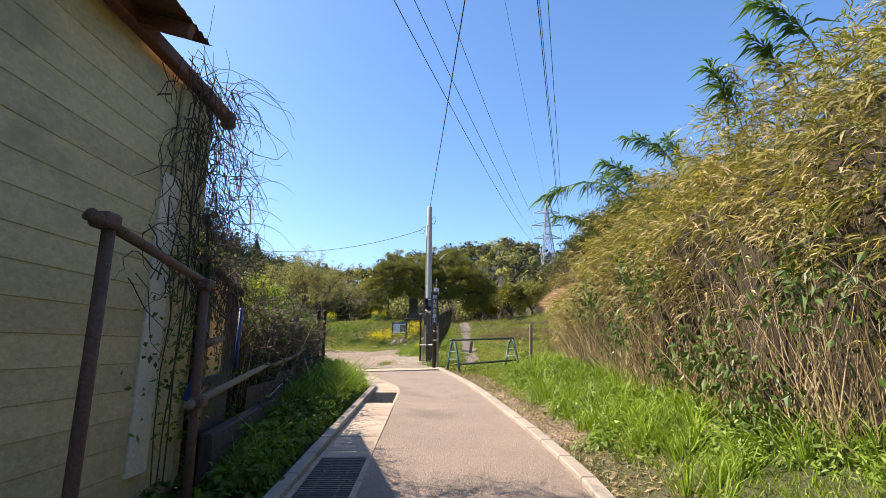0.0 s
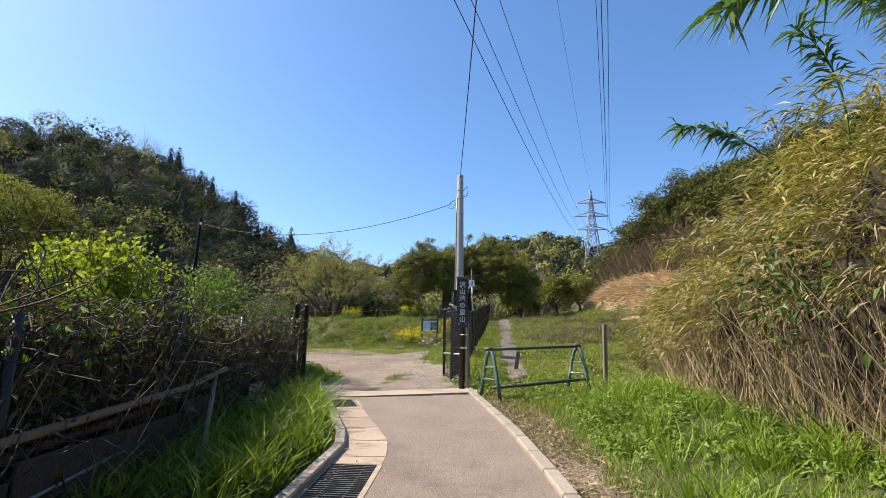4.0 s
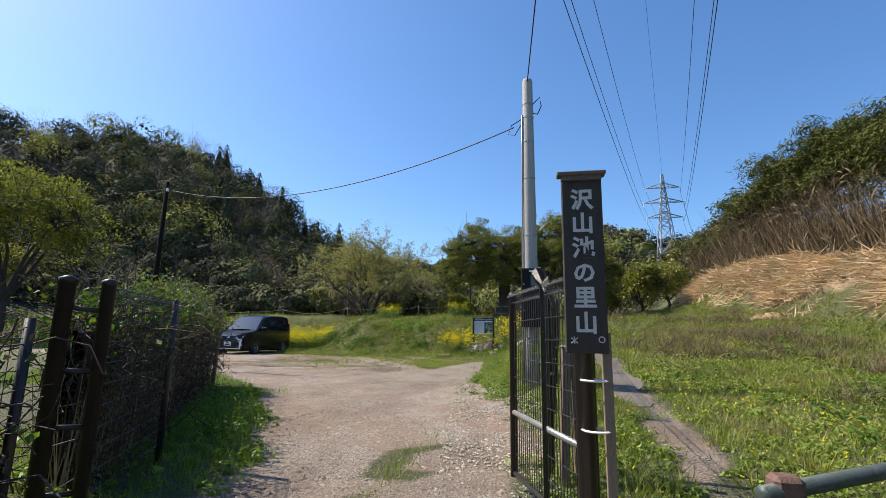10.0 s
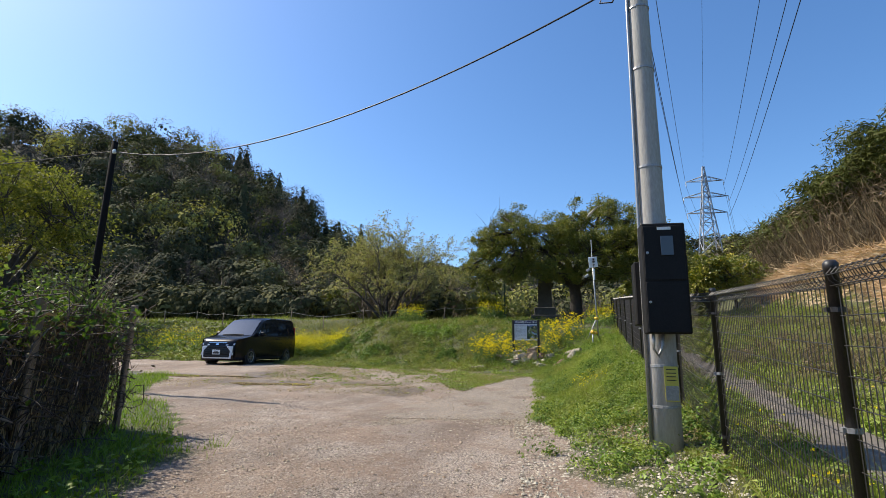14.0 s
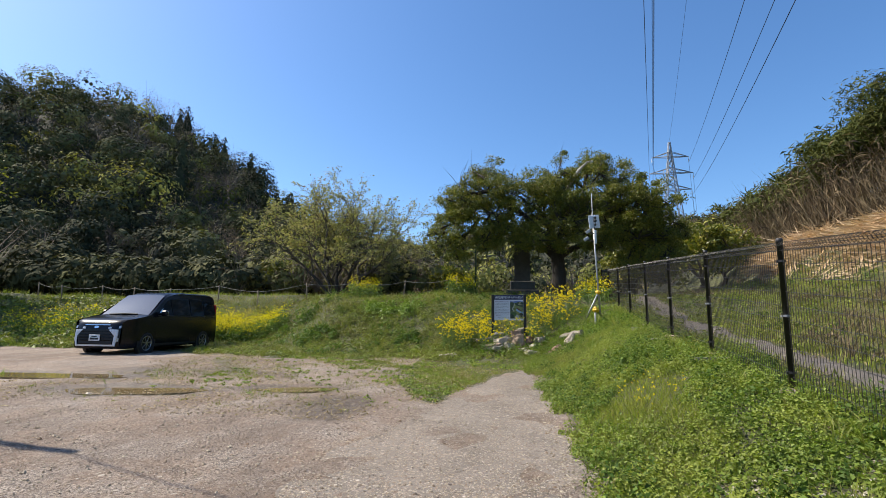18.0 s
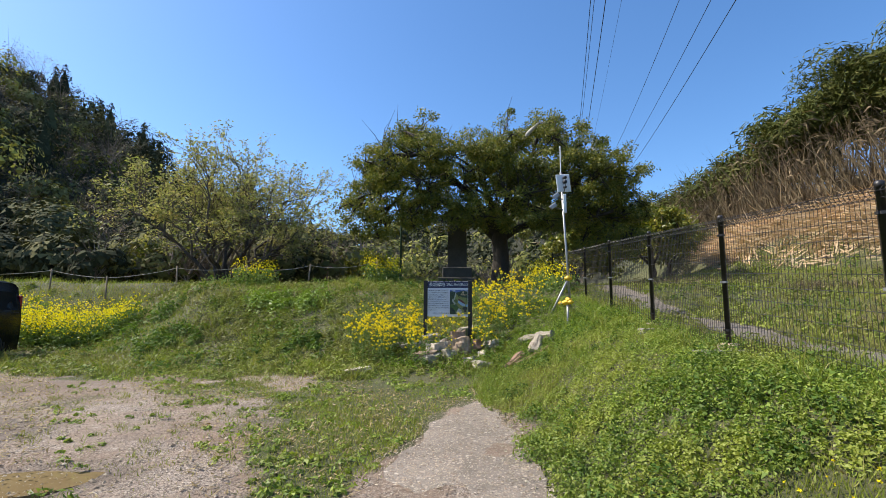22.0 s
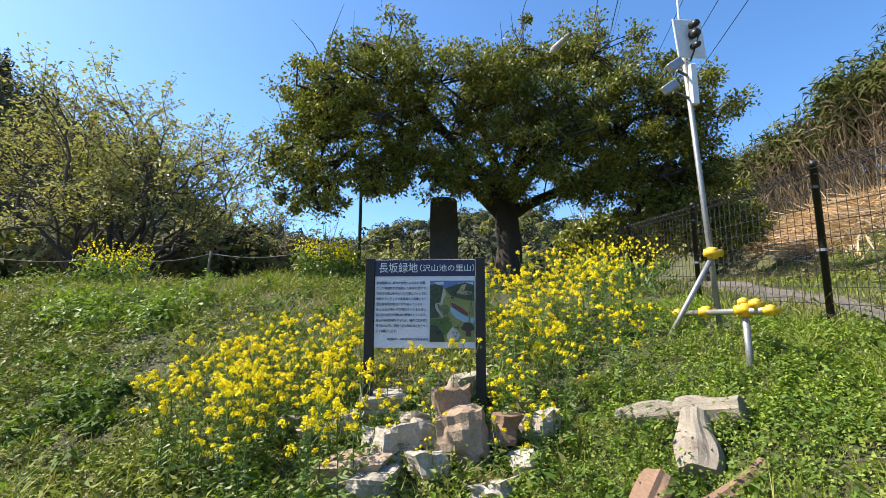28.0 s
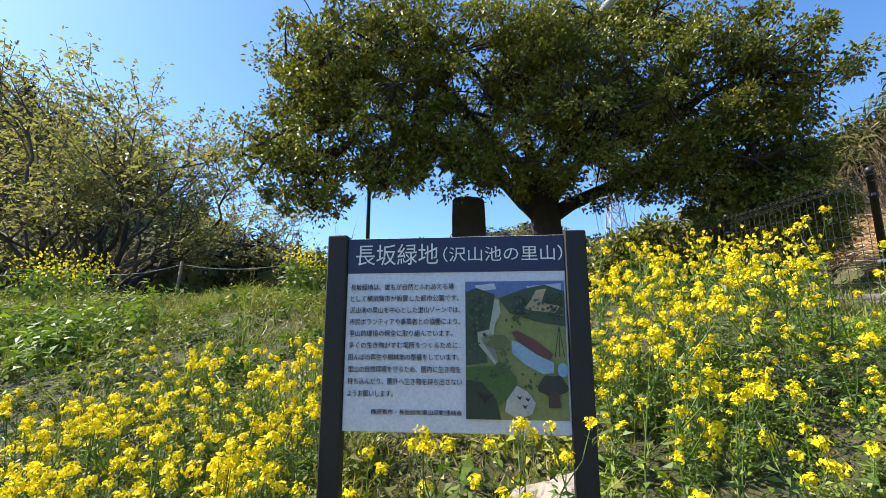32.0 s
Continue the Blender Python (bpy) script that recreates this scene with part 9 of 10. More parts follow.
tufts("lot_tufts", "small grass tufts scattered over the bare ground", 420, 20, (-11, -2.4, 26, 33.5), (0.03, 0.08), (0.004, 0.008), M_grass, rg, dry_land, 0.1)
# the bank
turf("bank_grass", "mixed grass on the bank", 80000, (-22, -2, 32.5, 42), (0.05, 0.17), (0.008, 0.016), M_grass, rg, patchy=0.75, k0=5.5)
turf("bank_dry_grass", "dull dry grass on the bank", 34000, (-20, -2.5, 33.5, 42.5), (0.05, 0.17), (0.007, 0.014), M_dull, rg, patchy=0.75, k0=8.6, lean=0.9)
clumps("bank_weeds", "leafy weeds on the bank", 3600, 26, (-20, -2, 32.8, 41.5), (0.08, 0.24), (0.05, 0.2), 0.05, M_bankw, rg, grassy, 0.8, 6.4, -0.3)
clumps("bank_foot_weeds", "small leafy weeds on the near bank", 3400, 34, (-9.5, -2.4, 32.6, 38.5), (0.06, 0.16), (0.04, 0.16), 0.032, M_bankw, rg, grassy, 1.1, 3.4, -0.5)
clumps("bank_dark_weeds", "dark leafy weeds on the bank", 900, 24, (-16, -2, 33.4, 41), (0.1, 0.26), (0.1, 0.25), 0.07, M_ivy, rg, grassy, 0.7, 2.4, 0.3)
tufts("bank_tufts", "grass tufts on the bank", 420, 40, (-22, -2.2, 32.6, 41), (0.12, 0.3), (0.007, 0.014), M_grass, rg, grassy, 0.2)
tufts("bank_dry_tufts", "dead grass tufts on the bank", 150, 45, (-16, -3, 34.6, 41.5), (0.1, 0.24), (0.006, 0.012), M_reed, rg, lambda x, y: lumps(x, y, 0.6, 3.5) > -0.1, 0.28)
litter("bank_litter", "dead stalks on the bank", 14000, (-15, -2.4, 33, 41), 0.055, M_dry, rg, lambda x, y: lumps(x, y, 0.8, 3.5) > -0.2)
turf("plateau_grass", "grass on the plateau beyond the bank", 24000, (-30, 4, 40, 56), (0.1, 0.28), (0.014, 0.028), M_grass, rg, k0=6.6)
clumps("bank_bush", "low rounded leafy clump on the bank", 60, 90, (-8.5, -6.2, 36.7, 38.3), (0.25, 0.4), (0.3, 0.45), 0.065, M_weed, rg, lambda x, y: np.hypot((x + 7.3) / 1.15, (y - 37.5) / 0.7) < 1, 0, 6.9)
clumps("bank_bushes", "rounded leafy clumps along the far bank", 46, 110, (-26, -10.5, 36.4, 39.4), (0.3, 0.55), (0.3, 0.6), 0.09, M_ivy, rg, grassy, 0, 7.4)
clumps("bank_bush", "dark leafy clump on the bank", 26, 80, (-10.4, -8.8, 35.0, 36.2), (0.2, 0.34), (0.2, 0.36), 0.065, M_ivy, rg, grassy, 0, 7.0)
clumps("bank_bush", "dark leafy clump by the flowers", 14, 80, (-6.8, -5.8, 34.6, 35.4), (0.16, 0.28), (0.2, 0.36), 0.06, M_ivy, rg, grassy, 0, 8.0)

# ---- loose stones, wood chips and gravel ----
def pebbles(name, label, n, box, size, mat, rng, keep):
    x, y = scatter(n, *box, rng, keep)
    n2 = len(x)
    a = np.array([[0, 0, 0.6], [1, 0, 0], [0, 1, 0], [-1, 0, 0], [0, -1, 0]], float)
    tri = np.array([[0, 1, 2], [0, 2, 3], [0, 3, 4], [0, 4, 1]])
    s = rng.uniform(size[0], size[1], n2) * rng.uniform(0.5, 1.0, n2)
    th = rng.uniform(0, 6.28, n2)
    el = rng.uniform(0.6, 1.5, n2)
    P = a[None] * (1 + rng.normal(size=(n2, 5, 3)) * 0.2)
    px2 = P[..., 0] * el[:, None]
    xx = (px2 * np.cos(th)[:, None] - P[..., 1] * np.sin(th)[:, None]) * s[:, None] + x[:, None]
    yy = (px2 * np.sin(th)[:, None] + P[..., 1] * np.cos(th)[:, None]) * s[:, None] + y[:, None]
    zz = P[..., 2] * s[:, None] + ground(x, y)[:, None] + 0.002
    v = np.stack([xx, yy, zz], -1).reshape(-1, 3)
    t = (np.arange(n2)[:, None, None] * 5 + tri[None]).reshape(-1, 3)
    return tagged(new(name, Bulk().put(v, None, t).mesh(name, mat)), label, "gravel", kind="stuff")


M_pale = leafy("pale_crushed_stone", [(0.22, 0.19, 0.155), (0.36, 0.32, 0.27), (0.5, 0.46, 0.4), (0.16, 0.13, 0.105)], 0.9, 0.0, 0.2)
M_peb = leafy("mixed_gravel", [(0.18, 0.14, 0.11), (0.34, 0.28, 0.22), (0.47, 0.41, 0.34), (0.26, 0.18, 0.13)], 0.9, 0.0, 0.2)
pebbles("gravel", "pale gravel along the edge of the track", 10000, (-2.4, -0.2, 14, 23.5), (0.01, 0.03), M_pale, rg, lambda x, y: (x > np.interp(y, [14, 18, 23], [-1.1, -1.75, -2.35])) & (x < -0.25) & off_road(x, y))
pebbles("gravel", "loose gravel over the earth lot", 8000, (-9, -1.5, 14, 31), (0.01, 0.026), M_peb, rg, lambda x, y: (bare(x, y) > 0.6))
pebbles("gravel", "pale pebbles beside the footpath", 4500, (-2.7, -1.8, 22.0, 31), (0.01, 0.03), M_peb, rg, lambda x, y: np.abs(x - path_right(y)) < 0.22)
pebbles("gravel", "small stones on the concrete path", 4000, (-4.4, -2.1, 23.2, 30.8), (0.006, 0.014), M_peb, rg, lambda x, y: (x > path_left(y)) & (x < path_right(y)))
pebbles("gravel", "loose stones at the footpath's near end", 5000, (-4.4, -1.9, 22.4, 24.0), (0.006, 0.024), M_peb, rg, lambda x, y: np.abs(y - 23.2 - 0.3 * (x + 3.2)) < 0.5)
pebbles("gravel", "grit on the lane and its edges", 5000, (-0.8, 1.9, 1.5, 13.5), (0.004, 0.011), M_peb, rg, lambda x, y: x > lane_left(y))

litter("grit", "fine grit over the concrete path", 34000, (-4.6, -2.0, 23.0, 30.9), 0.018, M_peb, rg, lambda x, y: (x > path_left(y) - 0.1) & (x < path_right(y) + 0.1))
litter("grit", "fine grit over the earth lot", 50000, (-10, -1.4, 14, 31.5), 0.02, M_peb, rg, lambda x, y: bare(x, y) + 0.3 * lumps(x, y, 1.3, 2.0) > 0.6)
litter("grit", "grey gravel on the path behind the fence", 16000, (0.6, 2.4, 18.8, 38), 0.026, M_peb, rg, lambda x, y: np.abs(x - 1.07 - 0.037 * (y - 20)) < 0.42)
litter("grit", "grit over the lane surface", 9000, (-1.0, 1.6, 0.5, 13.4), 0.01, M_peb, rg, lambda x, y: (x > lane_left(y)) & (x < lane_right(y)))

# ---- rape flowers ----
M_stem = leafy("rape_stems", [(0.09, 0.16, 0.03), (0.13, 0.2, 0.045)], 0.5, 0.2)
M_rleaf = leafy("rape_leaves", [(0.1, 0.16, 0.04), (0.15, 0.22, 0.055), (0.2, 0.27, 0.08)], 0.5, 0.3)


def rape(rng, h):
    """One plant: stem, leaf and flower-head arrays about the origin."""
    stem = Shape()
    top = np.array([rng.normal() * 0.08, rng.normal() * 0.08, h])
    mid = top * 0.5 + rng.normal(size=3) * 0.03
    stem.tube([(0, 0, -0.03), mid, top], [0.007, 0.005, 0.002], 5, False)
    tips = [top]
    for k in range(rng.integers(4, 7)):
        f = rng.uniform(0.35, 0.8)
        a = rng.uniform(0, 6.28)
        p0 = top * f
        e = p0 + np.array([math.cos(a) * rng.uniform(0.08, 0.2), math.sin(a) * rng.uniform(0.08, 0.2), rng.uniform(0.15, 0.38) * h])
        stem.tube([p0, (p0 + e) / 2 + np.array([math.cos(a), math.sin(a), -0.3]) * 0.03, e], [0.004, 0.003, 0.0015], 4, False)
        tips.append(e)
    heads = []
    for tp in tips:
        b = Bulk()
        n = rng.integers(16, 24)
        c = tp + rng.normal(size=(n, 3)) * np.array([0.015, 0.015, 0.012])
        c[:, 2] += 0.008
        out = unit(c - tp + np.array([0, 0, 0.006]))
        for q4 in range(4):
            a = q4 * math.pi / 2 + rng.uniform(0, 1.5, n)
            s1 = unit(np.cross(out, rng.normal(size=(n, 3))))
            s2 = np.cross(out, s1)
            d = s1 * np.cos(a)[:, None] + s2 * np.sin(a)[:, None] + out * 0.35
            pl = rng.uniform(0.012, 0.017, n)[:, None]
            w_ = unit(np.cross(d, out)) * pl * 0.5
            b.put(np.stack([c, c + d * pl + w_, c + d * pl - w_], 1).reshape(-1, 3), None, np.arange(3 * n).reshape(n, 3))
        heads.append(b)
    lf = Bulk()
    n = 32
    u = rng.uniform(0.06, 0.78, n)
    a = rng.uniform(0, 6.28, n)
    c = top * u[:, None]
    d = np.stack([np.cos(a), np.sin(a), rng.uniform(-0.1, 0.6, n)], 1)
    lf.put(*leaves(c, d, (1 - u) * rng.uniform(0.08, 0.17, n) + 0.03, (1 - u) * 0.035 + 0.012, rng, 0.3, 0.2))
    # seed pods below the heads
    for tp in tips:
        n = 7
        a = rng.uniform(0, 6.28, n)
        lf.put(*leaves(tp - np.array([0, 0, 1]) * rng.uniform(0.02, 0.1, n)[:, None], np.stack([np.cos(a), np.sin(a), np.full(n, 0.8)], 1), 0.045, 0.006, rng, 0.05))
    return stem, lf, heads


rf_ = np.random.default_rng(61)
TEMPL = []
for k in range(7):
    stem, lf, heads = rape(rf_, rf_.uniform(0.8, 1.05))
    ob = thing("rape_plant", "tall flowering yellow rape plant", "flower", "rape plants round the notice board")
    part("stem", stem, M_stem, ob)
    tagged(part("foliage", lf.mesh("foliage", M_rleaf), M_rleaf, ob), kind="stuff")
    for hd in heads:
        part("flower_head", hd.mesh("flower_head", M_petal), M_petal, ob, "bright yellow flower head")
    TEMPL.append((ob, stem, lf, heads))


def flower_sites(n, cx, cy, ax, ay, rng):
    a, r = rng.uniform(0, 6.28, n), np.sqrt(rng.uniform(0, 1, n))
    return np.stack([cx + ax * r * np.cos(a), cy + ay * r * np.sin(a)], 1)


def clear(p):
    """Keep the board's face, the eye's way and the posts free."""
    x, y = p[:, 0], p[:, 1]
    face = (np.abs(x + 3.0) < 0.62) & (y > 33.75) & (y < 34.55)
    eye = (np.abs(x + 3.02) < 0.62) & (y < 33.3)
    return p[~(face | eye)]


near = clear(np.vstack([flower_sites(66, -4.26, 34.38, 0.8, 1.0, rf_), flower_sites(60, -1.62, 35.05, 0.8, 1.0, rf_), flower_sites(16, -3.9, 33.7, 0.5, 0.5, rf_), flower_sites(9, -2.1, 34.2, 0.4, 0.5, rf_)]))
for k, (x, y) in enumerate(near):
    s_ = rf_.uniform(0.55, 0.78) if x < -3.2 else rf_.uniform(0.32, 0.9)
    m = Matrix.Translation((x, y, height(x, y) - 0.02)) @ Matrix.Rotation(rf_.uniform(0, 6.28), 4, "Z")
    if k < 7:
        TEMPL[k][0].matrix_world = m
        TEMPL[k][0].scale = (s_, s_, s_)
    else:
        ob = copy_thing(TEMPL[k % 7][0], m)
        ob.scale = (s_, s_, s_)
# short plants before the board
for x, y, s_ in ((-3.3, 34.12, 0.66), (-3.05, 34.15, 0.7), (-2.8, 34.18, 0.68), (-2.62, 34.1, 0.7), (-3.42, 33.42, 0.85), (-3.48, 33.2, 0.8), (-3.2, 33.9, 0.62), (-2.45, 33.9, 0.75), (-2.95, 34.0, 0.66), (-3.62, 33.05, 0.72), (-3.15, 33.7, 0.5), (-3.35, 33.75, 0.55), (-2.9, 33.72, 0.45), (-2.55, 33.5, 0.5), (-2.3, 33.3, 0.55), (-2.25, 33.75, 0.7), (-3.55, 33.75, 0.6), (-3.75, 33.6, 0.65), (-3.0, 33.5, 0.36)):
    ob = copy_thing(TEMPL[int(abs(x * 37)) % 7][0], Matrix.Translation((x, y, height(x, y) - 0.02)) @ Matrix.Rotation(x * 9, 4, "Z"))
    ob.scale = (s_, s_, s_)


def flower_mass(name, label, sites, rng, smin, smax):
    st_, lv, pt = Bulk(), Bulk(), Bulk()
    for x, y in sites:
        _, stem, lf, heads = TEMPL[rng.integers(7)]
        a, s_ = rng.uniform(0, 6.28), rng.uniform(smin, smax)
        R_ = np.array([[math.cos(a), -math.sin(a), 0], [math.sin(a), math.cos(a), 0], [0, 0, 1]]) * s_
        o = np.array([x, y, height(x, y)])
        for src, dst in ((stem, st_), (lf, lv)):
            dst.put(np.vstack(src.v) @ R_.T + o, np.vstack(src.q), np.vstack(src.t) if src.t else None)
        for hd in heads:
            pt.put(np.vstack(hd.v) @ R_.T + o, None, np.vstack(hd.t))
    ob = tagged(new(name), label, "flowers", kind="stuff")
    part("stems", st_.mesh("stems", M_stem), M_stem, ob)
    part("leaves", lv.mesh("leaves", M_rleaf), M_rleaf, ob)
    part("flower_heads", pt.mesh("flower_heads", M_petal), M_petal, ob)


def simple_flowers(name, label, n_pl, sites_c, h, rng):
    """Distant flowers: heads of a few larger petals over a green haze of leaves."""
    P = np.vstack([flower_sites(int(n_pl * w), cx, cy, ax, ay, rng) for cx, cy, ax, ay, w in sites_c])
    z = ground(P[:, 0], P[:, 1])
    hh = rng.uniform(h[0], h[1], len(P))
    k = np.repeat(np.arange(len(P)), 9)
    c = np.stack([P[k, 0], P[k, 1], z[k] + hh[k]], 1) + rng.normal(size=(len(k), 3)) * np.array([0.12, 0.12, 0.1])
    pt, lv = Bulk(), Bulk()
    pt.put(*leaves(c, rng.normal(size=(len(k), 3)) + np.array([0, 0, 0.4]), 0.05, 0.045, rng, 0.3))
    k = np.repeat(np.arange(len(P)), 14)
    c = np.stack([P[k, 0], P[k, 1], z[k]], 1) + rng.normal(size=(len(k), 3)) * np.array([0.12, 0.12, 0])
    c[:, 2] += hh[k] * rng.uniform(0.05, 0.8, len(k))
    lv.put(*leaves(c, rng.normal(size=(len(k), 3)) + np.array([0, 0, 0.8]), rng.uniform(0.1, 0.2, len(k)), 0.05, rng, 0.2, 0.15))
    ob = tagged(new(name), label, "flowers", kind="stuff")
    part("flower_heads", pt.mesh("flower_heads", M_petal), M_petal, ob)
    part("leaves", lv.mesh("leaves", M_rleaf), M_rleaf, ob)


flower_mass("rape_patch", "mass of flowering yellow rape behind the notice board", flower_sites(34, -1.65, 35.9, 0.8, 1.0, rf_), rf_, 0.5, 0.85)
flower_mass("rape_patch", "flowering yellow rape on the bank foot", flower_sites(30, -4.5, 35.0, 0.85, 0.9, rf_), rf_, 0.45, 0.7)
simple_flowers("rape_drift", "drifts of yellow rape along the bank", 950, [(-13.7, 38.4, 1.7, 0.8, 0.3), (-17.5, 38.8, 2.6, 1.0, 0.22), (-9.6, 40.6, 0.8, 0.5, 0.05), (-5.2, 40.8, 0.6, 0.4, 0.06), (-23, 38.5, 3, 1.2, 0.12), (0.0, 38.5, 0.5, 2.0, 0.06), (-15.6, 38.0, 1.2, 0.7, 0.1)], (0.4, 0.85), rf_)
# small yellow field flowers
yx, yy = scatter(3400, -2.3, 0.3, 18.5, 33, rf_, grassy)
m = lumps(yx, yy, 1.2, 9.0) + 2.2 * np.exp(-((yx + 1.15) / 0.5) ** 2 - ((yy - 26.0) / 1.2) ** 2) > 1.5
yx, yy = yx[m], yy[m]
c = np.stack([yx, yy, ground(yx, yy) + rf_.uniform(0.12, 0.24, len(yx))], 1)
k = np.repeat(np.arange(len(c)), 5)
b = Bulk().put(*leaves(c[k], rf_.normal(size=(len(k), 3)) + np.array([0, 0, 0.3]), 0.014, 0.012, rf_, 0.2))
tagged(new("buttercups", b.mesh("buttercups", M_petal)), "scattered tiny yellow flowers in the weeds", "flowers", kind="stuff")
yx, yy = scatter(260, 0.0, 4, 12.5, 24, rf_, grassy)
c = np.stack([yx, yy, ground(yx, yy) + rf_.uniform(0.1, 0.2, len(yx))], 1)
k = np.repeat(np.arange(len(c)), 6)
b = Bulk().put(*leaves(c[k], rf_.normal(size=(len(k), 3)) + np.array([0, 0, 0.2]), 0.02, 0.014, rf_, 0.2))
tagged(new("dandelions", b.mesh("dandelions", M_petal)), "scattered yellow dandelions in the field", "flowers", kind="stuff")

# ---- dead vines over the shed's end ----
rv = np.random.default_rng(71)
vines = tagged(new("dead_vines"), "leafless dead vines hanging over the shed corner", "vine", kind="stuff")
s = Shape()
for k in range(270):
    y0 = rv.normal(3.85, 0.35)
    z0 = rv.uniform(1.75, 3.6)
    x0 = -2.0 + abs(rv.normal()) * 0.06
    p = np.array([x0, y0, z0])
    pts = [p]
    d = np.array([0.05, rv.normal() * 0.5 + (0.35 if k % 3 == 0 else 0), rv.normal() * 0.8 - 0.2])
    n2 = rv.integers(4, 9)
    for w in range(n2):
        d = unit(d * 0.75 + rv.normal(size=3) * np.array([0.14, 0.45, 0.45]) + np.array([0, 0.02, -0.06]))
        p = p + d * rv.uniform(0.06, 0.15)
        p[0] = max(p[0], -2.02) if p[1] < 4.0 else p[0]
        pts.append(p)
    s.tube(np.array(pts), np.linspace(rv.uniform(0.003, 0.007), 0.0015, len(pts)), 4, False)
for k in range(3):
    y0 = rv.uniform(3.6, 3.95)
    z = np.linspace(0.4, 3.5, 9)
    s.tube(np.stack([np.full(9, -1.98) + rv.normal(size=9) * 0.015, y0 + np.cumsum(rv.normal(size=9) * 0.05), z], 1), rv.uniform(0.003, 0.007), 5, False)
# strands over the ochre panel
for k in range(64):
    y0 = rv.uniform(4.05, 5.9)
    xw = -2.0 - 0.223 * (y0 - 4.02)
    p = np.array([xw + rv.normal() * 0.03, y0, 2.16 - abs(rv.normal()) * 0.2])
    pts = [p]
    d = np.array([0.0, rv.normal() * 0.4, -0.8])
    for w in range(rv.integers(5, 10)):
        d = unit(d * 0.75 + rv.normal(size=3) * np.array([0.1, 0.45, 0.4]) + np.array([0, 0, -0.12]))
        p = p + d * rv.uniform(0.06, 0.14)
        p[0] = max(p[0], -2.03 - 0.223 * (p[1] - 4.02))
        pts.append(p)
    s.tube(np.array(pts), np.linspace(rv.uniform(0.003, 0.008), 0.0015, len(pts)), 4, False)
for k in range(170):
    y0 = rv.uniform(4.0, 6.1)
    p = np.array([-2.04 - 0.223 * (y0 - 4.02) + rv.normal() * 0.06, y0, rv.uniform(1.98, 2.18)])
    pts, d = [p], rv.normal(size=3) * np.array([0.5, 1.0, 0.5])
    for w in range(rv.integers(4, 8)):
        d = unit(d * 0.7 + rv.normal(size=3) * np.array([0.4, 0.5, 0.4]) + np.array([0.05, 0, 1.2 * (2.06 - p[2])]))
        p = p + d * rv.uniform(0.05, 0.13)
        pts.append(p)
    s.tube(np.array(pts), np.linspace(rv.uniform(0.002, 0.005), 0.0014, len(pts)), 4, False)
# loose strands arching out past the corner
for k in range(90):
    p = np.array([-2.0 + rv.normal() * 0.12, rv.uniform(3.9, 4.25), rv.uniform(2.4, 3.75)])
    pts = [p]
    d = unit(np.array([rv.normal() * 0.4 + 0.15, rv.uniform(0.3, 1.0), rv.normal() * 0.5 + 0.25]))
    for w in range(rv.integers(5, 10)):
        d = unit(d + rv.normal(size=3) * 0.3 + np.array([0, 0, -0.2]))
        p = p + d * rv.uniform(0.05, 0.12)
        pts.append(p)
    s.tube(np.array(pts), np.linspace(0.004, 0.0012, len(pts)), 4, False)
part("strands", s, M_vine, vines, "", True)
b = Bulk()
n_ = 420
c = np.stack([-1.97 + np.abs(rv.normal(size=n_)) * 0.06, rv.normal(3.8, 0.28, n_), rv.uniform(0.7, 2.2, n_)], 1)
b.put(*leaves(c, rv.normal(size=(n_, 3)), rv.uniform(0.03, 0.07, n_), 0.03, rv, 0.2, 0.2))
part("leaves", b.mesh("leaves", M_ivy), M_ivy, vines)

M_shrub2 = leafy("fresh_hedge_sprouts", [(0.07, 0.1, 0.028), (0.12, 0.16, 0.045), (0.2, 0.25, 0.08), (0.1, 0.11, 0.05)], 0.45, 0.35, 0.3)
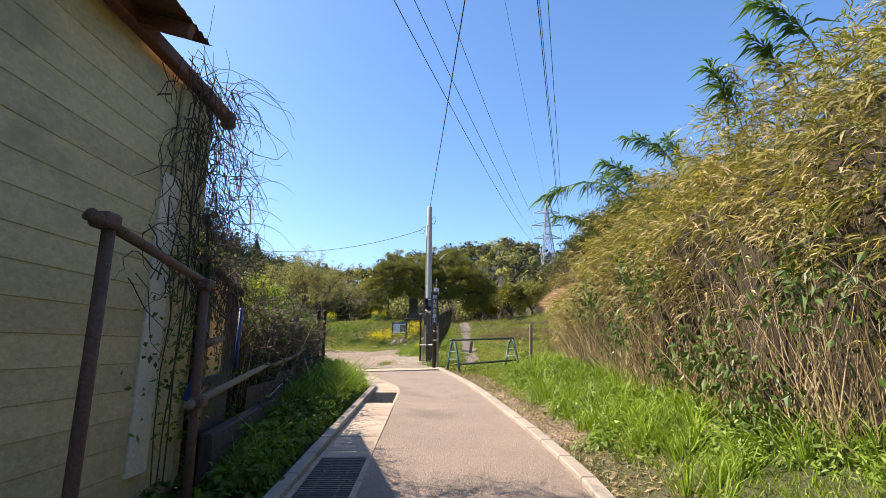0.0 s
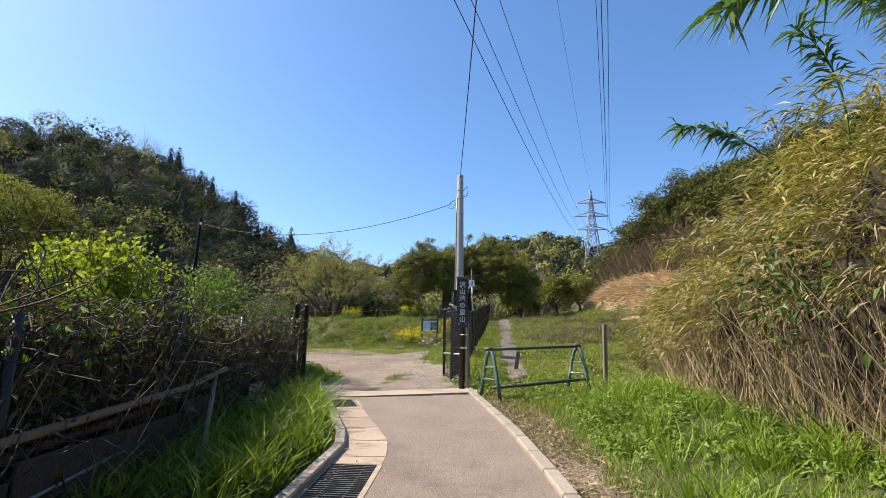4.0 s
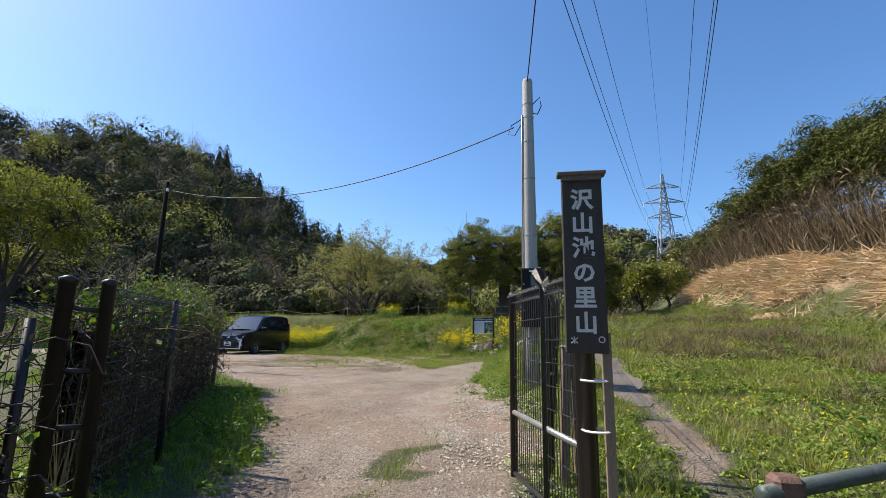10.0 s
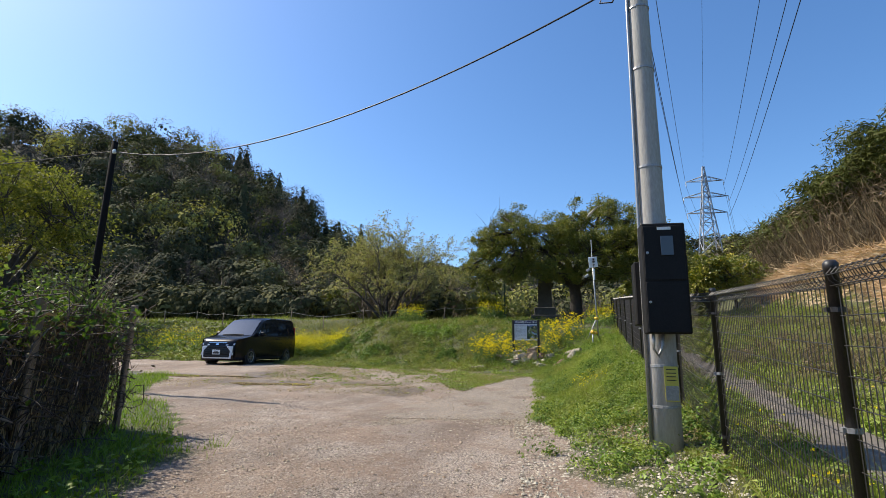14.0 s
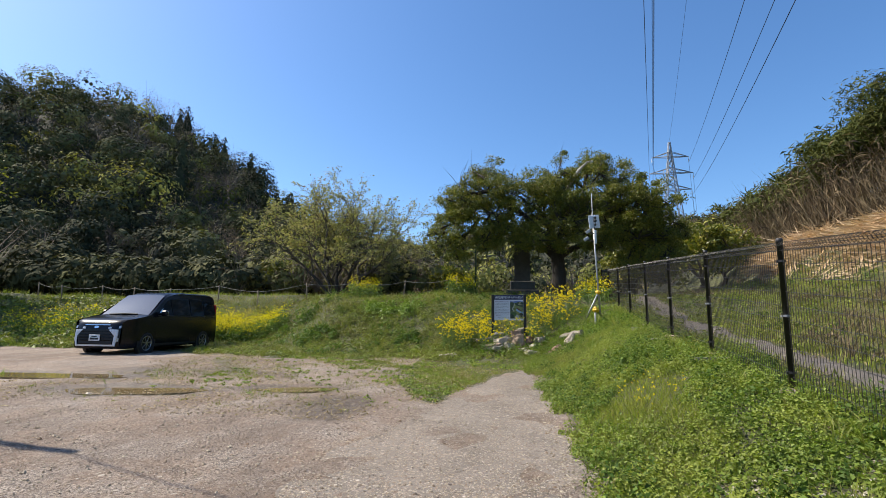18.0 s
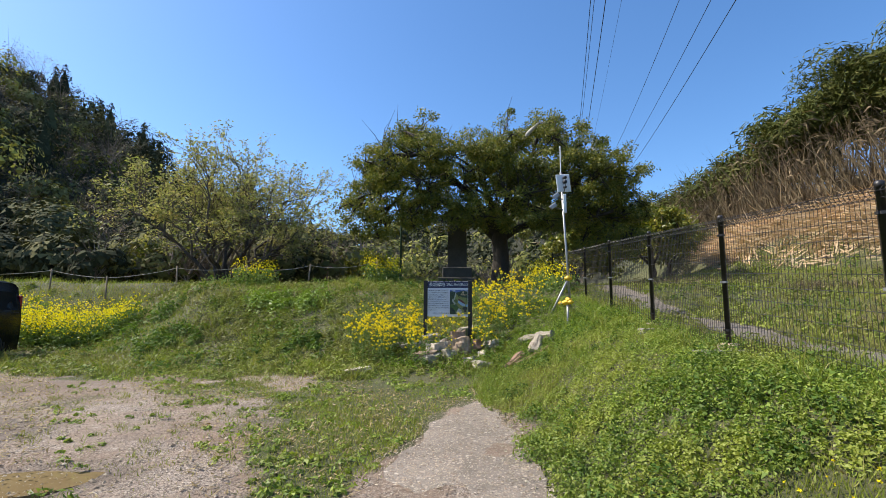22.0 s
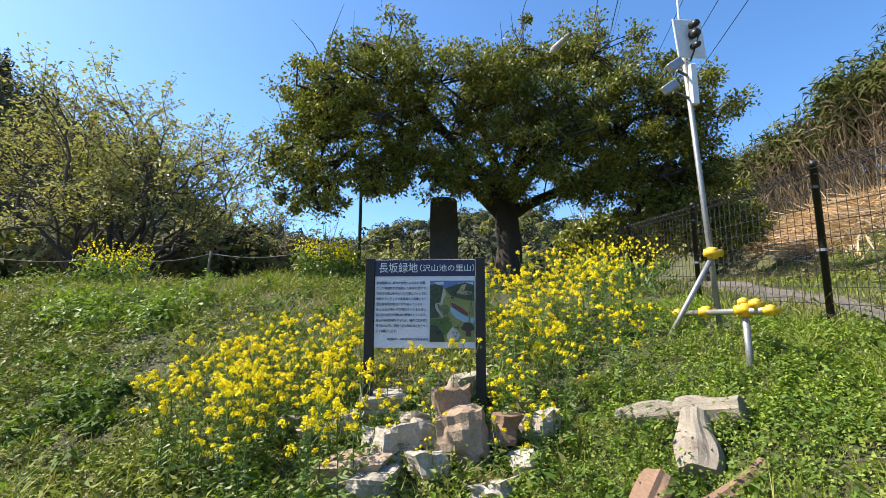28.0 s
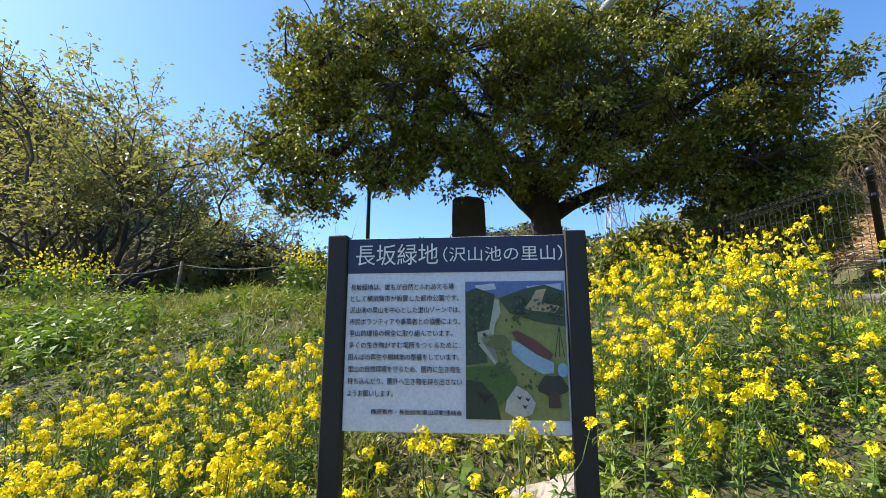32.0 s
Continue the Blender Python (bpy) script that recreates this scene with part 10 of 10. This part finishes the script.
# ---- yellow-green shrubs above the old fence ----
for (x, y, z, r_, n2, mat, lab) in ((-4.5, 7.6, 2.75, 0.75, 2400, M_young, "fresh yellow-green shrub over the fence"), (-4.6, 9.6, 2.25, 0.55, 1800, M_young, "yellow-green shrub behind the fence"), (-3.5, 9.0, 2.15, 0.5, 2400, M_young, "bright leafy shrub behind the fence"), (-4.3, 12.2, 2.3, 0.6, 1800, M_weed, "ragged shrub behind the old fence"), (-5.0, 16.2, 2.35, 0.42, 1500, M_shrub2, "leafy sprouts over the brushwood"), (-6.0, 17.9, 2.45, 0.5, 1700, M_shrub2, "leafy sprouts over the brushwood"), (-7.2, 19.9, 2.5, 0.5, 1500, M_shrub2, "leafy sprouts over the brushwood")):
    ob = thing("shrub", lab, "shrub", "", (x, y, height(x, y)))
    tw, b = Shape(), Bulk()
    zl = z - height(x, y)
    for k in range(26):
        a, e = rv.uniform(0, 6.28), rv.uniform(0.2, 1.4)
        tip = np.array([math.cos(a) * math.cos(e) * r_, math.sin(a) * math.cos(e) * r_, zl + math.sin(e) * r_ * 0.9])
        tw.tube([(0, 0, 0), tip * np.array([0.25, 0.25, 0.6]), tip], [0.014, 0.008, 0.003], 4, False)
        n3 = n2 // 26
        c = tip * np.array([1, 1, 1]) - rv.uniform(0, 0.6, (n3, 1)) * (tip - np.array([0, 0, zl * 0.6])) + rv.normal(size=(n3, 3)) * 0.07
        b.put(*leaves(c, rv.normal(size=(n3, 3)) + np.array([0, 0, 0.4]), (0.7 if mat is M_shrub2 else 1.0) * rv.uniform(0.045, 0.09, n3), (0.7 if mat is M_shrub2 else 1.0) * rv.uniform(0.03, 0.05, n3), rv, 0.2, 0.1))
    tagged(part("stem_tangle", tw, M_twig, ob), kind="stuff")
    tagged(part("crown", b.mesh("crown", mat), mat, ob), kind="stuff")

# ---- concrete odds and ends ----
M_slabc = surface("broken_grey_concrete", (0.2, 0.18, 0.155), (0.34, 0.31, 0.27), 2.5, 45, 0.92, 0.6, stain=(0.16, 0.14, 0.11), stain_scale=3)
for x, y, a, b_, rz in ((0.12, 29.6, 0.75, 0.36, 8), (0.02, 27.0, 0.6, 0.3, -6), (0.2, 31.4, 0.7, 0.3, 3)):
    ob = thing("concrete_slab", "flat broken concrete slab in the grass by the fence", "slab", "slabs along the fence", (x, y, height(x, y) + 0.03), rz)
    out = [(-a / 2, -b_ / 2), (a * 0.42, -b_ / 2 + 0.03), (a / 2, b_ * 0.2), (a * 0.4, b_ / 2), (-a * 0.38, b_ / 2 - 0.02), (-a / 2, b_ * 0.15)]
    part("slab_body", Shape().slab(out, -0.12, 0.03), M_slabc, ob)
ramp = Shape()
za, zb = height(-27, 39), height(-33, 41.5)
ramp.add([(-26.5, 38.2, za + 0.02), (-33.5, 39.6, zb + 0.1), (-33.5, 42.4, zb + 0.15), (-26.5, 41.0, za + 0.12), (-26.5, 38.2, za - 0.6), (-33.5, 39.6, zb - 0.6), (-33.5, 42.4, zb - 0.6), (-26.5, 41.0, za - 0.6)], None, [[0, 3, 2, 1], [0, 1, 5, 4], [1, 2, 6, 5], [2, 3, 7, 6], [3, 0, 4, 7]])
tagged(part("ramp", ramp, M_patch), "grey concrete ramp at the far side of the lot", "ramp", kind="structure")

# small heap of sawdust-coloured straw in the field
clumps("straw_heap", "small heap of orange straw in the field", 26, 60, (8.7, 9.9, 34.0, 34.8), (0.25, 0.4), (0.15, 0.28), 0.22, M_strawl, rg, lambda x, y: np.hypot(x - 9.3, (y - 34.4) * 1.5) < 0.55, 0, 3.1, 0, 0.15)

# ---- each thing's origin at its base ----
for ob in list(scene.objects):
    if ob.type == "EMPTY" and ob.parent is None and ob.children and ob.matrix_basis == Matrix.Identity(4):
        lo_, hi_ = np.full(3, 1e9), np.full(3, -1e9)
        for ch in ob.children_recursive:
            if ch.type == "MESH" and len(ch.data.vertices):
                m = Matrix.Identity(4)
                o = ch
                while o is not None:
                    m = o.matrix_parent_inverse @ o.matrix_basis @ m
                    o = o.parent
                co = np.empty(len(ch.data.vertices) * 3, np.float32)
                ch.data.vertices.foreach_get("co", co)
                co = co.reshape(-1, 3) @ np.array(m.to_3x3()).T + np.array(m.translation)
                lo_, hi_ = np.minimum(lo_, co.min(0)), np.maximum(hi_, co.max(0))
        base_at = Vector(((lo_[0] + hi_[0]) / 2, (lo_[1] + hi_[1]) / 2, lo_[2]))
        ob.location = base_at
        for ch in ob.children:
            ch.matrix_parent_inverse = Matrix.Translation(-base_at) @ ch.matrix_parent_inverse
